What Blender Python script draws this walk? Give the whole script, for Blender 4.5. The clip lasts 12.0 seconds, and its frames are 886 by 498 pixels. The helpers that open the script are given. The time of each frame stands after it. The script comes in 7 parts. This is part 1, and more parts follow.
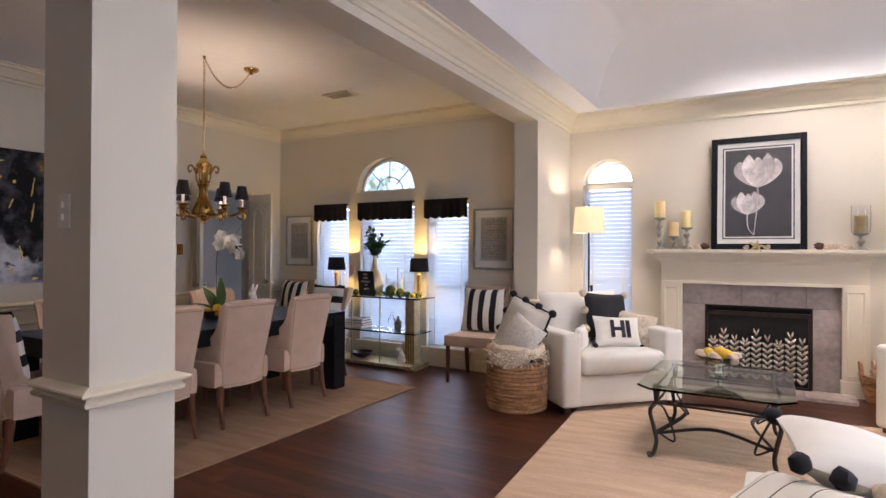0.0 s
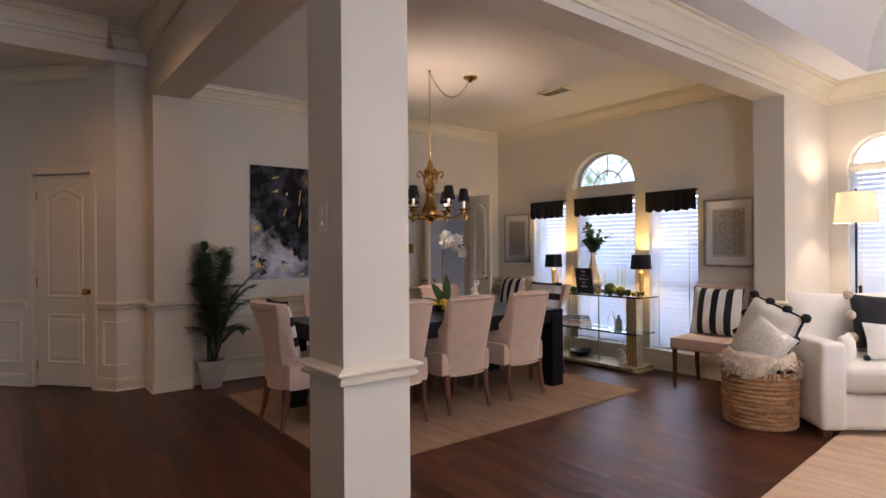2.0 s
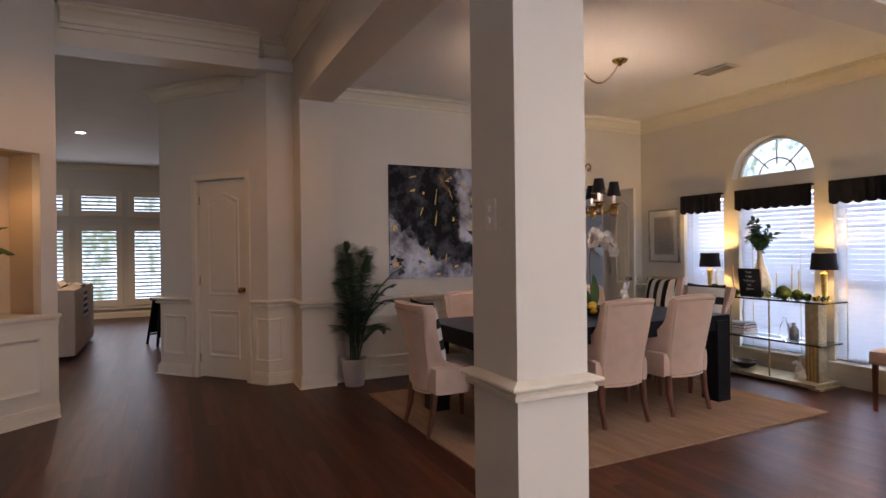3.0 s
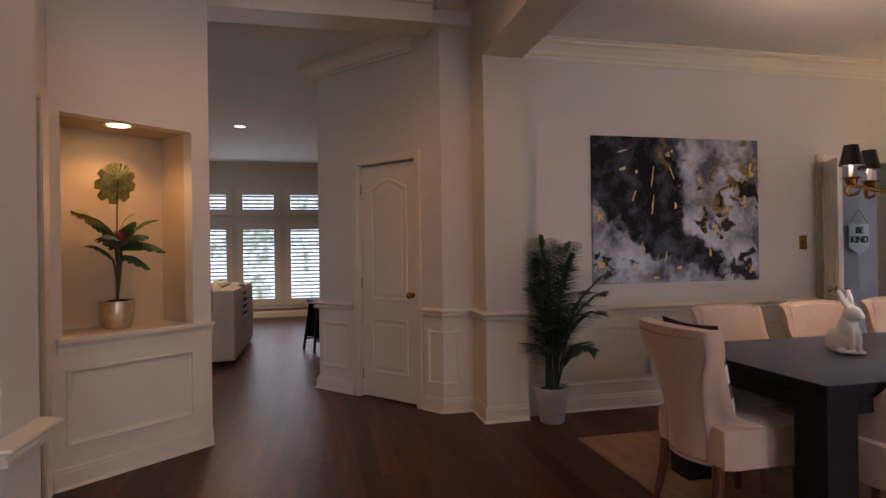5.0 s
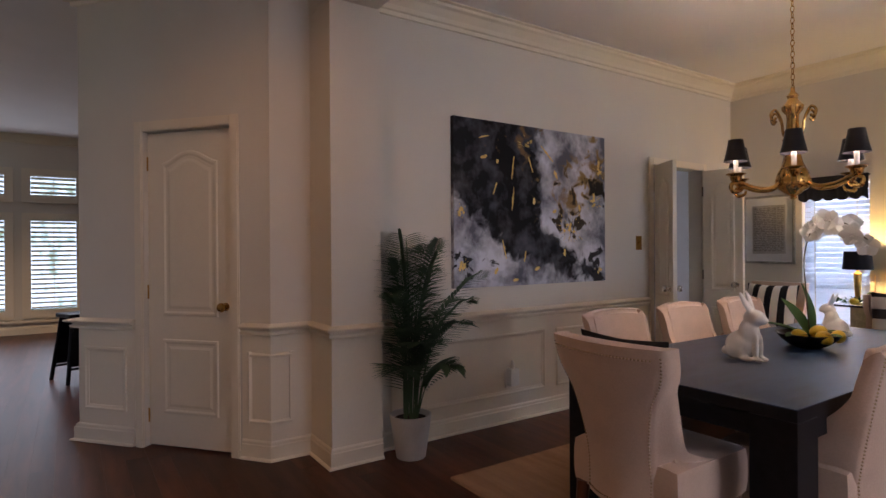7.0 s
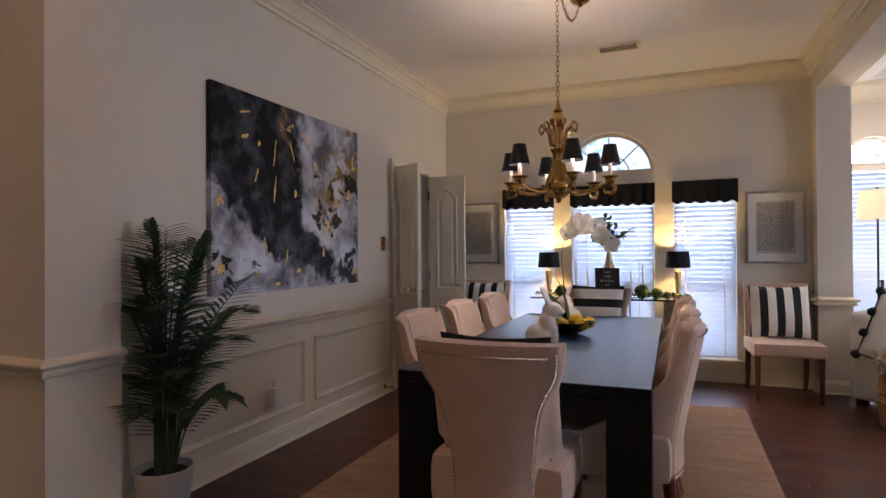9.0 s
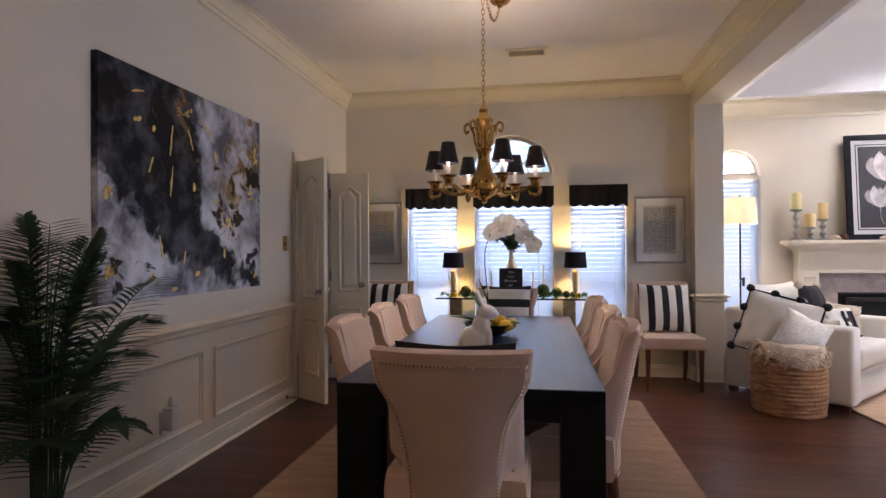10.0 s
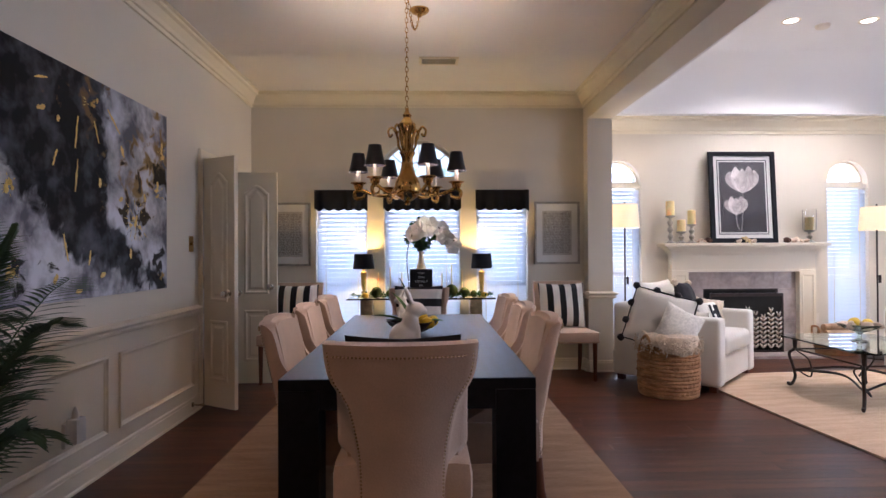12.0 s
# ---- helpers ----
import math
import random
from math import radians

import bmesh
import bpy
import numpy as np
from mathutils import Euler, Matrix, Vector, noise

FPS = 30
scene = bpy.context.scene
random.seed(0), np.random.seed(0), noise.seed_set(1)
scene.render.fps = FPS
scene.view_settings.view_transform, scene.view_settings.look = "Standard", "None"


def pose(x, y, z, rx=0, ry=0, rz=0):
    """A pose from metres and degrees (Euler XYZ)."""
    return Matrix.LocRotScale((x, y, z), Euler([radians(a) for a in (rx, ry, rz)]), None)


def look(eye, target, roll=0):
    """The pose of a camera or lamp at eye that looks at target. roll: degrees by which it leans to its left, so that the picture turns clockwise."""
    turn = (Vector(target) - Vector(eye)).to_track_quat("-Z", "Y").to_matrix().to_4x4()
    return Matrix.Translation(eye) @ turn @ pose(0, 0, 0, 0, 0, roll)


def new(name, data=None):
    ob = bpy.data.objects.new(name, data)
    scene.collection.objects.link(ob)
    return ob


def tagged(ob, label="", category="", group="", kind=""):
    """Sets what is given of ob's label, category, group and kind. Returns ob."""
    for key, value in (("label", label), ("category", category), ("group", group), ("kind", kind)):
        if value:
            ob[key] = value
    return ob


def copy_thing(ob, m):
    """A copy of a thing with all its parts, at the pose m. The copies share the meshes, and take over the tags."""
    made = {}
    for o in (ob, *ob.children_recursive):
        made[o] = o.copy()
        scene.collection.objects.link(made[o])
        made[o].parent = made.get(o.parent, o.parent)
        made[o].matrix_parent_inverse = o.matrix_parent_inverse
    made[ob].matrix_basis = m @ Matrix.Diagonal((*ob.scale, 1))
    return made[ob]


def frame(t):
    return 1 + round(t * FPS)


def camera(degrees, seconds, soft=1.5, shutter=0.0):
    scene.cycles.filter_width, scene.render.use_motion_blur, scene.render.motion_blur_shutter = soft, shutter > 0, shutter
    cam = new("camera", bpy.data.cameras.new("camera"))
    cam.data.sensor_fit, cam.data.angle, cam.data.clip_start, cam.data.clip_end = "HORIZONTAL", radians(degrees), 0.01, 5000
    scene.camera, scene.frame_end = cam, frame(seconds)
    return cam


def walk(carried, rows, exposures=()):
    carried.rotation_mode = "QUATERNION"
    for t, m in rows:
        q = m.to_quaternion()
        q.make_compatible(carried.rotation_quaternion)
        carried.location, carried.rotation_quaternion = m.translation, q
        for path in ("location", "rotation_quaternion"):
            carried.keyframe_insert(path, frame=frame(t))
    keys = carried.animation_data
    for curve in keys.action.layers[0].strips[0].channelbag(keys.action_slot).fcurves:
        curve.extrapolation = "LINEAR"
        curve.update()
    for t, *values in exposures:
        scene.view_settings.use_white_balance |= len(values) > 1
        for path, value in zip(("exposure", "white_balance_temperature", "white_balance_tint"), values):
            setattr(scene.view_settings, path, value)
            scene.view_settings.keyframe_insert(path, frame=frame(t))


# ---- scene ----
cam = camera(76.5, 12.0)
PATH = [
    (0, (0.27, 0.236, 1.293), (-0.738, 1.963, 1.303), 0.3),
    (0.5, (0.221, 0.168, 1.357), (-0.97, 1.775, 1.343), -0.3),
    (1, (0.316, 0.218, 1.301), (-1.045, 1.683, 1.302), -0.1),
    (1.5, (0.304, 0.213, 1.334), (-1.168, 1.567, 1.323), -0.2),
    (2, (0.278, 0.224, 1.298), (-1.3, 1.453, 1.297), -0.4),
    (2.5, (0.147, 0.22, 1.297), (-1.545, 1.287, 1.296), -0.5),
    (3, (-0.048, 0.173, 1.302), (-1.845, 1.05, 1.301), -0.7),
    (3.5, (-0.328, 0.178, 1.325), (-2.211, 0.851, 1.317), -0.9),
    (5.3, (-1.547, 0.071, 1.277), (-3.5, 0.503, 1.281), -0.8),
    (5.5, (-1.644, 0.069, 1.274), (-3.593, 0.52, 1.28), -0.8),
    (6, (-1.909, 0.066, 1.288), (-3.812, 0.682, 1.282), -0.7),
    (6.5, (-2.144, 0.068, 1.278), (-3.957, 0.911, 1.277), -0.6),
    (7, (-2.316, 0.029, 1.271), (-3.979, 1.139, 1.268), -0.4),
    (9, (-3.136, -0.126, 1.226), (-3.893, 1.725, 1.238), -0.4),
    (9.5, (-3.315, -0.12, 1.241), (-3.859, 1.805, 1.247), -0.5),
    (10, (-3.451, -0.07, 1.238), (-3.784, 1.903, 1.245), -0.3),
    (10.5, (-3.521, 0.02, 1.235), (-3.708, 2.011, 1.246), -0.3),
    (11, (-3.565, 0.0, 1.259), (-3.637, 1.999, 1.262), -0.3),
    (11.5, (-3.606, -0.066, 1.247), (-3.6, 1.934, 1.257), -0.3),
    (12, (-3.639, -0.194, 1.219), (-3.585, 1.805, 1.236), -0.3),
]
EXPOSURES = [(0, 0.14, 5800, 19), (2.5, 0.20, 6050, 22), (5.5, 0.11, 6150, 26), (7.0, 0.20, 5850, 23), (9.5, 0.26, 5550, 20), (12, 0.29, 5400, 20)]
walk(cam, [(t, look(eye, target, roll)) for t, eye, target, roll in PATH], EXPOSURES)

# ---- world, light, exposure ----
world = bpy.data.worlds.new("world")
scene.world = world
world.use_nodes = True
wn = world.node_tree.nodes
sky = wn.new("ShaderNodeTexSky")
sky.sky_type, sky.sun_disc = "NISHITA", False
sky.sun_elevation, sky.sun_rotation = radians(48), radians(200)
world.node_tree.links.new(sky.outputs[0], wn["Background"].inputs[0])
wn["Background"].inputs[1].default_value = 0.12


def lamp(name, kind, where, energy, color, size=0.05, target=None, spread=None):
    data = bpy.data.lights.new(name, kind)
    data.energy, data.color = energy, color
    ob = new(name, data)
    ob.matrix_world = look(where, target) if target else Matrix.Translation(where)
    if kind == "AREA":
        data.shape = "RECTANGLE"
        data.size, data.size_y = size
    elif kind == "SPOT":
        data.spot_size, data.spot_blend, data.shadow_soft_size = radians(spread or 110), 0.6, size
    elif kind == "SUN":
        data.angle = radians(size)
    else:
        data.shadow_soft_size = size
    return ob


WARM, DAY = (1.0, 0.72, 0.42), (0.78, 0.88, 1.0)
lamp("sun", "SUN", (0, 0, 10), 2.5, (1.0, 0.95, 0.87), 0.5, (1.5, 4.5, 0))
# daylight standing in the window openings
for x0, x1, y, z0, z1, e in ((-4.80, -4.27, 5.95, 0.22, 1.85, 24), (-4.09, -3.30, 5.95, 0.22, 1.85, 33), (-3.13, -2.59, 5.95, 0.22, 1.85, 24),
                             (-1.58, -1.04, 6.88, 0.25, 2.3, 21), (1.27, 1.79, 6.88, 0.25, 2.3, 21)):
    lamp("window_daylight", "AREA", ((x0 + x1) / 2, y, (z0 + z1) / 2), e, DAY, (x1 - x0, z1 - z0), ((x0 + x1) / 2, y - 1, (z0 + z1) / 2))
lamp("side_window_daylight", "AREA", (4.42, 2.1, 1.5), 70, (0.92, 0.96, 1.0), (2.4, 1.7), (2.0, 2.1, 1.4))
lamp("family_window_daylight", "AREA", (-12.85, -1.2, 1.4), 17, (0.9, 0.95, 1.0), (3.2, 1.9), (-10, -1.2, 1.4))
for x, y in ((0.11, 5.47), (0.91, 5.45), (0.11, 2.6), (2.2, 2.6)):
    lamp("downlight_lamp", "SPOT", (x, y, 3.58), 122, (1.0, 0.88, 0.72), 0.06, (x, y, 0), 130)
lamp("niche_lamp", "SPOT", (-5.17, -1.10, 2.07), 13, (1.0, 0.55, 0.20), 0.05, (-5.17, -1.10, 0), 140)
lamp("foyer_lamp", "SPOT", (-4.3, 0.2, 3.30), 42, (1.0, 0.55, 0.24), 0.12, (-4.3, 0.2, 0), 150)
lamp("family_lamp", "SPOT", (-9.6, -1.0, 3.0), 160, WARM, 0.06, (-9.6, -1.0, 0), 140)
for x in (-4.285, -3.095):
    lamp("buffet_bulb", "POINT", (x, 5.48, 1.178), 15.0, (1.0, 0.64, 0.20), 0.02)
for k in range(6):
    a = k * math.tau / 6 - 0.09
    lamp("chandelier_bulb", "POINT", (-3.762 + 0.30 * math.cos(a), 3.23 + 0.30 * math.sin(a), 1.79), 6.5, (1.0, 0.74, 0.48), 0.015)
lamp("floor_lamp_bulb", "POINT", (-1.395, 6.15, 1.66), 24, (1.0, 0.78, 0.52), 0.04)
lamp("floor_lamp_bulb", "POINT", (1.50, 6.1, 1.60), 22, (1.0, 0.78, 0.52), 0.04)

# ---- materials ----


def mat(name, color, rough=0.5, metal=0.0, vary=0.12, scale=6.0, fine=90.0, bump=0.12, stretch=(1, 1, 1), dark=None, **extra):
    """A surface with broad and fine variation of colour and a fine relief."""
    m = bpy.data.materials.new(name)
    m.use_nodes = True
    t = m.node_tree
    b = t.nodes["Principled BSDF"]
    b.inputs["Roughness"].default_value, b.inputs["Metallic"].default_value = rough, metal
    for key, value in extra.items():
        b.inputs[key.replace("_", " ")].default_value = value
    co, mp = t.nodes.new("ShaderNodeTexCoord"), t.nodes.new("ShaderNodeMapping")
    mp.inputs["Scale"].default_value = stretch
    t.links.new(co.outputs["Object"], mp.inputs[0])
    big, small = t.nodes.new("ShaderNodeTexNoise"), t.nodes.new("ShaderNodeTexNoise")
    big.inputs["Scale"].default_value, small.inputs["Scale"].default_value = scale, fine
    big.inputs["Detail"].default_value, small.inputs["Detail"].default_value = 4, 3
    for n in (big, small):
        t.links.new(mp.outputs[0], n.inputs[0])
    add = t.nodes.new("ShaderNodeMath")
    add.operation = "MULTIPLY_ADD"
    t.links.new(small.outputs[0], add.inputs[0])
    add.inputs[1].default_value = 0.5
    t.links.new(big.outputs[0], add.inputs[2])
    ramp = t.nodes.new("ShaderNodeValToRGB")
    ramp.color_ramp.elements[0].position, ramp.color_ramp.elements[1].position = 0.5, 1.0
    lo = dark or tuple(c * (1 - vary) for c in color)
    hi = color if dark else tuple(min(1, c * (1 + vary * 0.6)) for c in color)
    ramp.color_ramp.elements[0].color, ramp.color_ramp.elements[1].color = (*lo, 1), (*hi, 1)
    t.links.new(add.outputs[0], ramp.inputs[0])
    t.links.new(ramp.outputs[0], b.inputs["Base Color"])
    if bump:
        bp = t.nodes.new("ShaderNodeBump")
        bp.inputs["Strength"].default_value, bp.inputs["Distance"].default_value = bump, 0.004
        t.links.new(small.outputs[0], bp.inputs["Height"])
        t.links.new(bp.outputs[0], b.inputs["Normal"])
    return m


def glow(name, color, strength):
    m = bpy.data.materials.new(name)
    m.use_nodes = True
    b = m.node_tree.nodes["Principled BSDF"]
    b.inputs["Base Color"].default_value = (*color, 1)
    b.inputs["Emission Color"].default_value = (*color, 1)
    b.inputs["Emission Strength"].default_value = strength
    return m


def glass(name, tint=(1, 1, 1), rough=0.0, ior=1.45):
    m = bpy.data.materials.new(name)
    m.use_nodes = True
    b = m.node_tree.nodes["Principled BSDF"]
    b.inputs["Base Color"].default_value = (*tint, 1)
    b.inputs["Transmission Weight"].default_value, b.inputs["Roughness"].default_value, b.inputs["IOR"].default_value = 1, rough, ior
    return m


def sheer(name, color, share):
    """Thin cloth, leaf or slat: part of the light passes through."""
    m = mat(name, color, 0.7, vary=0.06)
    t = m.node_tree
    tr, mix = t.nodes.new("ShaderNodeBsdfTranslucent"), t.nodes.new("ShaderNodeMixShader")
    tr.inputs[0].default_value = (*color, 1)
    mix.inputs[0].default_value = share
    out = t.nodes["Material Output"]
    t.links.new(t.nodes["Principled BSDF"].outputs[0], mix.inputs[1])
    t.links.new(tr.outputs[0], mix.inputs[2])
    t.links.new(mix.outputs[0], out.inputs[0])
    return m


M_WALL = mat("wall_paint", (0.70, 0.645, 0.55), 0.75, vary=0.04, scale=1.5, fine=220, bump=0.08)
M_TRIM = mat("trim_paint", (0.78, 0.70, 0.555), 0.42, vary=0.04, scale=3, fine=60, bump=0.03)
M_CROWN = mat("crown_paint", (0.77, 0.70, 0.55), 0.45, vary=0.04, scale=3, fine=60, bump=0.03)
M_CEIL = mat("ceiling_paint", (0.80, 0.77, 0.74), 0.85, vary=0.03, scale=2, fine=260, bump=0.15)
M_VAULT = mat("vault_paint", (0.84, 0.84, 0.85), 0.85, vary=0.02, scale=2, fine=260, bump=0.1)
M_BLIND = sheer("blind_slat", (0.72, 0.75, 0.80), 0.42)
M_BLACK = mat("black_cloth", (0.014, 0.013, 0.018), 0.85, vary=0.4, fine=300, bump=0.2)
M_CREAM = mat("cream_upholstery", (0.60, 0.43, 0.325), 0.9, vary=0.12, scale=7, fine=150, bump=0.22, Sheen_Weight=0.3)
M_WHITE = mat("white_slipcover", (0.80, 0.76, 0.70), 0.92, vary=0.06, scale=4, fine=350, bump=0.3, Sheen_Weight=0.2)
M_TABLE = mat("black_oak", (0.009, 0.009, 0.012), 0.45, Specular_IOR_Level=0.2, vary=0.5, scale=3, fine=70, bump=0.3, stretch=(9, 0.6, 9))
# black oak again, with the blue window reflection put into its base colour
M_TOP = mat("black_oak_window_sheen", (0.018, 0.041, 0.098), 0.33, Specular_IOR_Level=0.55, vary=0.5, scale=3, fine=70, bump=0.3, stretch=(9, 0.6, 9))
M_LEG = mat("dark_walnut", (0.14, 0.048, 0.025), 0.35, vary=0.4, scale=8, fine=60, bump=0.1, stretch=(6, 6, 0.6))
M_BRASS = mat("aged_brass", (0.54, 0.33, 0.10), 0.2, 1.0, vary=0.25, scale=14, fine=80, bump=0.05)
M_NAIL = mat("antique_nailhead", (0.66, 0.55, 0.38), 0.24, 1.0, vary=0.3, scale=60, bump=0.02)
M_SATIN = mat("black_satin", (0.012, 0.011, 0.016), 0.34, vary=0.3, fine=300, bump=0.05)
M_GOLD = mat("gold_leaf", (0.83, 0.60, 0.20), 0.35, 1.0, vary=0.2, scale=30, fine=120, bump=0.4)
M_PEWTER = mat("silvered_wood", (0.42, 0.40, 0.36), 0.35, 0.7, vary=0.35, scale=20, fine=90, bump=0.3)
M_STEEL = mat("satin_nickel", (0.62, 0.58, 0.52), 0.25, 1.0, vary=0.1, bump=0.02)
M_IRON = mat("wrought_iron", (0.045, 0.032, 0.028), 0.42, 0.6, vary=0.4, scale=12, fine=120, bump=0.3)
M_JUTE = mat("jute", (0.36, 0.235, 0.15), 0.95, dark=(0.25, 0.155, 0.092), scale=1.6, fine=26, bump=0.9, stretch=(1.6, 9, 1))
M_JUTE2 = mat("pale_jute", (0.68, 0.50, 0.36), 0.95, dark=(0.50, 0.345, 0.225), scale=1.4, fine=26, bump=0.9, stretch=(1.6, 9, 1))
M_ROPE = mat("seagrass_rope", (0.62, 0.35, 0.17), 0.8, dark=(0.22, 0.105, 0.045), scale=9, fine=140, bump=0.8, stretch=(1, 1, 3))
M_GLASS = glass("clear_glass")
M_GREENGLASS = glass("green_edge_glass", (0.80, 0.93, 0.88))
M_MARBLE = mat("grey_marble", (0.46, 0.385, 0.36), 0.25, vary=0.32, scale=4, fine=25, bump=0.03)
M_SOOT = mat("soot", (0.012, 0.011, 0.010), 0.9)
M_CANDLE = mat("ivory_wax", (0.86, 0.70, 0.34), 0.5, vary=0.1, Subsurface_Weight=0.2)
M_POT = mat("white_pot", (0.55, 0.52, 0.48), 0.45, vary=0.1, scale=9)
M_SOIL = mat("soil", (0.03, 0.02, 0.014), 0.95, vary=0.5, scale=40, bump=0.9)
M_LEAF = sheer("palm_leaf", (0.075, 0.132, 0.066), 0.25)
M_LEAF2 = sheer("broad_leaf", (0.06, 0.12, 0.03), 0.2)
M_PORC = mat("white_porcelain", (0.80, 0.77, 0.72), 0.16, vary=0.06, scale=25, bump=0.03)
M_PETAL = sheer("white_petal", (0.84, 0.82, 0.78), 0.35)
M_LEMON = mat("lemon_skin", (0.80, 0.53, 0.03), 0.42, vary=0.15, scale=20, fine=250, bump=0.4)
M_MOSS = mat("moss", (0.10, 0.13, 0.03), 0.95, vary=0.6, scale=25, fine=140, bump=1.0)
M_SHADE = sheer("lamp_linen", (0.92, 0.87, 0.74), 0.6)
M_PLASTIC = mat("ivory_plastic", (0.76, 0.70, 0.62), 0.35, vary=0.03)
M_LIT = glow("lit_lens", (1.0, 0.88, 0.68), 9)
M_LIT_WARM = glow("warm_lens", (1.0, 0.70, 0.34), 14)
M_GREY = mat("grey_throw", (0.28, 0.29, 0.31), 0.95, vary=0.3, scale=30, fine=200, bump=0.6)
M_SHAG = mat("cream_shag", (0.66, 0.55, 0.42), 0.98, vary=0.3, scale=40, fine=200, bump=1.0)
M_SEQUIN = mat("silver_sequin", (0.72, 0.68, 0.62), 0.35, 0.35, vary=0.25, scale=60, fine=200, bump=0.9)
M_HALL = mat("hall_paint", (0.36, 0.34, 0.34), 0.8, vary=0.05)
M_BARK = mat("stem", (0.10, 0.075, 0.035), 0.8, vary=0.3)
M_BLACKPLASTIC = mat("black_felt", (0.02, 0.02, 0.022), 0.8, vary=0.3)
M_INK = mat("white_letters", (0.75, 0.74, 0.70), 0.6, vary=0.05)
M_MAT = mat("picture_mount", (0.80, 0.77, 0.73), 0.8, vary=0.03)
M_PAPER = mat("script_paper", (0.56, 0.51, 0.45), 0.85, vary=0.45, scale=55, fine=170, bump=0.0, stretch=(0.5, 1, 3))
M_SCRIPT = mat("faded_ink", (0.27, 0.24, 0.21), 0.85, vary=0.5, scale=60, fine=200, bump=0.0)
M_GILT = mat("worn_gilt", (0.50, 0.40, 0.23), 0.42, 0.45, vary=0.3, scale=24, fine=110, bump=0.3)
# wall paint browned, so the niche lamp's dim warm light is in the colour
M_NICHE = mat("niche_paint_lamp_tint", (0.56, 0.43, 0.27), 0.8, vary=0.04, scale=2, fine=220, bump=0.08)
M_BEIGE = mat("beige_slipcover", (0.50, 0.41, 0.31), 0.92, vary=0.08, scale=4, fine=300, bump=0.3)
M_CHAMPAGNE = mat("champagne_gold", (0.78, 0.62, 0.40), 0.32, 0.9, vary=0.2, scale=40, fine=120, bump=0.5)
M_PANTRY = mat("pale_pink_paint", (0.55, 0.49, 0.47), 0.8, vary=0.04)


def wood_floor():
    m = mat("dark_floorboard", (0.076, 0.0255, 0.0135), 0.34, Specular_IOR_Level=0.22, vary=0.65, scale=2.2, fine=34, bump=0.14, stretch=(0.8, 7, 1))
    t = m.node_tree
    b = t.nodes["Principled BSDF"]
    info, mul = t.nodes.new("ShaderNodeObjectInfo"), t.nodes.new("ShaderNodeMix")
    mul.data_type, mul.blend_type = "RGBA", "MULTIPLY"
    mul.inputs[0].default_value = 1
    tone = t.nodes.new("ShaderNodeValToRGB")
    tone.color_ramp.elements[0].color, tone.color_ramp.elements[1].color = (0.62, 0.60, 0.60, 1), (1.36, 1.32, 1.28, 1)
    t.links.new(info.outputs["Random"], tone.inputs[0])
    ramp = [n for n in t.nodes if n.type == "VALTORGB" and n != tone][0]
    t.links.new(ramp.outputs[0], mul.inputs[6])
    t.links.new(tone.outputs[0], mul.inputs[7])
    t.links.new(mul.outputs[2], b.inputs["Base Color"])
    return m


M_FLOOR = wood_floor()
M_FLOORBASE = mat("floor_gap", (0.02, 0.010, 0.007), 0.6)


def stripes(name, a, b, axis, width, rough=0.9, offset=0.0, share=0.5):
    m = mat(name, a, rough, vary=0.08, fine=300, bump=0.25)
    t = m.node_tree
    bs = t.nodes["Principled BSDF"]
    ramp = [n for n in t.nodes if n.type == "VALTORGB"][0]
    co, sep = t.nodes.new("ShaderNodeTexCoord"), t.nodes.new("ShaderNodeSeparateXYZ")
    t.links.new(co.outputs["Object"], sep.inputs[0])
    last = sep.outputs["XYZ".index(axis)]
    for op, v in (("ADD", offset + 10 * width), ("DIVIDE", width), ("FRACT", 0), ("LESS_THAN", share)):
        n = t.nodes.new("ShaderNodeMath")
        n.operation = op
        t.links.new(last, n.inputs[0])
        n.inputs[1].default_value = v
        last = n.outputs[0]
    mix = t.nodes.new("ShaderNodeMix")
    mix.data_type = "RGBA"
    t.links.new(last, mix.inputs[0])
    t.links.new(ramp.outputs[0], mix.inputs[6])
    mix.inputs[7].default_value = (*b, 1)
    t.links.new(mix.outputs[2], bs.inputs["Base Color"])
    return m


M_STRIPE = stripes("black_white_stripe", (0.80, 0.77, 0.72), (0.014, 0.013, 0.016), "X", 0.125, share=0.48, offset=0.03)
M_STRIPE_H = stripes("black_white_band", (0.80, 0.77, 0.72), (0.014, 0.013, 0.016), "Z", 0.15, share=0.45, offset=0.105)
M_THIN = stripes("pinstripe", (0.72, 0.66, 0.58), (0.03, 0.028, 0.03), "X", 0.085, share=0.05)

# ---- mesh helpers ----


def empty(name, x=0, y=0, z=0, rz=0, **tags):
    ob = new(name)
    ob.empty_display_size = 0.1
    ob.matrix_basis = pose(x, y, z, 0, 0, rz)
    return tagged(ob, **tags)


def part(name, bm, material, parent=None, label="", smooth=False, m=None):
    """Links a bmesh as one mesh object, under a thing or a part."""
    bmesh.ops.recalc_face_normals(bm, faces=bm.faces)
    me = bpy.data.meshes.new(name)
    bm.to_mesh(me)
    bm.free()
    me.materials.append(material)
    if smooth:
        me.polygons.foreach_set("use_smooth", [True] * len(me.polygons))
        me.set_sharp_from_angle(angle=radians(40))
    ob = new(name, me)
    ob.parent = parent
    if m:
        ob.matrix_basis = m
    return tagged(ob, label) if label else ob


def thing(name, bm, material, label, category, kind="", group="", smooth=False, m=None):
    return tagged(part(name, bm, material, None, "", smooth, m), label, category, group, kind)


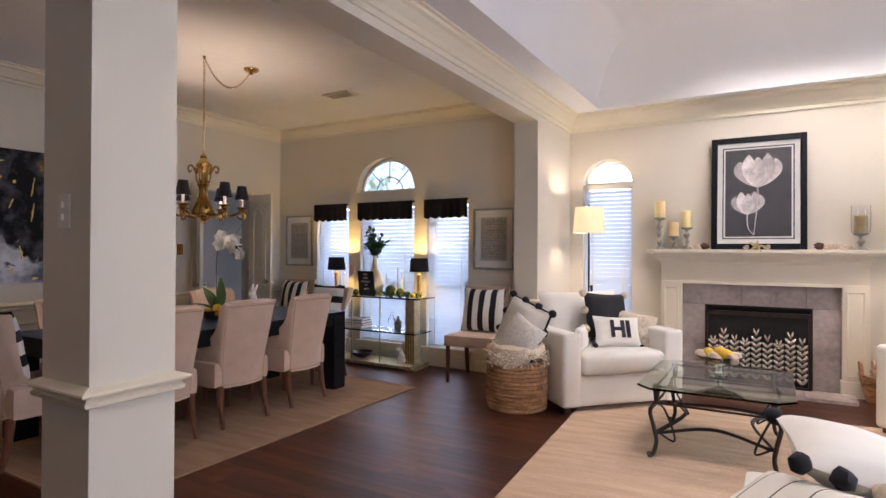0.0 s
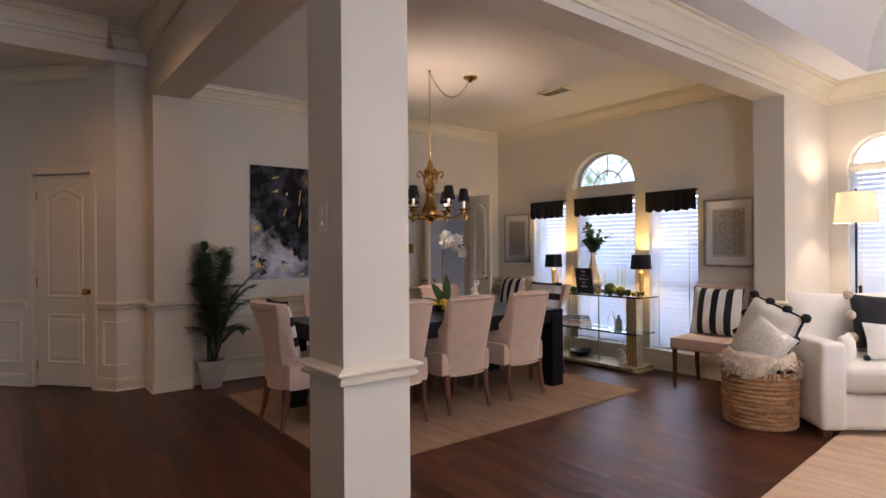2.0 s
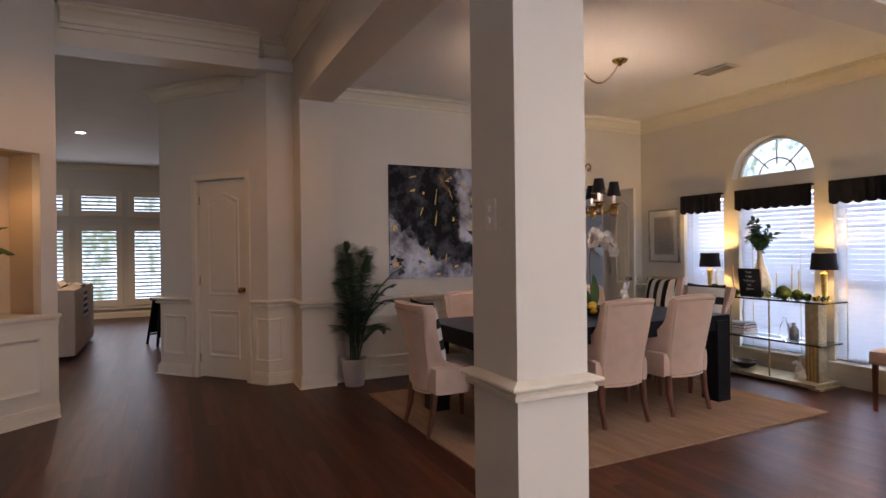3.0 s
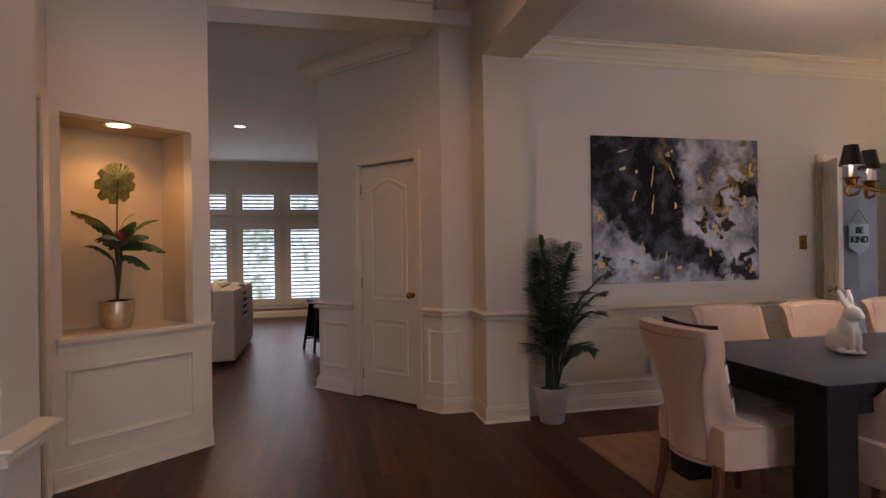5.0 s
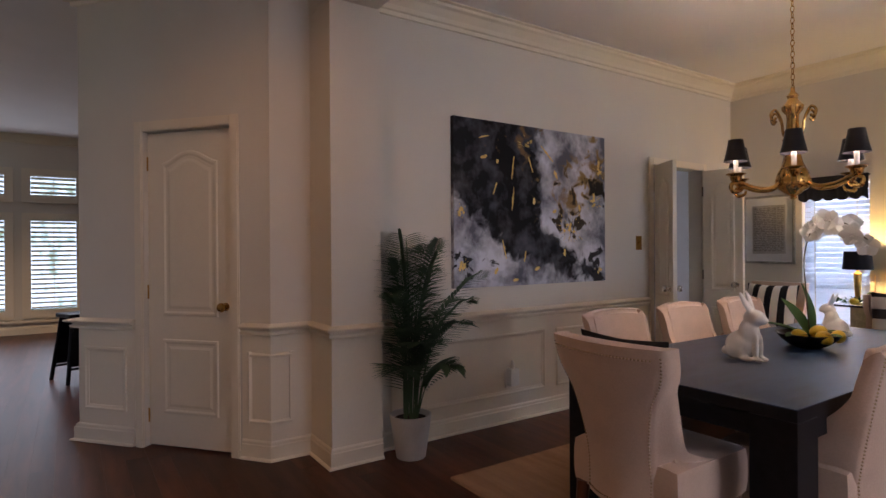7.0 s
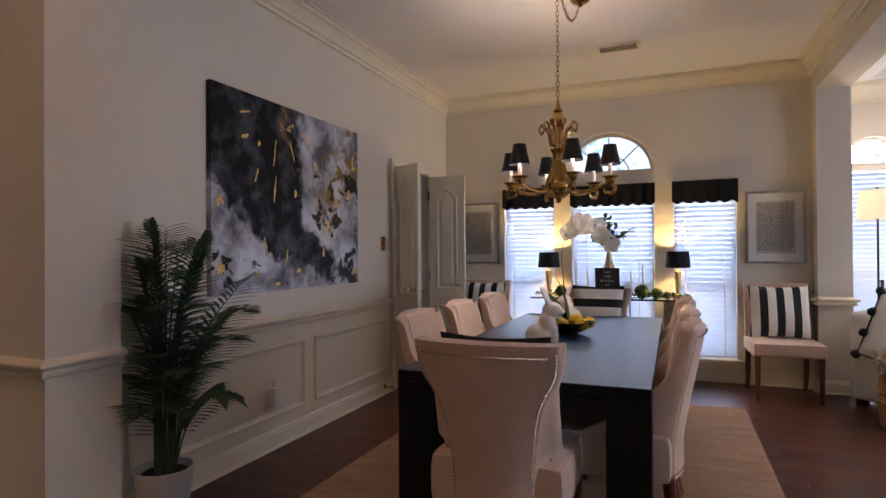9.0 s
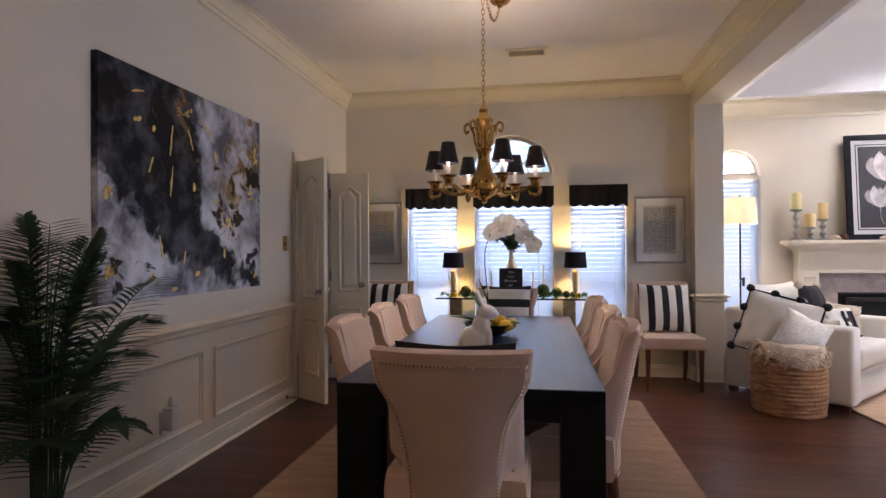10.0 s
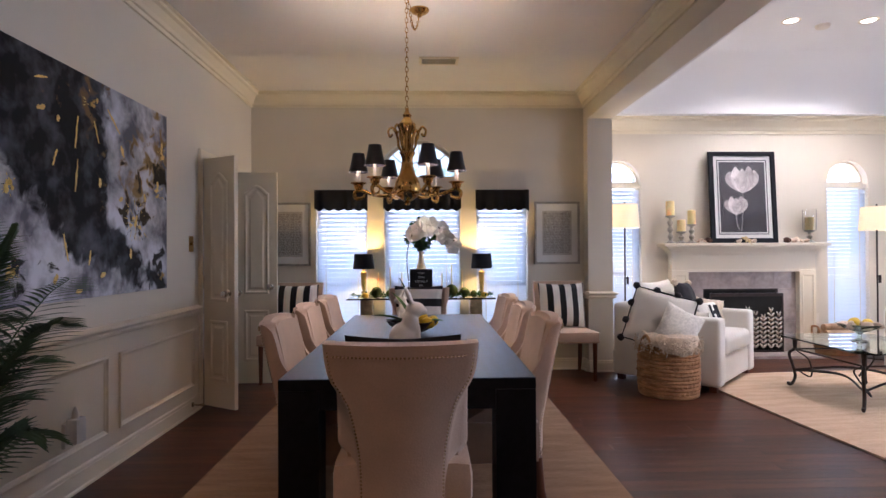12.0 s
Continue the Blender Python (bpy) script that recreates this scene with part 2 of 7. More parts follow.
def box(bm, x0, x1, y0, y1, z0, z1, bevel=0.0, m=None):
    t = Matrix.Translation(((x0 + x1) / 2, (y0 + y1) / 2, (z0 + z1) / 2)) @ Matrix.Diagonal((abs(x1 - x0), abs(y1 - y0), abs(z1 - z0), 1))
    vs = bmesh.ops.create_cube(bm, size=1, matrix=(m @ t) if m else t)["verts"]
    if bevel:
        es = list({e for v in vs for e in v.link_edges})
        bmesh.ops.bevel(bm, geom=es, offset=bevel, segments=2, profile=0.7, affect="EDGES")
    return bm


def boxed(*a, **k):
    return box(bmesh.new(), *a, **k)


def prism(bm, pts, axis, a, b):
    """A flat outline pushed along an axis from a to b. pts are in the other two axes, in order."""
    def at(p, v):
        return {"x": (v, p[0], p[1]), "y": (p[0], v, p[1]), "z": (p[0], p[1], v)}[axis]
    lo, hi = [bm.verts.new(at(p, a)) for p in pts], [bm.verts.new(at(p, b)) for p in pts]
    n = len(pts)
    bm.faces.new(lo)
    bm.faces.new(hi[::-1])
    for i in range(n):
        bm.faces.new((lo[i], hi[i], hi[(i + 1) % n], lo[(i + 1) % n]))
    return bm


def lathe(bm, profile, seg=24, m=None, ripple=0, depth=0.0):
    """Turns (radius, height) pairs round z."""
    m = m or Matrix()
    rings = []
    for r, z in profile:
        rings.append([bm.verts.new(m @ Vector(((r + depth * math.cos(ripple * k * math.tau / seg)) * math.cos(k * math.tau / seg),
                                               (r + depth * math.cos(ripple * k * math.tau / seg)) * math.sin(k * math.tau / seg), z))) for k in range(seg)])
    for a, b in zip(rings, rings[1:]):
        for k in range(seg):
            bm.faces.new((a[k], a[(k + 1) % seg], b[(k + 1) % seg], b[k]))
    for ring in (rings[0], rings[-1]):
        bm.faces.new(ring)
    return bm


def tube(bm, pts, radius, seg=8, flat=1.0):
    """A round bar along points; radius may be a list."""
    pts = [Vector(p) for p in pts]
    rs = radius if isinstance(radius, (list, tuple)) else [radius] * len(pts)
    rings, ref = [], None
    for i, p in enumerate(pts):
        d = (pts[min(i + 1, len(pts) - 1)] - pts[max(i - 1, 0)]).normalized()
        if ref is None:
            ref = d.orthogonal().normalized()
        ref = (ref - d * ref.dot(d)).normalized()
        side = d.cross(ref)
        rings.append([bm.verts.new(p + rs[i] * (ref * math.cos(k * math.tau / seg) + side * flat * math.sin(k * math.tau / seg))) for k in range(seg)])
    for a, b in zip(rings, rings[1:]):
        for k in range(seg):
            bm.faces.new((a[k], a[(k + 1) % seg], b[(k + 1) % seg], b[k]))
    bm.faces.new(rings[0][::-1])
    bm.faces.new(rings[-1])
    return bm


def spline(keys, n=8):
    """Points of a smooth curve through the keys."""
    k = [Vector(p) for p in keys]
    k = [2 * k[0] - k[1], *k, 2 * k[-1] - k[-2]]
    out = []
    for i in range(1, len(k) - 2):
        for j in range(n):
            t = j / n
            out.append(0.5 * ((2 * k[i]) + (k[i + 1] - k[i - 1]) * t + (2 * k[i - 1] - 5 * k[i] + 4 * k[i + 1] - k[i + 2]) * t * t
                              + (3 * k[i] - k[i - 1] - 3 * k[i + 1] + k[i + 2]) * t ** 3))
    return out + [k[-2]]


def ball(bm, r, c=(0, 0, 0), s=(1, 1, 1), sub=2, rough=0.0, freq=20):
    vs = bmesh.ops.create_icosphere(bm, subdivisions=sub, radius=r)["verts"]
    for v in vs:
        if rough:
            v.co *= 1 + rough * noise.noise(v.co * freq + Vector(c) * 7)
        v.co = Vector((v.co.x * s[0] + c[0], v.co.y * s[1] + c[1], v.co.z * s[2] + c[2]))
    return bm


def pillow(w, h, d, seed=0, n=14, fuzz=0.0):
    """A stuffed square cushion standing in the xz plane, its middle at the origin."""
    bm = bmesh.new()
    for side in (1, -1):
        grid = []
        for i in range(n + 1):
            row = []
            for j in range(n + 1):
                u, v = 2 * i / n - 1, 2 * j / n - 1
                puff = (max(0, 1 - u * u) * max(0, 1 - v * v)) ** 0.42
                pinch = 1 - 0.07 * (1 - abs(u) ** 1.5) * abs(v) ** 4 - 0.0
                pinch2 = 1 - 0.07 * (1 - abs(v) ** 1.5) * abs(u) ** 4
                p = Vector((u * w / 2 * pinch2, side * d / 2 * puff, v * h / 2 * pinch))
                k = noise.noise(Vector((u * 1.7 + seed, v * 1.7, side * 3.0 + seed)))
                p.y += side * d * 0.10 * k * puff
                if fuzz:
                    p += Vector((noise.noise(p * 60), noise.noise(p * 60 + Vector((9, 0, 0))), noise.noise(p * 60 + Vector((0, 9, 0))))) * fuzz
                row.append(bm.verts.new(p))
            grid.append(row)
        for i in range(n):
            for j in range(n):
                bm.faces.new((grid[i][j], grid[i + 1][j], grid[i + 1][j + 1], grid[i][j + 1]))
    bmesh.ops.remove_doubles(bm, verts=bm.verts, dist=0.0006)
    return bm


def strip_wall(bm, u0, u1, z0, z1, holes, place):
    """A wall sheet in (u, z) with thickness given by place(u, side, z); holes are (u0, u1, zlow, zspring, radius) with an arched head if radius."""
    cuts = {u0, u1}
    for a, b, lo, hi, r in holes:
        cuts |= {a, b} | ({a + (b - a) * k / 20 for k in range(21)} if r else set())
    cuts = sorted(cuts)

    def head(h, u):
        a, b, lo, hi, r = h
        if not r:
            return hi
        half = (b - a) / 2
        return hi + r * math.sqrt(max(0, 1 - ((u - (a + b) / 2) / half) ** 2))
    for a, b in zip(cuts, cuts[1:]):
        mid = (a + b) / 2
        over = sorted((h for h in holes if h[0] < mid < h[1]), key=lambda h: h[2])
        lo_a = lo_b = z0
        spans = []
        for h in over:
            spans.append((lo_a, lo_b, h[2], h[2]))
            lo_a, lo_b = head(h, a), head(h, b)
        spans.append((lo_a, lo_b, z1, z1))
        for p, q, r, s in spans:
            if r - p < 1e-4 and s - q < 1e-4:
                continue
            v = [bm.verts.new(place(u, k, z)) for k in (0, 1) for u, z in ((a, p), (b, q), (b, s), (a, r))]
            for f in ((0, 1, 2, 3), (7, 6, 5, 4), (0, 4, 5, 1), (3, 2, 6, 7), (0, 3, 7, 4), (1, 5, 6, 2)):
                bm.faces.new([v[i] for i in f])
    return bm


def moulding(bm, path, profile, closed=False):
    """Sweeps a (out, up) outline along a path of (x, y) in plan; out is to the left of the way. Mitred corners."""
    n = len(path)
    rings = []
    for i, (x, y) in enumerate(path):
        p = Vector((x, y))
        prev, nxt = path[i - 1] if (i or closed) else None, path[(i + 1) % n] if (i < n - 1 or closed) else None
        d0 = (p - Vector(prev)).normalized() if prev else None
        d1 = (Vector(nxt) - p).normalized() if nxt else None
        n0 = Vector((-d0.y, d0.x)) if d0 else None
        n1 = Vector((-d1.y, d1.x)) if d1 else None
        if n0 is None or n1 is None:
            o = n0 or n1
        else:
            o = (n0 + n1) / max(0.3, 1 + n0.dot(n1))
        rings.append([bm.verts.new((x + o.x * a, y + o.y * a, z)) for a, z in profile])
    k = len(profile)
    pairs = list(zip(rings, rings[1:])) + ([(rings[-1], rings[0])] if closed else [])
    for a, b in pairs:
        for j in range(k):
            bm.faces.new((a[j], b[j], b[(j + 1) % k], a[(j + 1) % k]))
    if not closed:
        bm.faces.new(rings[0])
        bm.faces.new(rings[-1][::-1])
    return bm


def crown(top, drop, out):
    return [(0, top - drop), (0.018, top - drop), (0.02, top - drop * 0.82), (0.035, top - drop * 0.78), (0.045, top - drop * 0.6), (out * 0.62, top - drop * 0.3),
            (out * 0.8, top - drop * 0.22), (out * 0.82, top - drop * 0.1), (out, top - drop * 0.06), (out, top - 0.002), (0, top - 0.002)]


def rail(top):
    return [(0, top - 0.074), (0.014, top - 0.072), (0.026, top - 0.066), (0.028, top - 0.052), (0.018, top - 0.043), (0.022, top - 0.035), (0.040, top - 0.030), (0.046, top - 0.023), (0.044, top - 0.016), (0.012, top - 0.004), (0, top)]


def base(h):
    return [(0, 0.002), (0.017, 0.002), (0.017, h * 0.76), (0.013, h * 0.8), (0.012, h * 0.92), (0.006, h), (0, h)]


SHOE = [(0.012, 0.002), (0.030, 0.002), (0.028, 0.012), (0.02, 0.018), (0.012, 0.018)]

# ---- structure ----
WX, NY, LY = -5.47, 5.69, 6.58          # painting wall, window wall, fireplace wall
CEIL, LOUNGE, FOYER, FAM = 2.895, 2.86, 3.34, 3.04
RAIL = 0.825
LX, HX = -1.737, 4.3                    # side of the pier towards the lounge, far side of the lounge
SY = -2.6                               # front wall behind the walk


def structure(name, bm, material, label, category="wall", smooth=False):
    return thing(name, bm, material, label, category, "structure", smooth=smooth)


bm = bmesh.new()
box(bm, -14.0, HX + 0.2, SY - 0.2, 7.0, -0.12, -0.012)
floor = structure("floor", bm, M_FLOORBASE, "dark brown hardwood floor of long boards", "floor")

WINDOWS = [(-4.80, -4.27), (-4.09, -3.30), (-3.13, -2.59)]
bm = bmesh.new()
strip_wall(bm, WX - 0.14, LX - 0.05, 0, CEIL + 0.45, [(a, b, 0.22, 1.87, 0) for a, b in WINDOWS] + [(-4.16, -3.298, 2.012, 2.012, 0.405)],
           lambda u, k, z: (u, NY + 0.16 * k, z))
wall_north = structure("wall_north", bm, M_WALL, "cream painted dining room wall with three windows")
bm = bmesh.new()
strip_wall(bm, 1.60, NY, 0, CEIL + 0.45, [(4.40, 5.17, 0, 2.01, 0)], lambda u, k, z: (WX - 0.14 * k, u, z))
wall_west = structure("wall_west", bm, M_WALL, "pale greige painted wall above white wainscot")
bm = bmesh.new()
box(bm, LX - 0.253, LX, 5.54, NY - 0.002, 0, CEIL)
box(bm, LX - 0.253, LX, NY - 0.002, LY + 0.002, 0, CEIL + 0.45)
pier = structure("pier", bm, M_WALL, "cream painted pier under the ceiling beam", "pier")
bm = bmesh.new()
strip_wall(bm, LX - 0.25, HX, 0, CEIL + 0.45, [(-1.58, -1.04, 0.22, 2.065, 0.275), (1.27, 1.79, 0.22, 2.065, 0.275)], lambda u, k, z: (u, LY + 0.16 * k, z))
wall_fireplace = structure("wall_fireplace", bm, M_WALL, "cream painted lounge wall with two arched windows")
bm = bmesh.new()
strip_wall(bm, -3.0, HX + 0.1, 0, 4.2, [], lambda u, k, z: (u, SY - 0.15 * k, z))
wall_front = structure("wall_front", bm, M_WALL, "plain cream painted front wall")
bm = bmesh.new()
strip_wall(bm, SY, LY + 0.1, 0, 4.2, [(0.9, 3.3, 0.6, 2.3, 0)], lambda u, k, z: (HX + 0.15 * k, u, z))
wall_east = structure("wall_east", bm, M_WALL, "cream painted lounge end wall with a window")

# column and pilaster
bm = bmesh.new()
box(bm, -2.05, -1.733, 1.284, 1.602, 0, 3.4)
column = structure("column", bm, M_WALL, "square cream column with a chair rail band", "column")
bm = bmesh.new()
moulding(bm, [(-2.05, 1.284), (-2.05, 1.602), (-1.733, 1.602), (-1.733, 1.284)], rail(RAIL), closed=True)
part("band", bm, M_TRIM, column)
bm = bmesh.new()
moulding(bm, [(-2.05, 1.284), (-2.05, 1.602), (-1.733, 1.602), (-1.733, 1.284)], base(0.12), closed=True)
part("plinth", bm, M_TRIM, column)
bm = boxed(-5.69, -5.365, 1.29, 1.612, 0, 2.72)
pilaster = structure("pilaster", bm, M_WALL, "cream pilaster carrying the dining room beam", "pilaster")

# beams
bm = boxed(-1.99, LX, 1.58, 5.54, 2.605, CEIL + 0.3)
structure("beam_lounge", bm, M_WALL, "cream ceiling beam between dining room and lounge", "beam")
bm = boxed(-5.69, -1.735, 1.286, 1.60, 2.72, FOYER + 0.05)
structure("beam_foyer", bm, M_WALL, "cream ceiling beam between dining room and foyer", "beam")

# ceilings
structure("ceiling_dining", boxed(WX - 0.1, -1.95, 1.5, NY + 0.1, CEIL, CEIL + 0.1), M_CEIL, "off-white dining room ceiling", "ceiling")
structure("ceiling_foyer", boxed(-7.2, LX - 0.02, SY - 0.1, 1.4, FOYER, FOYER + 0.1), M_CEIL, "off-white foyer ceiling", "ceiling")
structure("ceiling_family", boxed(-14, -5.62, -4.2, 3.0, FAM, FAM + 0.1), M_CEIL, "off-white family room ceiling", "ceiling")


def vault():
    """Lounge ceiling: a flat border, then coved sides that meet in hips and rise to a flat middle."""
    bm = bmesh.new()
    x0, x1, y0, y1, z = -1.36, 3.8, -1.6, 6.36, LOUNGE
    box(bm, LX - 0.02, x0, SY, LY + 0.1, z, z + 0.05)
    box(bm, x1, HX, SY, LY + 0.1, z, z + 0.05)
    box(bm, x0, x1, y1, LY + 0.1, z, z + 0.05)
    box(bm, x0, x1, SY, y0, z, z + 0.05)
    prev = None
    rise, reach = 0.74, 0.74
    for k in range(17):
        a = k / 16 * math.pi / 2
        d, h = reach * (1 - math.cos(a)) * 0.98 + 0.0, rise * math.sin(a)
        ring = [bm.verts.new(p) for p in ((x0 + d, y0 + d, z + h), (x1 - d, y0 + d, z + h), (x1 - d, y1 - d, z + h), (x0 + d, y1 - d, z + h))]
        if prev:
            for i in range(4):
                bm.faces.new((prev[i], prev[(i + 1) % 4], ring[(i + 1) % 4], ring[i]))
        prev = ring
    bm.faces.new(prev)
    return bm


structure("ceiling_lounge", vault(), M_VAULT, "white coved lounge ceiling", "ceiling", smooth=True)

# closet wall at an angle, hall and niche
CA, CB = Vector((-6.81, 0.092)), Vector((-5.70, 1.035))      # plan ends of the closet wall
CD = (CB - CA).normalized()
CN = Vector((CD.y, -CD.x))                                   # towards the foyer
CL = (CB - CA).length


def on_closet(s, out, z):
    p = CA + CD * s + CN * out
    return (p.x, p.y, z)


D0 = (Vector((-6.411, 0.444)) - CA).dot(CD)
D1 = (Vector((-5.882, 0.836)) - CA).dot(CD)
bm = bmesh.new()
strip_wall(bm, 0, CL, 0, FOYER, [(D0, D1, 0, 2.035, 0)], lambda u, k, z: on_closet(u, -0.12 * k, z))
structure("wall_closet", bm, M_WALL, "cream angled wall with a white panelled door")
bm = boxed(-5.81, -5.69, 1.035, 1.30, 0, FOYER)
structure("wall_return", bm, M_WALL, "short cream return wall beside the pilaster")
bm = bmesh.new()
prism(bm, [(-6.81, 0.092), (-6.93, 0.19), (-6.93, 2.6), (-6.81, 2.6)], "z", 0, FOYER)
structure("wall_hall", bm, M_WALL, "cream hall wall behind the closet")

NA, ND = Vector((-5.41, -0.625)), Vector((0.648, -0.762))    # niche wall from its free end towards the front door
NN = Vector((0.762, 0.648))
NL = 0.93


def on_niche(s, out, z):
    p = NA + ND * s + NN * out
    return (p.x, p.y, z)


bm = bmesh.new()
strip_wall(bm, 0, NL, 0, FOYER, [(0.122, 0.875, 0.80, 2.077, 0)], lambda u, k, z: on_niche(u, -0.10 * k, z))
structure("wall_niche", bm, M_WALL, "cream angled wall with a lit plant niche")
# the recess behind the opening
bm = bmesh.new()
strip_wall(bm, 0.10, 0.90, 0.70, 2.20, [], lambda u, k, z: on_niche(u, -0.40 - 0.05 * k, z))
for a, b in ((0.075, 0.121), (0.876, 0.92)):
    strip_wall(bm, a, b, 0.70, 2.20, [], lambda u, k, z: on_niche(u, -0.10 - 0.32 * k, z))
strip_wall(bm, 0.10, 0.90, 0.70, 0.80, [], lambda u, k, z: on_niche(u, -0.10 - 0.32 * k, z))
strip_wall(bm, 0.10, 0.90, 2.08, 2.18, [], lambda u, k, z: on_niche(u, -0.10 - 0.32 * k, z))
structure("niche_recess", bm, M_NICHE, "recess of the plant niche, toned tan for its warm lamp light", "niche")
bm = bmesh.new()
strip_wall(bm, 0, 0.02, 0, FOYER, [], lambda u, k, z: on_niche(u, -0.10 - 0.55 * k, z))
structure("wall_niche_end", bm, M_WALL, "cream end of the niche wall")
bm = bmesh.new()
strip_wall(bm, -4.83, -3.0, 0, FOYER, [(-4.70, -3.75, 0, 2.10, 0)], lambda u, k, z: (u, -1.335 - 0.12 * k, z))
structure("wall_foyer", bm, M_WALL, "cream foyer wall with a cased doorway")
structure("wall_stub", boxed(-3.2, -3.0, SY, -0.70, 0, FOYER), M_WALL, "cream wall end beside the foyer")
# room behind the doorway and hall enclosures
bm = bmesh.new()
box(bm, -4.95, -2.5, -3.0, -2.9, 0, FOYER)
box(bm, -5.05, -4.95, -3.0, -1.4, 0, FOYER)
box(bm, -2.6, -2.5, -2.9, -1.46, 0, FOYER)
structure("wall_study", bm, M_WALL, "plain cream wall beyond the foyer doorway")
bm = boxed(-5.80, -5.52, -0.9, 0.95, 3.0, FOYER)
structure("beam_hall", bm, M_TRIM, "cream header over the hall opening", "beam")
bm = bmesh.new()
box(bm, -14.0, -5.9, -4.3, -4.2, 0, FAM)
box(bm, -14.0, -6.9, 2.6, 2.7, 0, FAM)
structure("wall_family", bm, M_WALL, "plain cream family room wall")
bm = bmesh.new()
FW = -12.95
fam_windows = [(-3.30, -2.64), (-2.27, -1.61), (-1.38, -0.72), (-0.48, 0.18)]
strip_wall(bm, -4.2, 2.6, 0, FAM, [(a, b, z0, z1, 0) for a, b in fam_windows for z0, z1 in ((0.32, 1.78), (2.08, 2.46))], lambda u, k, z: (FW - 0.15 * k, u, z))
structure("wall_family_windows", bm, M_WALL, "cream family room wall with shuttered windows")
bm = boxed(WX - 0.95, WX - 0.85, 3.4, 6.6, 0, 2.6)
box(bm, WX - 0.85, WX - 0.14, 6.5, 6.6, 0, 2.6)
box(bm, WX - 0.85, WX - 0.14, 3.4, 3.5, 0, 2.6)
box(bm, WX - 0.95, WX - 0.14, 3.4, 6.6, 2.45, 2.55)
structure("wall_pantry", bm, M_PANTRY, "pale pink-grey wall inside the open double door")

# mouldings of the dining room
DIN = [(-1.99, NY), (WX, NY), (WX, 1.60), (-1.99, 1.60)]
bm = bmesh.new()
moulding(bm, DIN, crown(CEIL, 0.145, 0.12), closed=True)
structure("crown_dining", bm, M_CROWN, "cream crown moulding round the dining room", "crown moulding")
bm = bmesh.new()
moulding(bm, [(HX, LY), (LX, LY), (LX, SY), (HX, SY)], crown(LOUNGE, 0.195, 0.13), closed=True)
structure("crown_lounge", bm, M_CROWN, "cream crown moulding round the lounge", "crown moulding")
bm = bmesh.new()
moulding(bm, [(-2.0, 1.282), (-5.69, 1.282), (-5.69, 1.035), (-5.80, 0.94), (-5.52, 0.95), (-5.52, -0.48)][0:4], crown(FOYER, 0.2, 0.12))
moulding(bm, [(-5.52, 0.95), (-5.52, -0.6)], crown(FOYER, 0.2, 0.12))
structure("crown_foyer", bm, M_CROWN, "cream crown moulding round the foyer", "crown moulding")
bm = bmesh.new()
moulding(bm, [on_closet(1.18, 0, 0)[:2], on_closet(0, 0, 0)[:2], (-6.81, 2.6)], crown(FAM, 0.13, 0.10))
moulding(bm, [(-6.9, 2.6), (FW, 2.6), (FW, -4.2), (-5.9, -4.2)], crown(FAM, 0.13, 0.10))
structure("crown_family", bm, M_CROWN, "cream crown moulding of the family room", "crown moulding")
runs = {
    "west": [(WX, 4.33), (WX, 1.60)], "north_left": [(-4.87, NY), (WX, NY), (WX, 5.25)], "north_right": [(LX - 0.253, 5.54), (LX - 0.253, NY), (-2.50, NY)],
    "pier": [(LX, LY), (LX, 5.54), (LX - 0.253, 5.54)], "pilaster": [(-5.365, 1.612), (-5.365, 1.29), (-5.69, 1.29), (-5.69, 1.035), on_closet(D1 + 0.075, 0, 0)[:2]],
    "closet": [on_closet(D0 - 0.075, 0, 0)[:2], (CA.x, CA.y), (-6.81, 2.6)], "niche": [on_niche(0, 0, 0)[:2], on_niche(NL, 0, 0)[:2]], "foyer": [(-3.2, -1.335), (-3.2, -0.70), (-3.0, -0.70), (-3.0, SY)],
}


for key, path in runs.items():
    bm = bmesh.new()
    moulding(bm, path, base(0.12))
    moulding(bm, path, SHOE)
    structure("baseboard_" + key, bm, M_TRIM, "cream baseboard with a shoe mould", "baseboard")
    if key not in ("north_left", "north_right", "pier", "foyer"):
        bm = bmesh.new()
        moulding(bm, path, [(0, 0.10), (0.0025, 0.10), (0.0025, 0.76), (0, 0.76)])
        structure("wainscot_" + key, bm, M_TRIM, "cream painted wainscot under the chair rail", "wainscot")
    if key not in ("niche",):
        bm = bmesh.new()
        moulding(bm, path, rail(RAIL))
        structure("chair_rail_" + key, bm, M_TRIM, "cream chair rail", "chair rail")
for key, path in (("lounge", [(HX, LY), (1.12, LY)]), ("lounge_left", [(-0.78, LY), (LX, LY)]), ("family", [(-6.9, 2.6), (FW, 2.6), (FW, -4.2), (-5.9, -4.2)])):
    bm = bmesh.new()
    moulding(bm, path, base(0.12))
    structure("baseboard_" + key, bm, M_TRIM, "cream baseboard", "baseboard")


def panel_frame(place, s0, s1, z0, z1, w=0.032, d=0.016):
    """A picture-frame moulding on a wall; place(s, out, z)."""
    bm = bmesh.new()
    rings = []
    for s, z, sx, sz in ((s0, z0, 1, 1), (s1, z0, -1, 1), (s1, z1, -1, -1), (s0, z1, 1, -1)):
        rings.append([bm.verts.new(place(s + sx * a, o, z + sz * a)) for a, o in ((0, -0.002), (0, d), (w * 0.35, d * 1.1), (w * 0.6, d * 0.6), (w, d * 0.35), (w, -0.002))])
    for i in range(4):
        a, b = rings[i], rings[(i + 1) % 4]
        for j in range(5):
            bm.faces.new((a[j], b[j], b[j + 1], a[j + 1]))
    return bm


def west(s, out, z):
    return (WX + out, s, z)


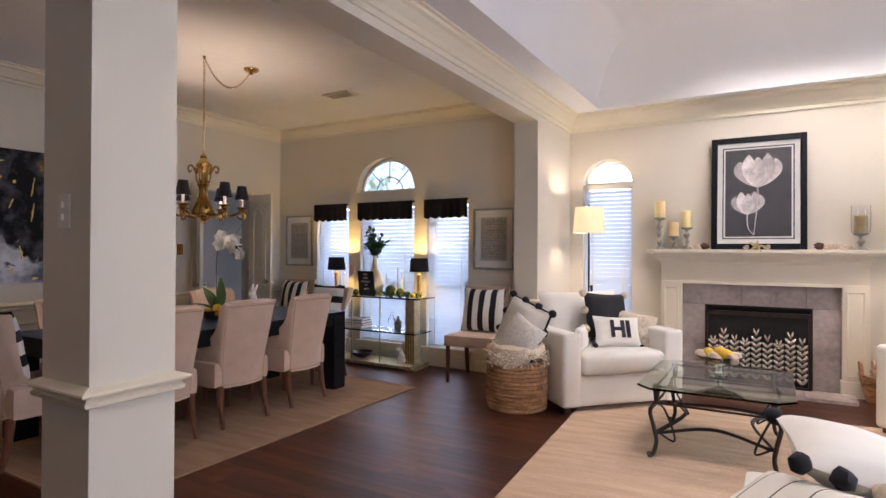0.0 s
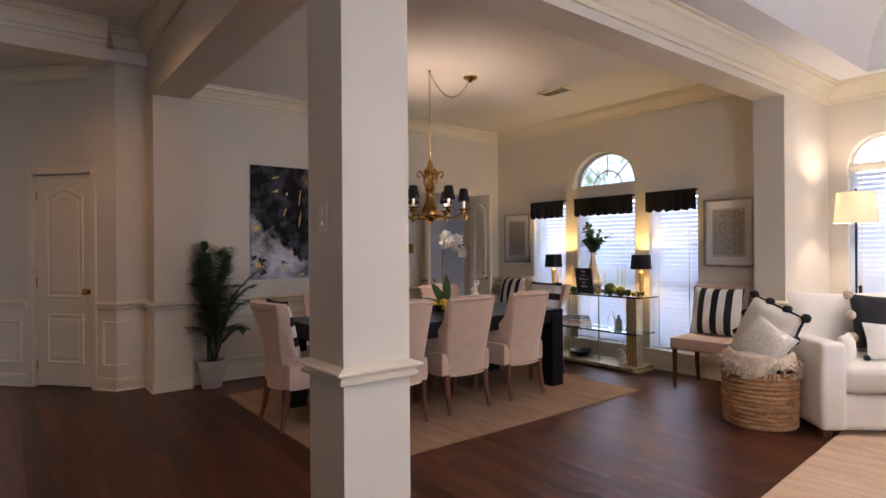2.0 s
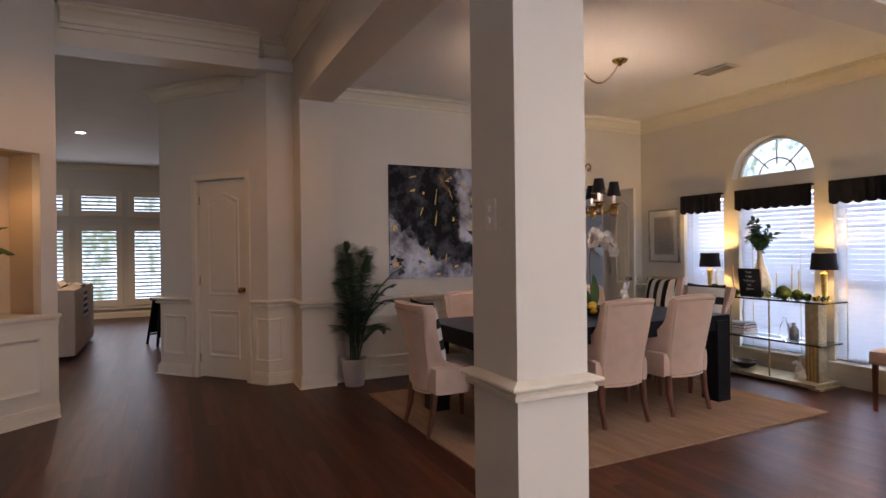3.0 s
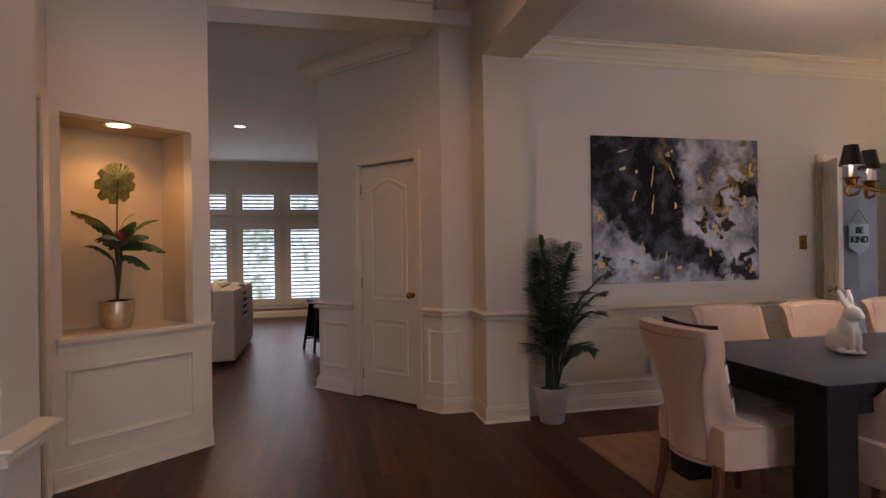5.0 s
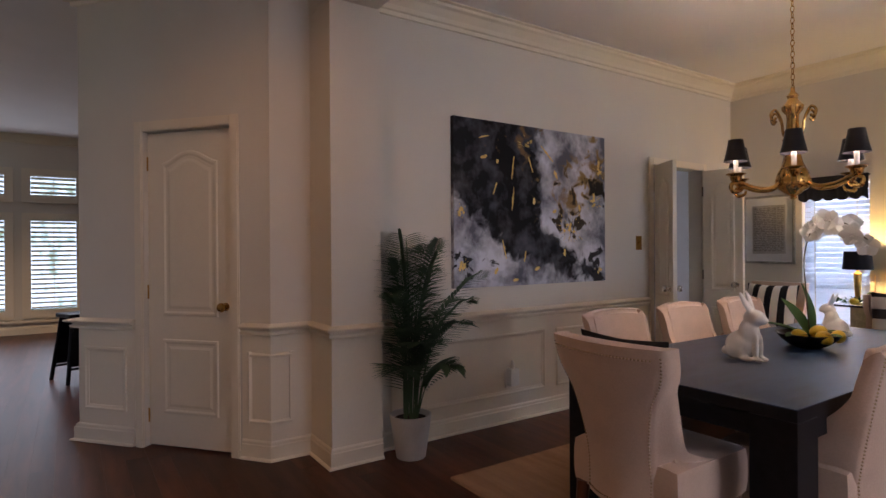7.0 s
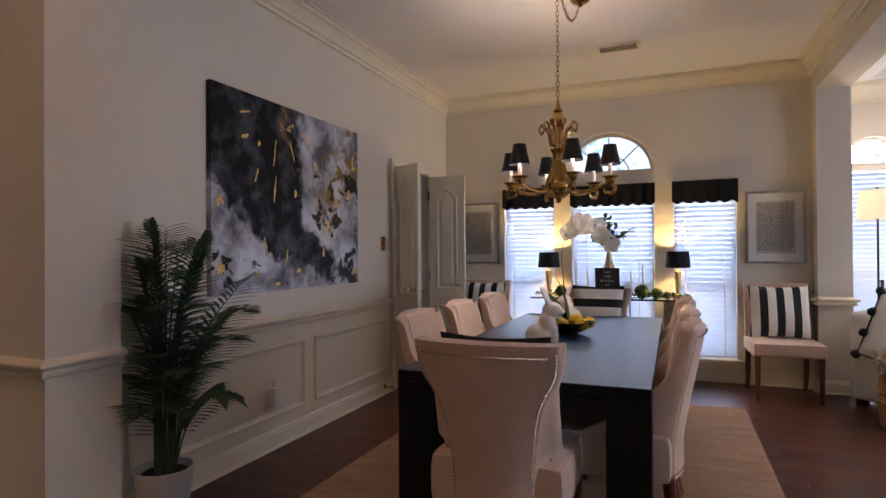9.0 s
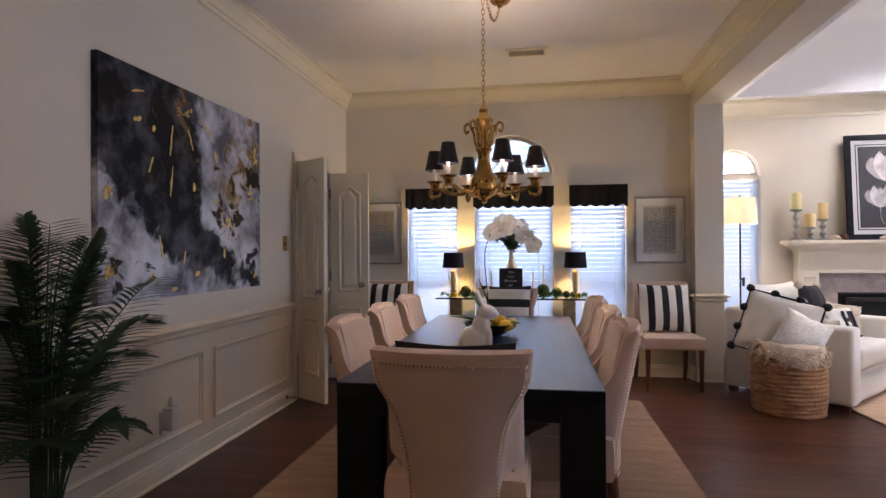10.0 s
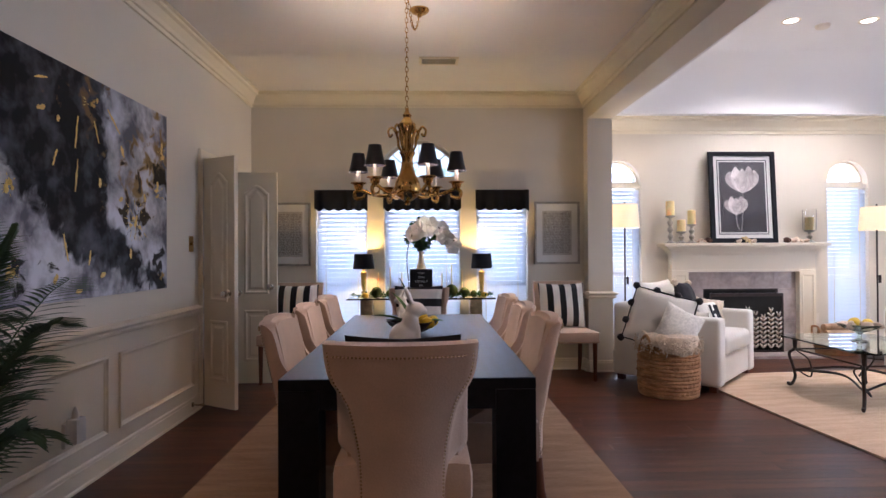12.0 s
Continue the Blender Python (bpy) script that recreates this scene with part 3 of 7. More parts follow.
for place, s0, s1, z0, z1 in ((west, 1.72, 3.06, 0.20, 0.645), (west, 3.18, 4.24, 0.20, 0.645),
                              (on_closet, 0.05, D0 - 0.14, 0.22, 0.635), (on_niche, 0.13, 0.86, 0.23, 0.655)):
    structure("panel_moulding", panel_frame(place, s0, s1, z0, z1), M_TRIM, "cream wainscot panel moulding", "panel moulding")
bm = bmesh.new()
# panel wrapped round the corner of the closet wall
corner = [on_closet(D1 + 0.13, 0, 0)[:2], (CB.x, CB.y), (-5.69, 1.16)]
for z in (0.22, 0.62):
    moulding(bm, corner[::-1], [(0, z), (0.016, z), (0.018, z + 0.014), (0.008, z + 0.024), (0, z + 0.03)])
for p in (corner[0], corner[-1]):
    box(bm, p[0] - 0.012, p[0] + 0.014, p[1] - 0.014, p[1] + 0.012, 0.22, 0.65)
structure("panel_moulding", bm, M_TRIM, "cream wainscot panel wrapped round a corner", "panel moulding")

# ---- windows and doors ----


def backdrop(name, bm, strength, label, sky_share, hedge, low):
    """Trees against the sky, with a shaded hedge up to a height."""
    m = bpy.data.materials.new(name)
    m.use_nodes = True
    t = m.node_tree
    b = t.nodes["Principled BSDF"]
    co, n1, n2 = t.nodes.new("ShaderNodeTexCoord"), t.nodes.new("ShaderNodeTexNoise"), t.nodes.new("ShaderNodeTexNoise")
    n1.inputs["Scale"].default_value, n2.inputs["Scale"].default_value = 0.9, 5.0
    n1.inputs["Detail"].default_value, n2.inputs["Detail"].default_value = 6, 6
    add, ramp = t.nodes.new("ShaderNodeMath"), t.nodes.new("ShaderNodeValToRGB")
    t.links.new(co.outputs["Object"], n1.inputs[0])
    t.links.new(co.outputs["Object"], n2.inputs[0])
    t.links.new(n1.outputs[0], add.inputs[0])
    t.links.new(n2.outputs[0], add.inputs[1])
    t.links.new(add.outputs[0], ramp.inputs[0])
    e = ramp.color_ramp.elements
    e[0].position, e[0].color = sky_share - 0.2, (0.20, 0.27, 0.17, 1)
    e[1].position, e[1].color = sky_share + 0.08, (0.72, 0.88, 1.0, 1)
    mid = ramp.color_ramp.elements.new(sky_share - 0.03)
    mid.color = (0.42, 0.56, 0.56, 1)
    b.inputs["Base Color"].default_value = (0, 0, 0, 1)
    t.links.new(ramp.outputs[0], b.inputs["Emission Color"])
    sep, rise = t.nodes.new("ShaderNodeSeparateXYZ"), t.nodes.new("ShaderNodeMapRange")
    t.links.new(co.outputs["Object"], sep.inputs[0])
    t.links.new(sep.outputs[2], rise.inputs[0])
    for i, value in enumerate((hedge - 0.4, hedge + 0.5, strength * low, strength)):
        rise.inputs[i + 1].default_value = value
    t.links.new(rise.outputs[0], b.inputs["Emission Strength"])
    return structure(name, bm, m, label, "backdrop")


backdrop("backdrop_garden", boxed(-16, 16, 14.0, 14.1, -2, 9), 1.5, "bright garden trees and pale sky", 0.96, 2.9, 0.85)
backdrop("backdrop_yard", boxed(-20.1, -20, -14, 12, -2, 9), 1.7, "bright back yard trees and sky", 0.93, 1.0, 1.0)
structure("ground", boxed(-60, 60, -60, 60, -0.4, -0.2), mat("lawn", (0.06, 0.09, 0.03), 0.95, vary=0.5, scale=3), "green lawn round the house", "ground")


def slat_blind(x0, x1, y, z0, z1, pitch, cat_label):
    """A blind of tilted slats with head and bottom rail and two ladder cords; each slat is a part."""
    top = empty("window_blind", (x0 + x1) / 2, y, z0, label=cat_label, category="blind", group="window blinds")
    w = (x1 - x0) - 0.012
    m = Matrix.Rotation(radians(63), 4, "X")
    first = part("slat", box(bmesh.new(), -w / 2, w / 2, -0.0244, 0.0244, -0.0013, 0.0013, m=m), M_BLIND, top)
    n = int((z1 - z0 - 0.06) / pitch)
    for k in range(n):
        ob = first if k == 0 else new("slat", first.data)
        ob.parent = top
        ob.location = (0, 0, 0.04 + k * pitch)
    part("bottom_rail", boxed(-w / 2, w / 2, -0.022, 0.022, 0.004, 0.02, bevel=0.003), M_BLIND, top)
    part("head_rail", boxed(-w / 2, w / 2, -0.028, 0.028, z1 - z0 - 0.045, z1 - z0 - 0.003, bevel=0.003), M_TRIM, top)
    for s in (-0.32, 0.32):
        part("ladder_cord", boxed(s * w - 0.004, s * w + 0.004, -0.026, -0.0245, 0.01, z1 - z0 - 0.04), M_TRIM, top)
    return top


def sash(name, x0, x1, y, z0, z1, arch=0.0):
    """A white window with frame, meeting rail and panes."""
    top = empty(name, (x0 + x1) / 2, y, z0, label="white framed window behind blinds", category="window", kind="structure")
    w, h = (x1 - x0) / 2, z1 - z0
    bm = bmesh.new()
    for a, b, c, d in ((-w, -w + 0.035, 0, h), (w - 0.035, w, 0, h), (-w + 0.035, w - 0.035, 0, 0.045), (-w + 0.035, w - 0.035, h - 0.035, h), (-w + 0.035, w - 0.035, h * 0.40, h * 0.40 + 0.04)):
        box(bm, a, b, -0.02, 0.02, c, d)
    part("window_frame", bm, M_TRIM, top)
    pane = part("pane", boxed(-w + 0.03, w - 0.03, -0.003, 0.003, 0.04, h - 0.03), M_GLASS, top)
    pane.visible_shadow = False
    return top


def fan_light(name, xc, y, z, r, rise, spokes):
    """The arched head of a window with a curved frame and fan bars."""
    top = empty(name, xc, y, z, label="arched fanlight window with white bars", category="window", kind="structure")
    bm = bmesh.new()
    pts = [(-r * math.cos(k * math.pi / 24), 0, rise * math.sin(k * math.pi / 24)) for k in range(25)]
    for a, b in zip(pts, pts[1:]):
        prism(bm, [(a[0], a[2]), (b[0], b[2]), (b[0] * 0.92, b[2] * 0.92), (a[0] * 0.92, a[2] * 0.92)], "y", -0.02, 0.02)
    box(bm, -r, r, -0.021, 0.021, 0, 0.03)
    part("window_frame", bm, M_TRIM, top)
    for k in range(1, spokes):
        a = k * math.pi / spokes
        tip = Vector((-math.cos(a) * r * 0.94, 0, math.sin(a) * rise * 0.94))
        side = Vector((-math.cos(a) * r * 0.30, 0, math.sin(a) * rise * 0.30))
        part("glazing_bar", tube(bmesh.new(), [side, tip], 0.008, 6), M_TRIM, top)
    part("glazing_bar", tube(bmesh.new(), [(p[0] * 0.45, 0, p[2] * 0.45) for p in pts], 0.008, 6), M_TRIM, top)
    bm = bmesh.new()
    prism(bm, [(p[0] * 0.95, p[2] * 0.95) for p in pts], "y", -0.003, 0.003)
    part("pane", bm, M_GLASS, top).visible_shadow = False
    return top


def valance(x0, x1, z0, z1):
    """A gathered black valance with a scalloped hem."""
    bm = bmesh.new()
    n, w = 60, x1 - x0
    rows = 8
    grid = []
    for i in range(n + 1):
        u = i / n
        hem = z0 + 0.012 * math.cos(u * w * 62) + 0.01 * noise.noise(Vector((u * w * 9, x0, 0)))
        col = []
        for j in range(rows + 1):
            v = j / rows
            fold = 0.014 * (1 - v * 0.8) * math.sin(u * w * 62 + 1.1 * math.sin(u * w * 17)) + 0.008 * noise.noise(Vector((u * w * 14, v * 3, x0)))
            col.append(bm.verts.new((x0 + u * w, NY - 0.05 - fold, hem + (z1 - hem) * v)))
        grid.append(col)
    for i in range(n):
        for j in range(rows):
            bm.faces.new((grid[i][j], grid[i + 1][j], grid[i + 1][j + 1], grid[i][j + 1]))
    geom = bmesh.ops.solidify(bm, geom=bm.faces[:], thickness=0.004)
    top = thing("valance", bm, M_BLACK, "short gathered black cloth valance over a window", "valance", group="window valances", smooth=True)
    part("rod_board", boxed(x0 + 0.005, x1 - 0.005, NY - 0.045, NY - 0.001, z1 - 0.02, z1 - 0.004), M_BLACK, top)
    return top


for i, (a, b) in enumerate(WINDOWS):
    sash("window_%d" % (i + 1), a, b, NY + 0.11, 0.22, 1.87)
    slat_blind(a, b, NY + 0.045, 0.225, 1.868, 0.046, "white slatted blind lit by daylight")
    valance(a - 0.01, b + 0.01, 1.675, 1.885)
    bm = boxed(a - 0.05, b + 0.05, NY - 0.035, NY + 0.02, 0.19, 0.218, bevel=0.006)
    box(bm, a - 0.03, b + 0.03, NY - 0.014, NY - 0.001, 0.125, 0.189)
    structure("window_sill", bm, M_TRIM, "white window sill with an apron", "window sill")
fan_light("window_4", -3.729, NY + 0.11, 2.012, 0.431, 0.405, 4)
for i, (a, b) in enumerate(((-1.58, -1.04), (1.27, 1.79))):
    sash("window_%d" % (i + 5), a, b, LY + 0.11, 0.22, 2.04)
    fan_light("window_%d" % (i + 7), (a + b) / 2, LY + 0.11, 2.06, (b - a) / 2, 0.28, 3)
    slat_blind(a, b, LY + 0.05, 0.225, 2.055, 0.046, "white slatted blind under an arched light")
    structure("window_sill", boxed(a - 0.04, b + 0.04, LY - 0.03, LY + 0.02, 0.19, 0.218, bevel=0.006), M_TRIM, "white window sill", "window sill")
sash("window_9", -1.2, 1.2, 0, 0.6, 2.3).matrix_basis = pose(HX + 0.1, 2.1, 0.6, 0, 0, 90)

# shuttered windows of the family room
for a, b in fam_windows:
    for z0, z1 in ((0.32, 1.78), (2.08, 2.46)):
        top = empty("window_shutter", FW + 0.02, (a + b) / 2, z0, label="white plantation shutter with open louvres", category="shutter", group="family room shutters")
        w, h = (b - a) / 2, z1 - z0
        bm = bmesh.new()
        for p, q, r, s in ((-w - 0.07, -w + 0.04, -0.07, h + 0.07), (w - 0.04, w + 0.07, -0.07, h + 0.07), (-w + 0.04, w - 0.04, -0.07, 0.05), (-w + 0.04, w - 0.04, h - 0.05, h + 0.07)):
            box(bm, -0.02, 0.02, p, q, r, s)
        part("shutter_frame", bm, M_TRIM, top)
        m = Matrix.Rotation(radians(-22), 4, "Y")
        first = None
        k = 0.085
        while k < h - 0.06:
            if first is None:
                first = part("louvre", box(bmesh.new(), -0.034, 0.034, -w + 0.045, w - 0.045, -0.004, 0.004, m=m), M_TRIM, top)
                ob = first
            else:
                ob = new("louvre", first.data)
                ob.parent = top
            ob.location = (0, 0, k)
            k += 0.072
        part("tilt_rod", boxed(0.034, 0.042, -0.005, 0.005, 0.08, h - 0.08), M_TRIM, top)
structure("sill_family", boxed(FW - 0.001, FW + 0.06, -3.4, 0.3, 0.18, 0.22, bevel=0.006), M_TRIM, "long cream window sill", "window sill")


def door_leaf(width, height, top, knob_metal, name="door", side=1):
    """A moulded two-panel leaf with an arched upper panel. Hinge at the origin, leaf along +x."""
    leaf = part("leaf", boxed(0.002, width - 0.002, -0.0175, 0.0175, 0.012, height - 0.004, bevel=0.002), M_TRIM, top)
    edge = 0.115 if width > 0.5 else 0.075
    for sgn in (1, -1):
        for z0, z1, arch in ((0.22, 0.70, 0), (0.85, height - 0.20, 0.075)):
            x0, x1 = edge, width - edge
            outline = [(x0, z0), (x1, z0)] + [(x1 - (x1 - x0) * k / 12, z1 + arch * math.sin(math.pi * k / 12) ** 1.5) for k in range(13)]
            bm = bmesh.new()
            c = Vector(((x0 + x1) / 2, (z0 + z1) / 2))
            rings = []
            for off, out in ((0, 0.0), (0.006, 0.009), (0.018, 0.010), (0.030, 0.003), (0.045, 0.0025), (0.062, 0.008)):
                ring = []
                for px, pz in outline:
                    d = Vector((px, pz)) - c
                    k = Vector((1 - off / max(0.01, (x1 - x0) / 2), 1 - off / max(0.01, (z1 - z0) / 2)))
                    ring.append(bm.verts.new((c.x + d.x * k.x, sgn * (0.0172 + out), c.y + d.y * k.y)))
                rings.append(ring)
            for p, q in zip(rings, rings[1:]):
                for j in range(len(p)):
                    bm.faces.new((p[j], p[(j + 1) % len(p)], q[(j + 1) % len(p)], q[j]))
            bm.faces.new(rings[-1])
            part("door_panel", bm, M_TRIM, leaf)
        m = pose(width - 0.06, sgn * 0.0175, 0.915, -90 * sgn, 0, 0)
        part("door_knob", lathe(bmesh.new(), [(0.026, 0), (0.027, 0.006), (0.012, 0.010), (0.011, 0.028), (0.024, 0.036), (0.029, 0.048), (0.024, 0.060), (0.008, 0.066)], 20, m), knob_metal, leaf, smooth=True)
    for z in (0.2, 1.0, height - 0.2):
        part("hinge", boxed(-0.008, 0.006, -0.022, -0.016, z - 0.045, z + 0.045), knob_metal, top)
    return leaf


def casing(place, s0, s1, height, w=0.062, d=0.018):
    bm = bmesh.new()
    for a, b, z0, z1 in ((s0 - w, s0, 0, height + w), (s1, s1 + w, 0, height + w), (s0, s1, height, height + w)):
        v = [bm.verts.new(place(s, o, z)) for o in (-0.002, d) for s, z in ((a, z0), (b, z0), (b, z1), (a, z1))]
        for f in ((0, 1, 2, 3), (7, 6, 5, 4), (0, 4, 5, 1), (3, 2, 6, 7), (0, 3, 7, 4), (1, 5, 6, 2)):
            bm.faces.new([v[i] for i in f])
    es = [e for e in bm.edges if e.calc_length() > 0.3]
    bmesh.ops.bevel(bm, geom=es, offset=0.006, segments=2, affect="EDGES")
    return bm


structure("casing_closet", casing(on_closet, D0, D1, 2.035), M_TRIM, "cream door casing", "door casing")
structure("casing_pantry", casing(west, 4.40, 5.17, 2.01), M_TRIM, "cream casing of the double door", "door casing")
structure("casing_study", casing(lambda s, o, z: (s, -1.335 + o, z), -4.70, -3.75, 2.10, 0.08), M_TRIM, "cream casing of the foyer doorway", "door casing")
p0 = on_closet(D0 + 0.004, -0.05, 0)
door = empty("door_1", p0[0], p0[1], 0, math.degrees(math.atan2(CD.y, CD.x)), label="closed cream panelled closet door with brass knob", category="door", kind="structure")
door_leaf(D1 - D0 - 0.008, 2.03, door, M_BRASS)
door = empty("door_2", WX + 0.03, 4.415, 0, -31, label="cream panelled door leaf standing open", category="door", kind="structure")
door_leaf(0.36, 2.0, door, M_STEEL)
door = empty("door_3", WX + 0.03, 5.155, 0, 2, label="cream panelled door leaf standing wide open", category="door", kind="structure")
door_leaf(0.38, 2.0, door, M_STEEL)
stop = thing("door_stop", lathe(bmesh.new(), [(0.018, 0), (0.018, 0.006), (0.007, 0.01), (0.007, 0.07), (0.012, 0.072), (0.012, 0.085)], 12, pose(WX + 0.018, 4.18, 0.07, 0, 90, 0)), M_STEEL,
             "small nickel door stop on the baseboard", "door stop", smooth=True)


def plate(name, m, label, toggles, material=M_PLASTIC):
    top = thing(name, boxed(-0.038, 0.038, -0.006, 0.0, -0.06, 0.06, bevel=0.003), material, label, "switch", m=m)
    for k in range(toggles):
        z = 0 if toggles == 1 else (-0.022 + 0.044 * k)
        part("toggle", boxed(-0.006, 0.006, -0.016, -0.005, z - 0.011, z + 0.011, bevel=0.002), material, top)
    return top


plate("light_switch", pose(-1.90, 1.284, 1.43), "ivory light switch plate on the column", 2)
plate("light_switch", pose(WX, 4.20, 1.305, 0, 0, 90), "brass light switch plate beside the double door", 1, M_BRASS)
plate("light_switch", pose(-3.0, -0.80, 1.40, 0, 0, 90), "brass light switch plate on the wall end", 1, M_BRASS)
plate("wall_outlet", pose(1.11, LY, 0.40), "ivory wall outlet beside the fireplace", 2)


def painted_canvas():
    """Black, grey and white pours over canvas with ochre clouds."""
    m = bpy.data.materials.new("poured_paint")
    m.use_nodes = True
    t = m.node_tree
    b = t.nodes["Principled BSDF"]
    b.inputs["Roughness"].default_value, b.inputs["Specular IOR Level"].default_value = 0.7, 0.25
    co, sep = t.nodes.new("ShaderNodeTexCoord"), t.nodes.new("ShaderNodeSeparateXYZ")
    t.links.new(co.outputs["Object"], sep.inputs[0])

    def calc(op, a, c=None, clamp=False):
        n = t.nodes.new("ShaderNodeMath")
        n.operation, n.use_clamp = op, clamp
        for i, v in enumerate((a, c)):
            if v is None:
                continue
            if isinstance(v, (int, float)):
                n.inputs[i].default_value = v
            else:
                t.links.new(v, n.inputs[i])
        return n.outputs[0]

    def cloud(scale, detail=6, warp=0.0, stretch=(1, 1, 1)):
        mp = t.nodes.new("ShaderNodeMapping")
        mp.inputs["Scale"].default_value = stretch
        t.links.new(co.outputs["Object"], mp.inputs[0])
        n = t.nodes.new("ShaderNodeTexNoise")
        n.inputs["Scale"].default_value, n.inputs["Detail"].default_value, n.inputs["Distortion"].default_value = scale, detail, warp
        t.links.new(mp.outputs[0], n.inputs[0])
        return n.outputs[0]

    def mixed(f, a, c):
        n = t.nodes.new("ShaderNodeMix")
        n.data_type = "RGBA"
        t.links.new(f, n.inputs[0])
        for i, v in ((6, a), (7, c)):
            if isinstance(v, tuple):
                n.inputs[i].default_value = (*v, 1)
            else:
                t.links.new(v, n.inputs[i])
        return n.outputs[2]

    def spot(u0, v0, r, soft):
        du, dv = calc("SUBTRACT", u, u0), calc("SUBTRACT", v, v0)
        d = calc("SQRT", calc("ADD", calc("MULTIPLY", du, du), calc("MULTIPLY", dv, dv)))
        return calc("DIVIDE", calc("SUBTRACT", calc("ADD", r, calc("MULTIPLY", calc("SUBTRACT", wisp, 0.5), 1.1)), d), soft, True)
    u, v = calc("DIVIDE", sep.outputs[1], 1.52), calc("SUBTRACT", 1.0, calc("DIVIDE", sep.outputs[2], 1.175))
    broad, wisp = cloud(3.2, 8, 0.8), cloud(9, 8, 0.6)
    low = calc("SUBTRACT", calc("ADD", 0.43, calc("MULTIPLY", u, calc("SUBTRACT", 1.25, calc("MULTIPLY", u, 0.75)))), v)
    lean = calc("MAXIMUM", calc("SUBTRACT", v, 0.60), 0.0)
    right = calc("SUBTRACT", calc("ADD", 0.50, calc("MULTIPLY", lean, calc("ADD", 0.95, lean))), u)
    edge = calc("ADD", calc("MINIMUM", low, right), calc("ADD", calc("MULTIPLY", calc("SUBTRACT", broad, 0.5), 0.20), calc("MULTIPLY", calc("SUBTRACT", wisp, 0.5), 0.30)))
    mask = calc("DIVIDE", calc("ADD", edge, 0.045), 0.06, True)
    greys = mixed(calc("MULTIPLY", calc("SUBTRACT", calc("ADD", calc("MULTIPLY", cloud(3.6, 12, 0.45), 0.78), calc("MULTIPLY", cloud(20, 12, 0.3), 0.22)), 0.40), 4.6, True), (0.13, 0.13, 0.16), (0.68, 0.69, 0.76))
    blacks = mixed(calc("MULTIPLY", calc("SUBTRACT", calc("ADD", calc("MULTIPLY", cloud(5, 12, 0.35), 0.7), calc("MULTIPLY", cloud(16, 12, 0.2), 0.3)), 0.47), 4.0, True), (0.006, 0.006, 0.009), (0.12, 0.125, 0.15))
    base_c = mixed(mask, greys, blacks)
    for u0, v0, r, soft, colour in ((0.75, 0.46, 0.13, 0.13, (0.30, 0.20, 0.08)), (0.85, 0.36, 0.09, 0.10, (0.34, 0.23, 0.09)), (0.97, 0.38, 0.06, 0.06, (0.02, 0.018, 0.018)), (0.73, 0.63, 0.03, 0.06, (0.06, 0.04, 0.02)), (0.74, 0.36, 0.0, 0.06, (0.03, 0.025, 0.02)), (0.84, 0.52, 0.0, 0.06, (0.04, 0.03, 0.02)), (0.92, 0.24, 0.10, 0.12, (0.28, 0.19, 0.07)), (0.40, 0.10, 0.03, 0.12, (0.20, 0.12, 0.05)), (0.95, 0.38, 0.06, 0.08, (0.02, 0.018, 0.015)),
                                    (0.72, 0.60, 0.05, 0.06, (0.05, 0.035, 0.02)), (0.80, 0.90, 0.05, 0.05, (0.02, 0.02, 0.025)), (0.93, 0.93, 0.04, 0.05, (0.03, 0.028, 0.03)), (0.03, 0.82, 0.02, 0.04, (0.03, 0.03, 0.03))):
        base_c = mixed(spot(u0, v0, r, soft), base_c, colour)
    t.links.new(base_c, b.inputs["Base Color"])
    bp = t.nodes.new("ShaderNodeBump")
    bp.inputs["Strength"].default_value, bp.inputs["Distance"].default_value = 0.5, 0.004
    t.links.new(wisp, bp.inputs["Height"])
    t.links.new(bp.outputs[0], b.inputs["Normal"])
    return m


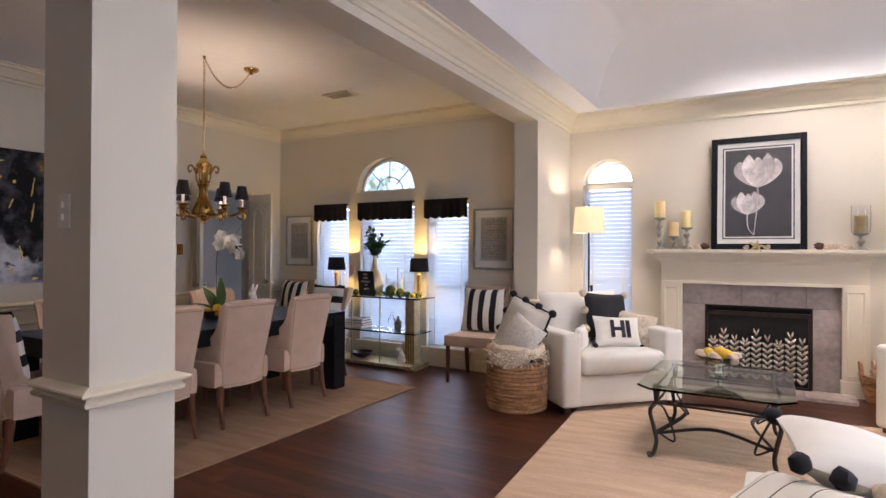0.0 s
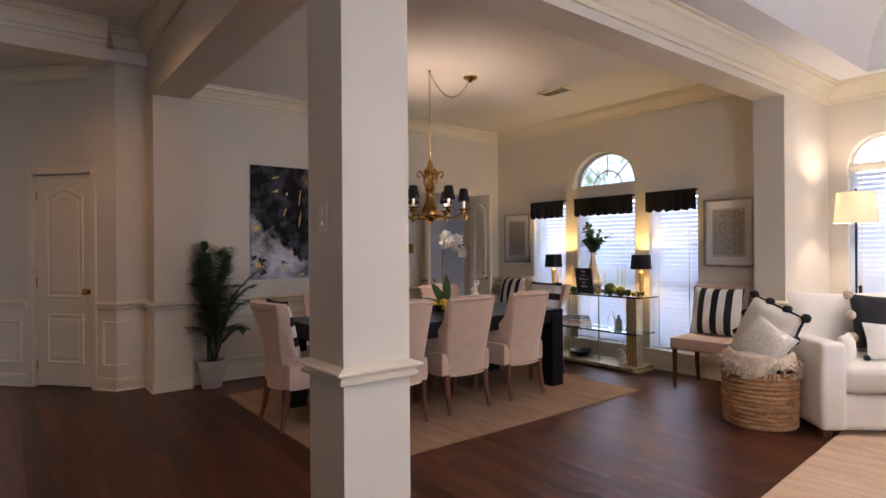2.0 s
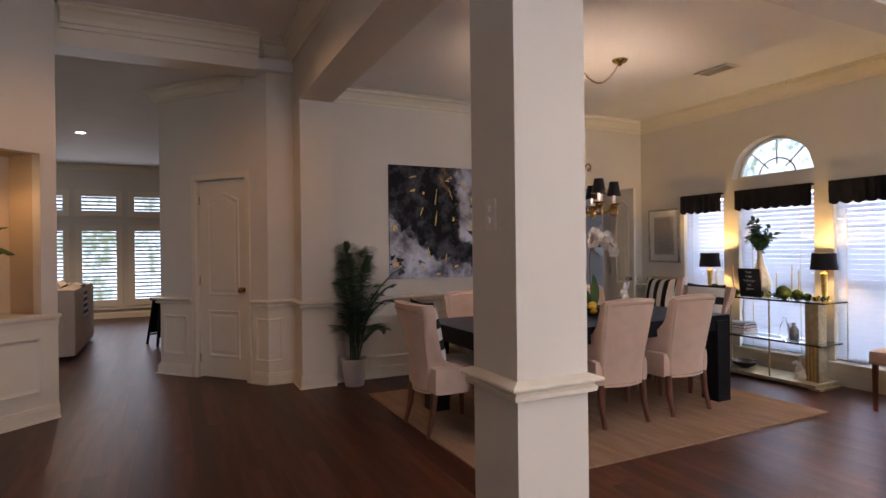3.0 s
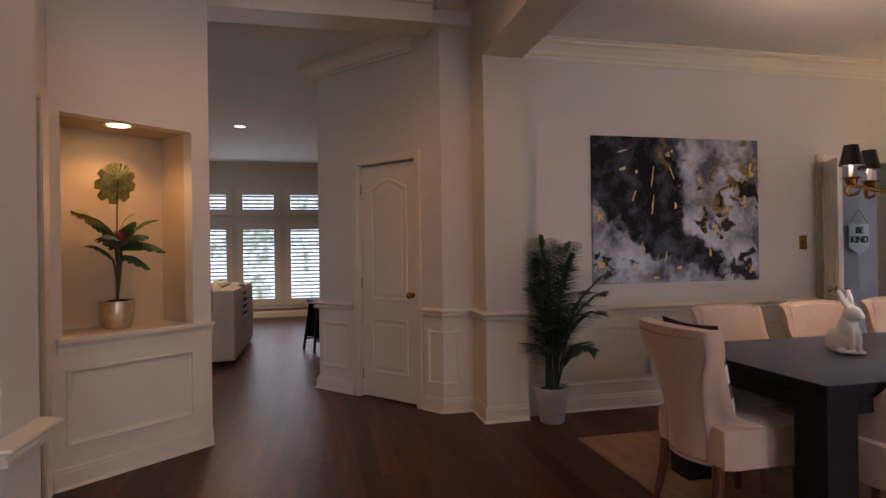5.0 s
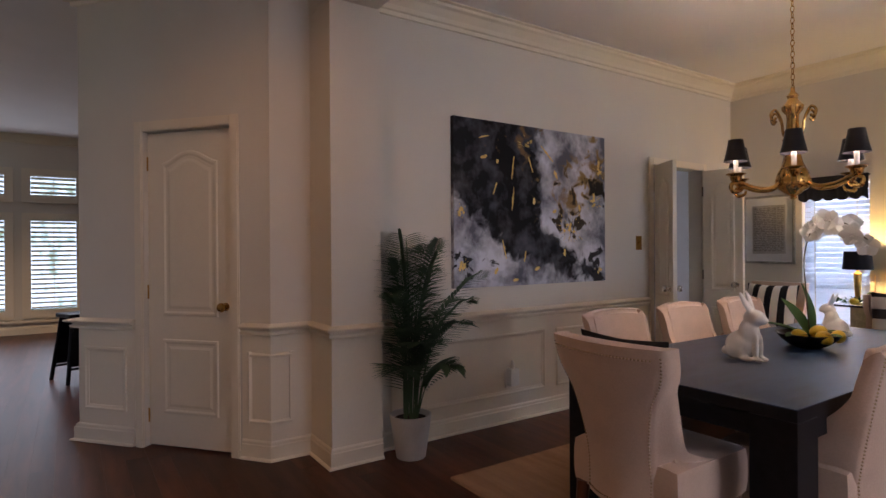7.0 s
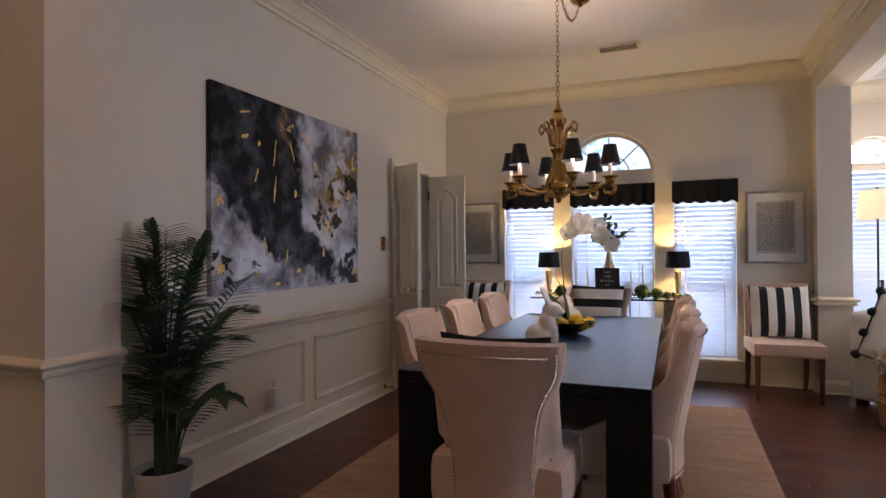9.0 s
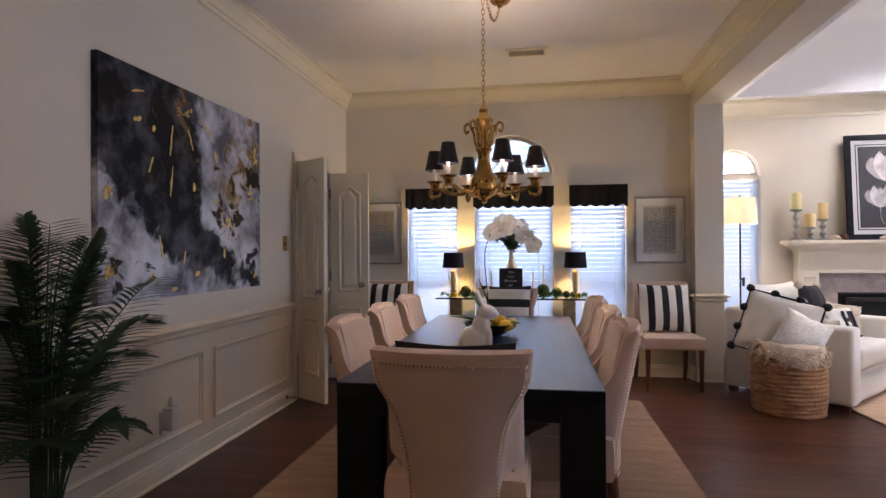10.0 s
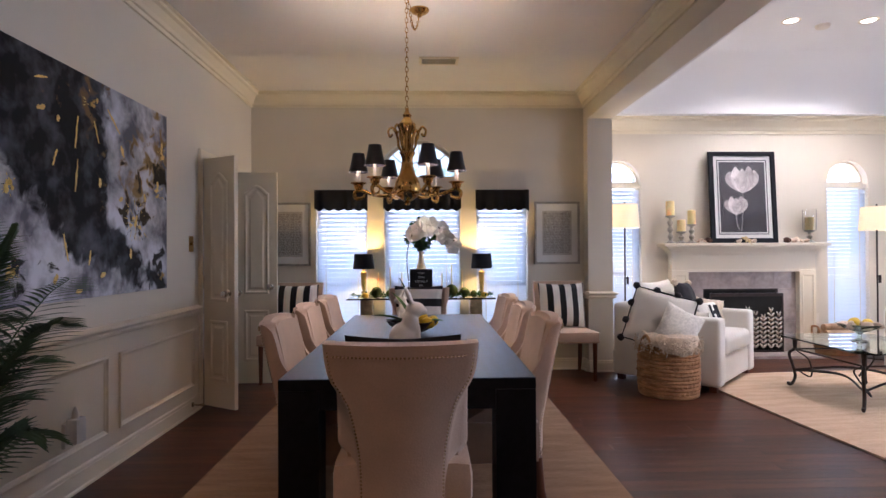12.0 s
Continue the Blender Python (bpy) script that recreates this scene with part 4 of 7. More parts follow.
def abstract_painting():
    top = empty("painting", WX + 0.001, 2.20, 0.995, label="large abstract canvas in black, grey, white and gold", category="painting")
    part("canvas", boxed(0, 0.036, 0, 1.52, 0, 1.175, bevel=0.003), painted_canvas(), top)
    strokes = ((0.17, 0.10, 75, 0.09), (0.17, 0.22, 70, 0.06), (0.25, 0.24, 40, 0.03), (0.345, 0.27, 8, 0.17), (0.235, 0.405, 20, 0.09), (0.345, 0.46, 8, 0.17), (0.46, 0.24, -22, 0.12),
               (0.57, 0.16, -48, 0.17), (0.63, 0.29, -25, 0.07), (0.48, 0.47, 0, 0.05), (0.73, 0.63, 15, 0.07), (0.95, 0.19, 10, 0.06), (0.91, 0.42, 5, 0.06), (0.29, 0.775, -15, 0.14),
               (0.42, 0.82, 12, 0.08), (0.03, 0.565, 0, 0.04), (0.035, 0.87, 20, 0.07), (0.24, 0.905, 30, 0.05), (0.36, 0.965, 80, 0.05), (0.50, 0.90, 60, 0.05), (0.62, 0.53, 60, 0.04), (0.80, 0.50, -10, 0.05), (0.69, 0.80, 0, 0.06))
    for k, (u, v, turn, size) in enumerate(strokes):
        bm = bmesh.new()
        n = 9
        ring = [(0.5 * size * s * (1 + 0.25 * noise.noise(Vector((k, s * 3, side)))), side * (0.0045 + 0.009 * noise.noise(Vector((k * 3.3, s * 2.6, side))) + (0.007 if size < 0.075 else 0.001)) * (1 - 0.5 * s * s))
                for side, order in ((1, range(n)), (-1, range(n - 1, -1, -1))) for s in [2 * i / (n - 1) - 1 for i in order]]
        a = radians(turn)
        pts = [(1.52 * u + p * math.sin(a) + q * math.cos(a), 1.175 * (1 - v) + p * math.cos(a) - q * math.sin(a)) for p, q in ring]
        prism(bm, pts, "x", 0.035, 0.0385)
        part("gold_fleck", bm, M_GOLD, top, "gold leaf fleck" if k == 0 else "")
    # splashes of fine gold and black threads
    random.seed(41)
    for k, (u, v, reach, count) in enumerate(((0.73, 0.63, 0.17, 60), (0.91, 0.46, 0.10, 26), (0.95, 0.24, 0.09, 20), (0.05, 0.87, 0.07, 22), (0.04, 0.55, 0.06, 14), (0.44, 0.12, 0.10, 18), (0.95, 0.93, 0.06, 12))):
        gold, ink = bmesh.new(), bmesh.new()
        for i in range(count):
            a, r0 = random.uniform(0, math.tau), reach * random.uniform(0.05, 0.75)
            r1 = r0 + reach * random.uniform(0.05, 0.28)
            half_w = random.uniform(0.0008, 0.0024)
            c, d = Vector((1.52 * u, 1.175 * (1 - v))), Vector((math.cos(a), math.sin(a)))
            n = Vector((-d.y, d.x)) * half_w
            quad = [c + d * r0 - n, c + d * r1 - n * 0.4, c + d * r1 + n * 0.4, c + d * r0 + n]
            if all(0.01 < p.x < 1.51 and 0.01 < p.y < 1.165 for p in quad):
                prism(ink if i % 3 == 0 else gold, quad, "x", 0.0355, 0.0372)
        for i in range(5):
            c = Vector((1.52 * u + random.gauss(0, reach * 0.16), 1.175 * (1 - v) + random.gauss(0, reach * 0.16)))
            if 0.02 < c.x < 1.5 and 0.02 < c.y < 1.155:
                prism(gold, [c + Vector((math.cos(q), math.sin(q))) * random.uniform(0.006, 0.016) for q in [j * math.tau / 7 for j in range(7)]], "x", 0.0355, 0.0385)
        tagged(part("gold_splash", gold, M_GOLD, top, "splash of gold threads"), kind="stuff")
        tagged(part("ink_splash", ink, M_BLACK, top, "splash of black threads"), kind="stuff")


abstract_painting()


def framed_script(x0, x1, z0, z1):
    top = empty("framed_print", (x0 + x1) / 2, NY - 0.001, z0, label="silver framed script print with a wide white mount", category="picture", group="framed script prints")
    w, h = (x1 - x0) / 2, z1 - z0
    bm = bmesh.new()
    for a, b, c, d in ((-w, -w + 0.022, 0, h), (w - 0.022, w, 0, h), (-w + 0.022, w - 0.022, 0, 0.022), (-w + 0.022, w - 0.022, h - 0.022, h)):
        box(bm, a, b, -0.028, 0, c, d, bevel=0.004)
    part("picture_frame", bm, M_PEWTER, top)
    part("mount", boxed(-w + 0.02, w - 0.02, -0.012, -0.002, 0.02, h - 0.02), M_MAT, top)
    sheet = part("print", boxed(-w + 0.085, w - 0.085, -0.0145, -0.0125, 0.095, h - 0.095), M_PAPER, top, "grey paper with dense handwriting")
    random.seed(17)
    lines = []
    for k in range(4):
        bm, x = bmesh.new(), -w + 0.095
        while x < w - 0.11:
            word = min(random.uniform(0.012, 0.045), w - 0.095 - x)
            box(bm, x, x + word, -0.0158, -0.0147, -0.0042 + random.uniform(-0.001, 0.001), 0.0042 + random.uniform(-0.001, 0.001))
            x += word + random.uniform(0.005, 0.011)
        lines.append(part("script_line", bm, M_SCRIPT, sheet))
        lines[-1].location = (0, 0, 0.125 + 0.017 * k)
    z, k = 0.125 + 0.017 * 4, 4
    while z < h - 0.12:
        ob = new("script_line", lines[(k * 7 + k // 4) % 4].data)
        ob.parent, ob.location = sheet, (0, 0, z)
        z, k = z + 0.017, k + 1
    part("glazing", boxed(-w + 0.021, w - 0.021, -0.0205, -0.0185, 0.021, h - 0.021), M_GLASS, top).visible_shadow = False


framed_script(-5.33, -4.853, 1.10, 1.757)
framed_script(-2.52, -2.042, 1.105, 1.760)

# ceiling vent
top = empty("ceiling_vent", -3.536, 4.66, CEIL, label="white louvred ceiling air vent", category="vent")
bm = bmesh.new()
for a, b, c, d in ((-0.17, 0.17, -0.09, -0.065), (-0.17, 0.17, 0.065, 0.09), (-0.17, -0.145, -0.065, 0.065), (0.145, 0.17, -0.065, 0.065)):
    box(bm, a, b, c, d, -0.012, 0.0)
part("vent_frame", bm, M_TRIM, top)
part("backing", boxed(-0.145, 0.145, -0.065, 0.065, -0.003, -0.001), M_GREY, top)
for k in range(7):
    part("slat", box(bmesh.new(), -0.144, 0.144, -0.006, 0.006, -0.0008, 0.0008, m=pose(0, -0.054 + k * 0.018, -0.008, 35)), M_TRIM, top)


def downlight(x, y, z, warm=False, label="lit recessed ceiling downlight with white trim"):
    top = empty("recessed_light", x, y, z, label=label, category="downlight", group="recessed downlights")
    part("trim_ring", lathe(bmesh.new(), [(0.062, -0.001), (0.066, -0.006), (0.088, -0.007), (0.092, -0.002), (0.09, 0.0), (0.062, 0.0)], 28), M_TRIM, top, smooth=True)
    part("lens", lathe(bmesh.new(), [(0.061, -0.0015), (0.061, -0.004), (0.05, -0.006), (0.01, -0.0065)], 24), M_LIT_WARM if warm else M_LIT, top)
    return top


for x, y in ((0.11, 5.47), (0.91, 5.45), (0.11, 2.6), (2.2, 2.6)):
    downlight(x, y, 3.60)
top = thing("smoke_detector", lathe(bmesh.new(), [(0.07, 0), (0.07, -0.012), (0.062, -0.03), (0.045, -0.038), (0.01, -0.04)], 24, Matrix.Translation((0.52, 5.58, 3.60))), M_PLASTIC, "round white smoke detector on the ceiling", "smoke detector", smooth=True)
downlight(-5.17, -1.10, 2.0795, True, "lit warm downlight in the niche")
downlight(-9.6, -0.95, FAM)
downlight(-4.3, 0.2, FOYER)

# ---- dining room ----


def rug(name, x0, x1, y0, y1, rz, material, label, step):
    """A woven rug with ribs across and slightly wavy edges."""
    top = empty(name, (x0 + x1) / 2, (y0 + y1) / 2, 0.001, rz, label=label, category="rug")
    w, h = (x1 - x0) / 2, (y1 - y0) / 2
    bm = bmesh.new()
    n, m = int(2 * h / step) * 2, 24
    grid = []
    for j in range(n + 1):
        y = -h + 2 * h * j / n
        row = []
        for i in range(m + 1):
            u = 2 * i / m - 1
            x = u * (w + 0.006 * noise.noise(Vector((y * 6, u, 1))))
            row.append(bm.verts.new((x, y + 0.004 * noise.noise(Vector((u * 8, y, 3))), 0.011 + (0.0028 if j % 2 else 0) + 0.0018 * noise.noise(Vector((x * 7, y * 7, 0))))))
        grid.append(row)
    for j in range(n):
        for i in range(m):
            bm.faces.new((grid[j][i], grid[j][i + 1], grid[j + 1][i + 1], grid[j + 1][i]))
    part("weave", bm, material, top)
    bm = bmesh.new()
    for a, b, c, d in ((-w - 0.004, w + 0.004, -h - 0.006, -h + 0.012), (-w - 0.004, w + 0.004, h - 0.012, h + 0.006), (-w - 0.006, -w + 0.010, -h, h), (w - 0.010, w + 0.006, -h, h)):
        box(bm, a, b, c, d, 0.0, 0.0125)
    part("binding", bm, material, top)
    return top


rug("dining_rug", -4.86, -2.64, 1.775, 4.72, 0, M_JUTE, "natural jute rug under the dining table", 0.016)


def dining_table():
    x0, x1, y0, y1, z = -4.230, -3.212, 2.03, 4.37, 0.727
    top = empty("dining_table", (x0 + x1) / 2, (y0 + y1) / 2, 0.012, label="long black oak parsons dining table", category="table")
    w, h = (x1 - x0) / 2, (y1 - y0) / 2
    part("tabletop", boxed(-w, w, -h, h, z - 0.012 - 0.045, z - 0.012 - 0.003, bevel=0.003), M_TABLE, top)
    # added thin sheet that carries the painted blue reflection over the black top
    part("sheen_sheet", boxed(-w + 0.001, w - 0.001, -h + 0.001, h - 0.001, z - 0.0152, z - 0.012), M_TOP, top, "grained black oak top, coloured blue for the window reflection")
    for a, b, c, d in ((-w + 0.01, w - 0.01, -h + 0.01, -h + 0.04), (-w + 0.01, w - 0.01, h - 0.04, h - 0.01), (-w + 0.01, -w + 0.04, -h + 0.16, h - 0.16), (w - 0.04, w - 0.01, -h + 0.16, h - 0.16)):
        part("apron", boxed(a, b, c, d, z - 0.012 - 0.125, z - 0.012 - 0.046), M_TABLE, top)
    for sx in (-1, 1):
        for sy in (-1, 1):
            xa, ya = sx * w, sy * h
            part("leg", boxed(min(xa, xa - sx * 0.16), max(xa, xa - sx * 0.16), min(ya, ya - sy * 0.15), max(ya, ya - sy * 0.15), 0.001, z - 0.058, bevel=0.004), M_TABLE, top)


dining_table()


def ease(a, b, t):
    t = min(1, max(0, t))
    return a + (b - a) * t * t * (3 - 2 * t)


def dining_chair(label, host=False):
    """An upholstered chair, hourglass-backed at the table ends; the sitter looks along +y, the back stands at -y."""
    top = empty("dining_chair", label=label, category="chair", group="chairs round the dining table")
    n, m = 26, 24
    z0, z1 = 0.285, 0.912
    crest = []
    seam = {1: [], -1: []}

    shape = ((0.28, 0.196), (0.45, 0.206), (0.93, 0.236))
    if host:
        shape = ((0.28, 0.150), (0.48, 0.153), (0.56, 0.161), (0.635, 0.174), (0.69, 0.187), (0.73, 0.205), (0.765, 0.226), (0.80, 0.241), (0.85, 0.248), (0.93, 0.252))

    wider = 1.05 if host else 1.0

    def half(z):
        """Half the width of the back panel: narrow below, flaring to the crest."""
        for (za, wa), (zb, wb) in zip(shape, shape[1:]):
            if z <= zb:
                return wider * (wa + (wb - wa) * max(0, (z - za) / (zb - za)))
        return wider * shape[-1][1]

    def reach(z):
        if host:
            return 0.105 + 0.32 * min(1, max(0, (0.54 - z) / 0.11)) ** 1.6
        return 0.082 + 0.36 * min(1, max(0, (0.76 - z) / 0.33)) ** 1.7

    def spread(z):
        """Half the width at the front edge of the wings."""
        return max(half(z), ease(0.236, 0.232, (z - 0.3) / 0.4))

    def ring(z, inset):
        w, r = half(z) - inset, reach(z) - inset * 0.3
        back = -0.225 - 0.10 * max(0, (z - 0.42) / 0.5) ** 1.1 + inset
        pts = []
        for k in range(m + 1):
            s = 2 * k / m - 1
            a = abs(s)
            if a < 0.55:
                u = s / 0.55
                p = (u * w * 0.93, back - 0.045 * (1 - u * u) + 0.02)
            elif a < 0.72:
                q = (a - 0.55) / 0.17 * math.pi / 2
                p = (math.copysign(w * (0.93 + 0.07 * math.sin(q)), s), back + 0.02 + 0.025 * (1 - math.cos(q)))
            else:
                q = (a - 0.72) / 0.28
                p = (math.copysign(w + (spread(z) - half(z)) * math.sin(q * math.pi / 2), s), back + 0.045 + q * (r - 0.045))
            up = (z - z0) / (z1 - z0)
            pts.append((p[0], p[1], z + (-0.006 if host else 0.008) * (1 - s * s) * up ** 3 - (0.004 if host else 0.042) * a ** 3 * up ** 6))
        return pts
    bm = bmesh.new()
    outer, inner = [], []
    for j in range(n + 1):
        z = z0 + (z1 - z0) * j / n
        o = ring(z, 0)
        outer.append([bm.verts.new(p) for p in o])
        front = -0.225 - 0.10 * max(0, (z - 0.42) / 0.5) ** 1.1 + 0.088
        face = []
        for k, (px, py, pz) in enumerate(o):
            s = 2 * k / m - 1
            wide = spread(z) - 0.035
            if abs(s) < 0.72:
                face.append((s / 0.72 * wide, front - 0.02 * (1 - (s / 0.72) ** 2), pz))
            else:
                face.append((math.copysign(wide, s), max(front, py), pz))
        inner.append([bm.verts.new(p) for p in face])
        u = (half(z) - 0.016) / (half(z) * 0.93)
        for s in (-1, 1):
            seam[s].append(Vector((s * (half(z) - 0.016), o[m // 2][1] + 0.045 * u * u, z)))
        crest = o
    for j in range(n):
        for i in range(m):
            bm.faces.new((outer[j][i], outer[j][i + 1], outer[j + 1][i + 1], outer[j + 1][i]))
            bm.faces.new((inner[j][i + 1], inner[j][i], inner[j + 1][i], inner[j + 1][i + 1]))
        for i in (0, m):
            bm.faces.new((outer[j][i], outer[j + 1][i], inner[j + 1][i], inner[j][i]))
    for j in (0, n):
        for i in range(m):
            bm.faces.new((outer[j][i], inner[j][i], inner[j][i + 1], outer[j][i + 1]))
    bmesh.ops.recalc_face_normals(bm, faces=bm.faces)
    crown_edges = [e for e in bm.edges if all(v.co.z > z1 - 0.004 for v in e.verts) and e.is_manifold and e.calc_face_angle() > 0.9]
    bmesh.ops.bevel(bm, geom=crown_edges, offset=0.022, segments=3, affect="EDGES")
    part("backrest", bm, M_CREAM, top, smooth=True)
    bm = boxed(-0.25, 0.25, -0.205, 0.27, 0.282, 0.475, bevel=0.055)
    for v in bm.verts:
        if v.co.z > 0.44:
            v.co.z += 0.025 * max(0, 1 - (v.co.x / 0.24) ** 2) * max(0, 1 - ((v.co.y - 0.03) / 0.26) ** 2)
    part("seat", bm, M_CREAM, top, smooth=True)
    # nail heads along the wing edges, over the crest and round the lower edge
    bm = bmesh.new()

    def studs(points, outward, gap=0.0135):
        run = 0.0
        for a, b in zip(points, points[1:]):
            a, b = Vector(a), Vector(b)
            seg = (b - a).length
            while run < seg:
                c = a.lerp(b, run / seg) + outward(a)
                bmesh.ops.create_icosphere(bm, subdivisions=1, radius=0.0043, matrix=Matrix.Translation(c))
                run += gap
            run -= seg
    for s in (-1, 1):
        studs([p + Vector((0, -0.001, 0)) for p in seam[s][1:-1]], lambda p, s=s: Vector((0, -0.001, 0)))
    studs([Vector(p) + Vector((0, 0.004, -0.040)) for p in crest[6:-6]], lambda p: Vector((0, -0.001, 0)))
    studs([Vector(p) + Vector((0, 0, 0.02)) for p in ring(z0, -0.001)], lambda p: Vector((0, 0, 0)))
    nails = part("nailhead_trim", bm, M_NAIL, top, "row of small brass nail heads", smooth=True)
    tagged(nails, kind="stuff")
    for sx in (-1, 1):
        part("leg", tube(bmesh.new(), [(sx * 0.195, 0.225, 0.30), (sx * 0.195, 0.228, 0.15), (sx * 0.195, 0.23, 0.0)], [0.027, 0.023, 0.017], 10), M_LEG, top, smooth=True)
        part("leg", tube(bmesh.new(), [(sx * 0.195, -0.19, 0.30), (sx * 0.198, -0.205, 0.15), (sx * 0.203, -0.245, 0.0)], [0.027, 0.023, 0.016], 10), M_LEG, top, smooth=True)
    return top


chair = dining_chair("cream upholstered dining chair with brass nailheads, tucked under the table")
head = dining_chair("cream upholstered hourglass-back chair at the end of the table", True)
chair.matrix_basis = pose(-3.35, 2.50, 0.0125, 0, 0, 90)
for x, y, rz in ((-3.35, 3.13, 89), (-3.35, 3.78, 91), (-4.075, 2.50, -90), (-4.075, 3.13, -89), (-4.075, 3.76, -91)):
    copy_thing(chair, pose(x, y, 0.0125, 0, 0, rz))
copy_thing(head, pose(-3.72, 4.50, 0.0125, 0, 0, 179))
head.matrix_basis = pose(-3.732, 1.985, 0.0125, 0, 0, 0)
tagged(head, "cream upholstered chair with a striped pillow at the table head")


def cushion(name, m, w, h, d, material, label, seed=0, fuzz=0.0, parts=(), piping=None):
    top = empty(name, label=label, category="pillow")
    top.matrix_basis = m
    part("cover", pillow(w, h, d, seed, fuzz=fuzz), material, top, smooth=True)
    if piping:
        pts = [(math.copysign(1, a) * w * 0.485, 0, math.copysign(1, b) * h * 0.485) for a, b in ((1, 1), (1, -1), (-1, -1), (-1, 1), (1, 1))]
        part("piping", tube(bmesh.new(), pts, 0.009, 6), piping, top)
    for k, (px, pz, mat_, r) in enumerate(parts):
        part("pompom", ball(bmesh.new(), r, (px * w / 2, 0, pz * h / 2), rough=0.25, freq=60), mat_, top, "round yarn pompom" if k == 0 else "", smooth=True)
    return top


cushion("striped_pillow", pose(-3.728, 1.838, 0.705, 12, 0, 0), 0.41, 0.47, 0.12, M_STRIPE_H, "black and white banded pillow on a dining chair", 1)
cushion("striped_pillow", pose(-3.72, 4.685, 0.715, -8, 0, 0), 0.42, 0.46, 0.13, M_STRIPE_H, "black and white banded pillow on the far chair", 2)


def side_chair(x, y, rz):
    top = empty("side_chair", x, y, 0.0, rz, label="cream side chair with dark legs against the wall", category="chair", group="side chairs by the windows")
    bm = boxed(-0.26, 0.26, -0.27, 0.23, 0.36, 0.47, bevel=0.03)
    part("seat", bm, M_CREAM, top, smooth=True)
    bm = bmesh.new()
    n = 10
    for k in range(n):
        a, b = -0.25 + 0.5 * k / n, -0.25 + 0.5 * (k + 1) / n
        ya, yb = 0.24 - 0.03 * (a / 0.25) ** 2, 0.24 - 0.03 * (b / 0.25) ** 2
        for z0, z1, l0, l1 in ((0.42, 0.66, 0, 0.02), (0.66, 0.93, 0.02, 0.07)):
            v = [bm.verts.new(p) for p in ((a, ya + l0, z0), (b, yb + l0, z0), (b, yb + l1, z1), (a, ya + l1, z1), (a, ya + l0 - 0.06, z0), (b, yb + l0 - 0.06, z0), (b, yb + l1 - 0.05, z1), (a, ya + l1 - 0.05, z1))]
            for f in ((0, 1, 2, 3), (7, 6, 5, 4), (0, 4, 5, 1), (3, 2, 6, 7)):
                bm.faces.new([v[i] for i in f])
            if k in (0, n - 1):
                e = (0, 3, 7, 4) if k == 0 else (1, 5, 6, 2)
                bm.faces.new([v[i] for i in e])
    bmesh.ops.remove_doubles(bm, verts=bm.verts, dist=0.0005)
    part("backrest", bm, M_CREAM, top, smooth=True)
    for sx in (-1, 1):
        part("leg", tube(bmesh.new(), [(sx * 0.225, -0.235, 0.37), (sx * 0.225, -0.235, 0.0)], [0.024, 0.016], 8), M_LEG, top, smooth=True)
        part("leg", tube(bmesh.new(), [(sx * 0.225, 0.20, 0.40), (sx * 0.225, 0.215, 0.15), (sx * 0.225, 0.24, 0.0)], [0.024, 0.022, 0.016], 8), M_LEG, top, smooth=True)
    bm = bmesh.new()
    for k in range(26):
        bmesh.ops.create_icosphere(bm, subdivisions=1, radius=0.006, matrix=Matrix.Translation((-0.25 + 0.02 * k, -0.2705, 0.375)))
    tagged(part("nailhead_trim", bm, M_BRASS, top), kind="stuff")
    return top


side_chair(-2.29, 5.34, 3)
cushion("striped_pillow", pose(-2.29, 5.45, 0.695, -12, 0, 2), 0.47, 0.45, 0.14, M_STRIPE, "black and white striped pillow on a side chair", 3)
side_chair(-4.97, 5.34, -3)
cushion("striped_pillow", pose(-4.97, 5.45, 0.695, -12, 0, -2), 0.47, 0.45, 0.14, M_STRIPE, "black and white striped pillow on a side chair", 4)


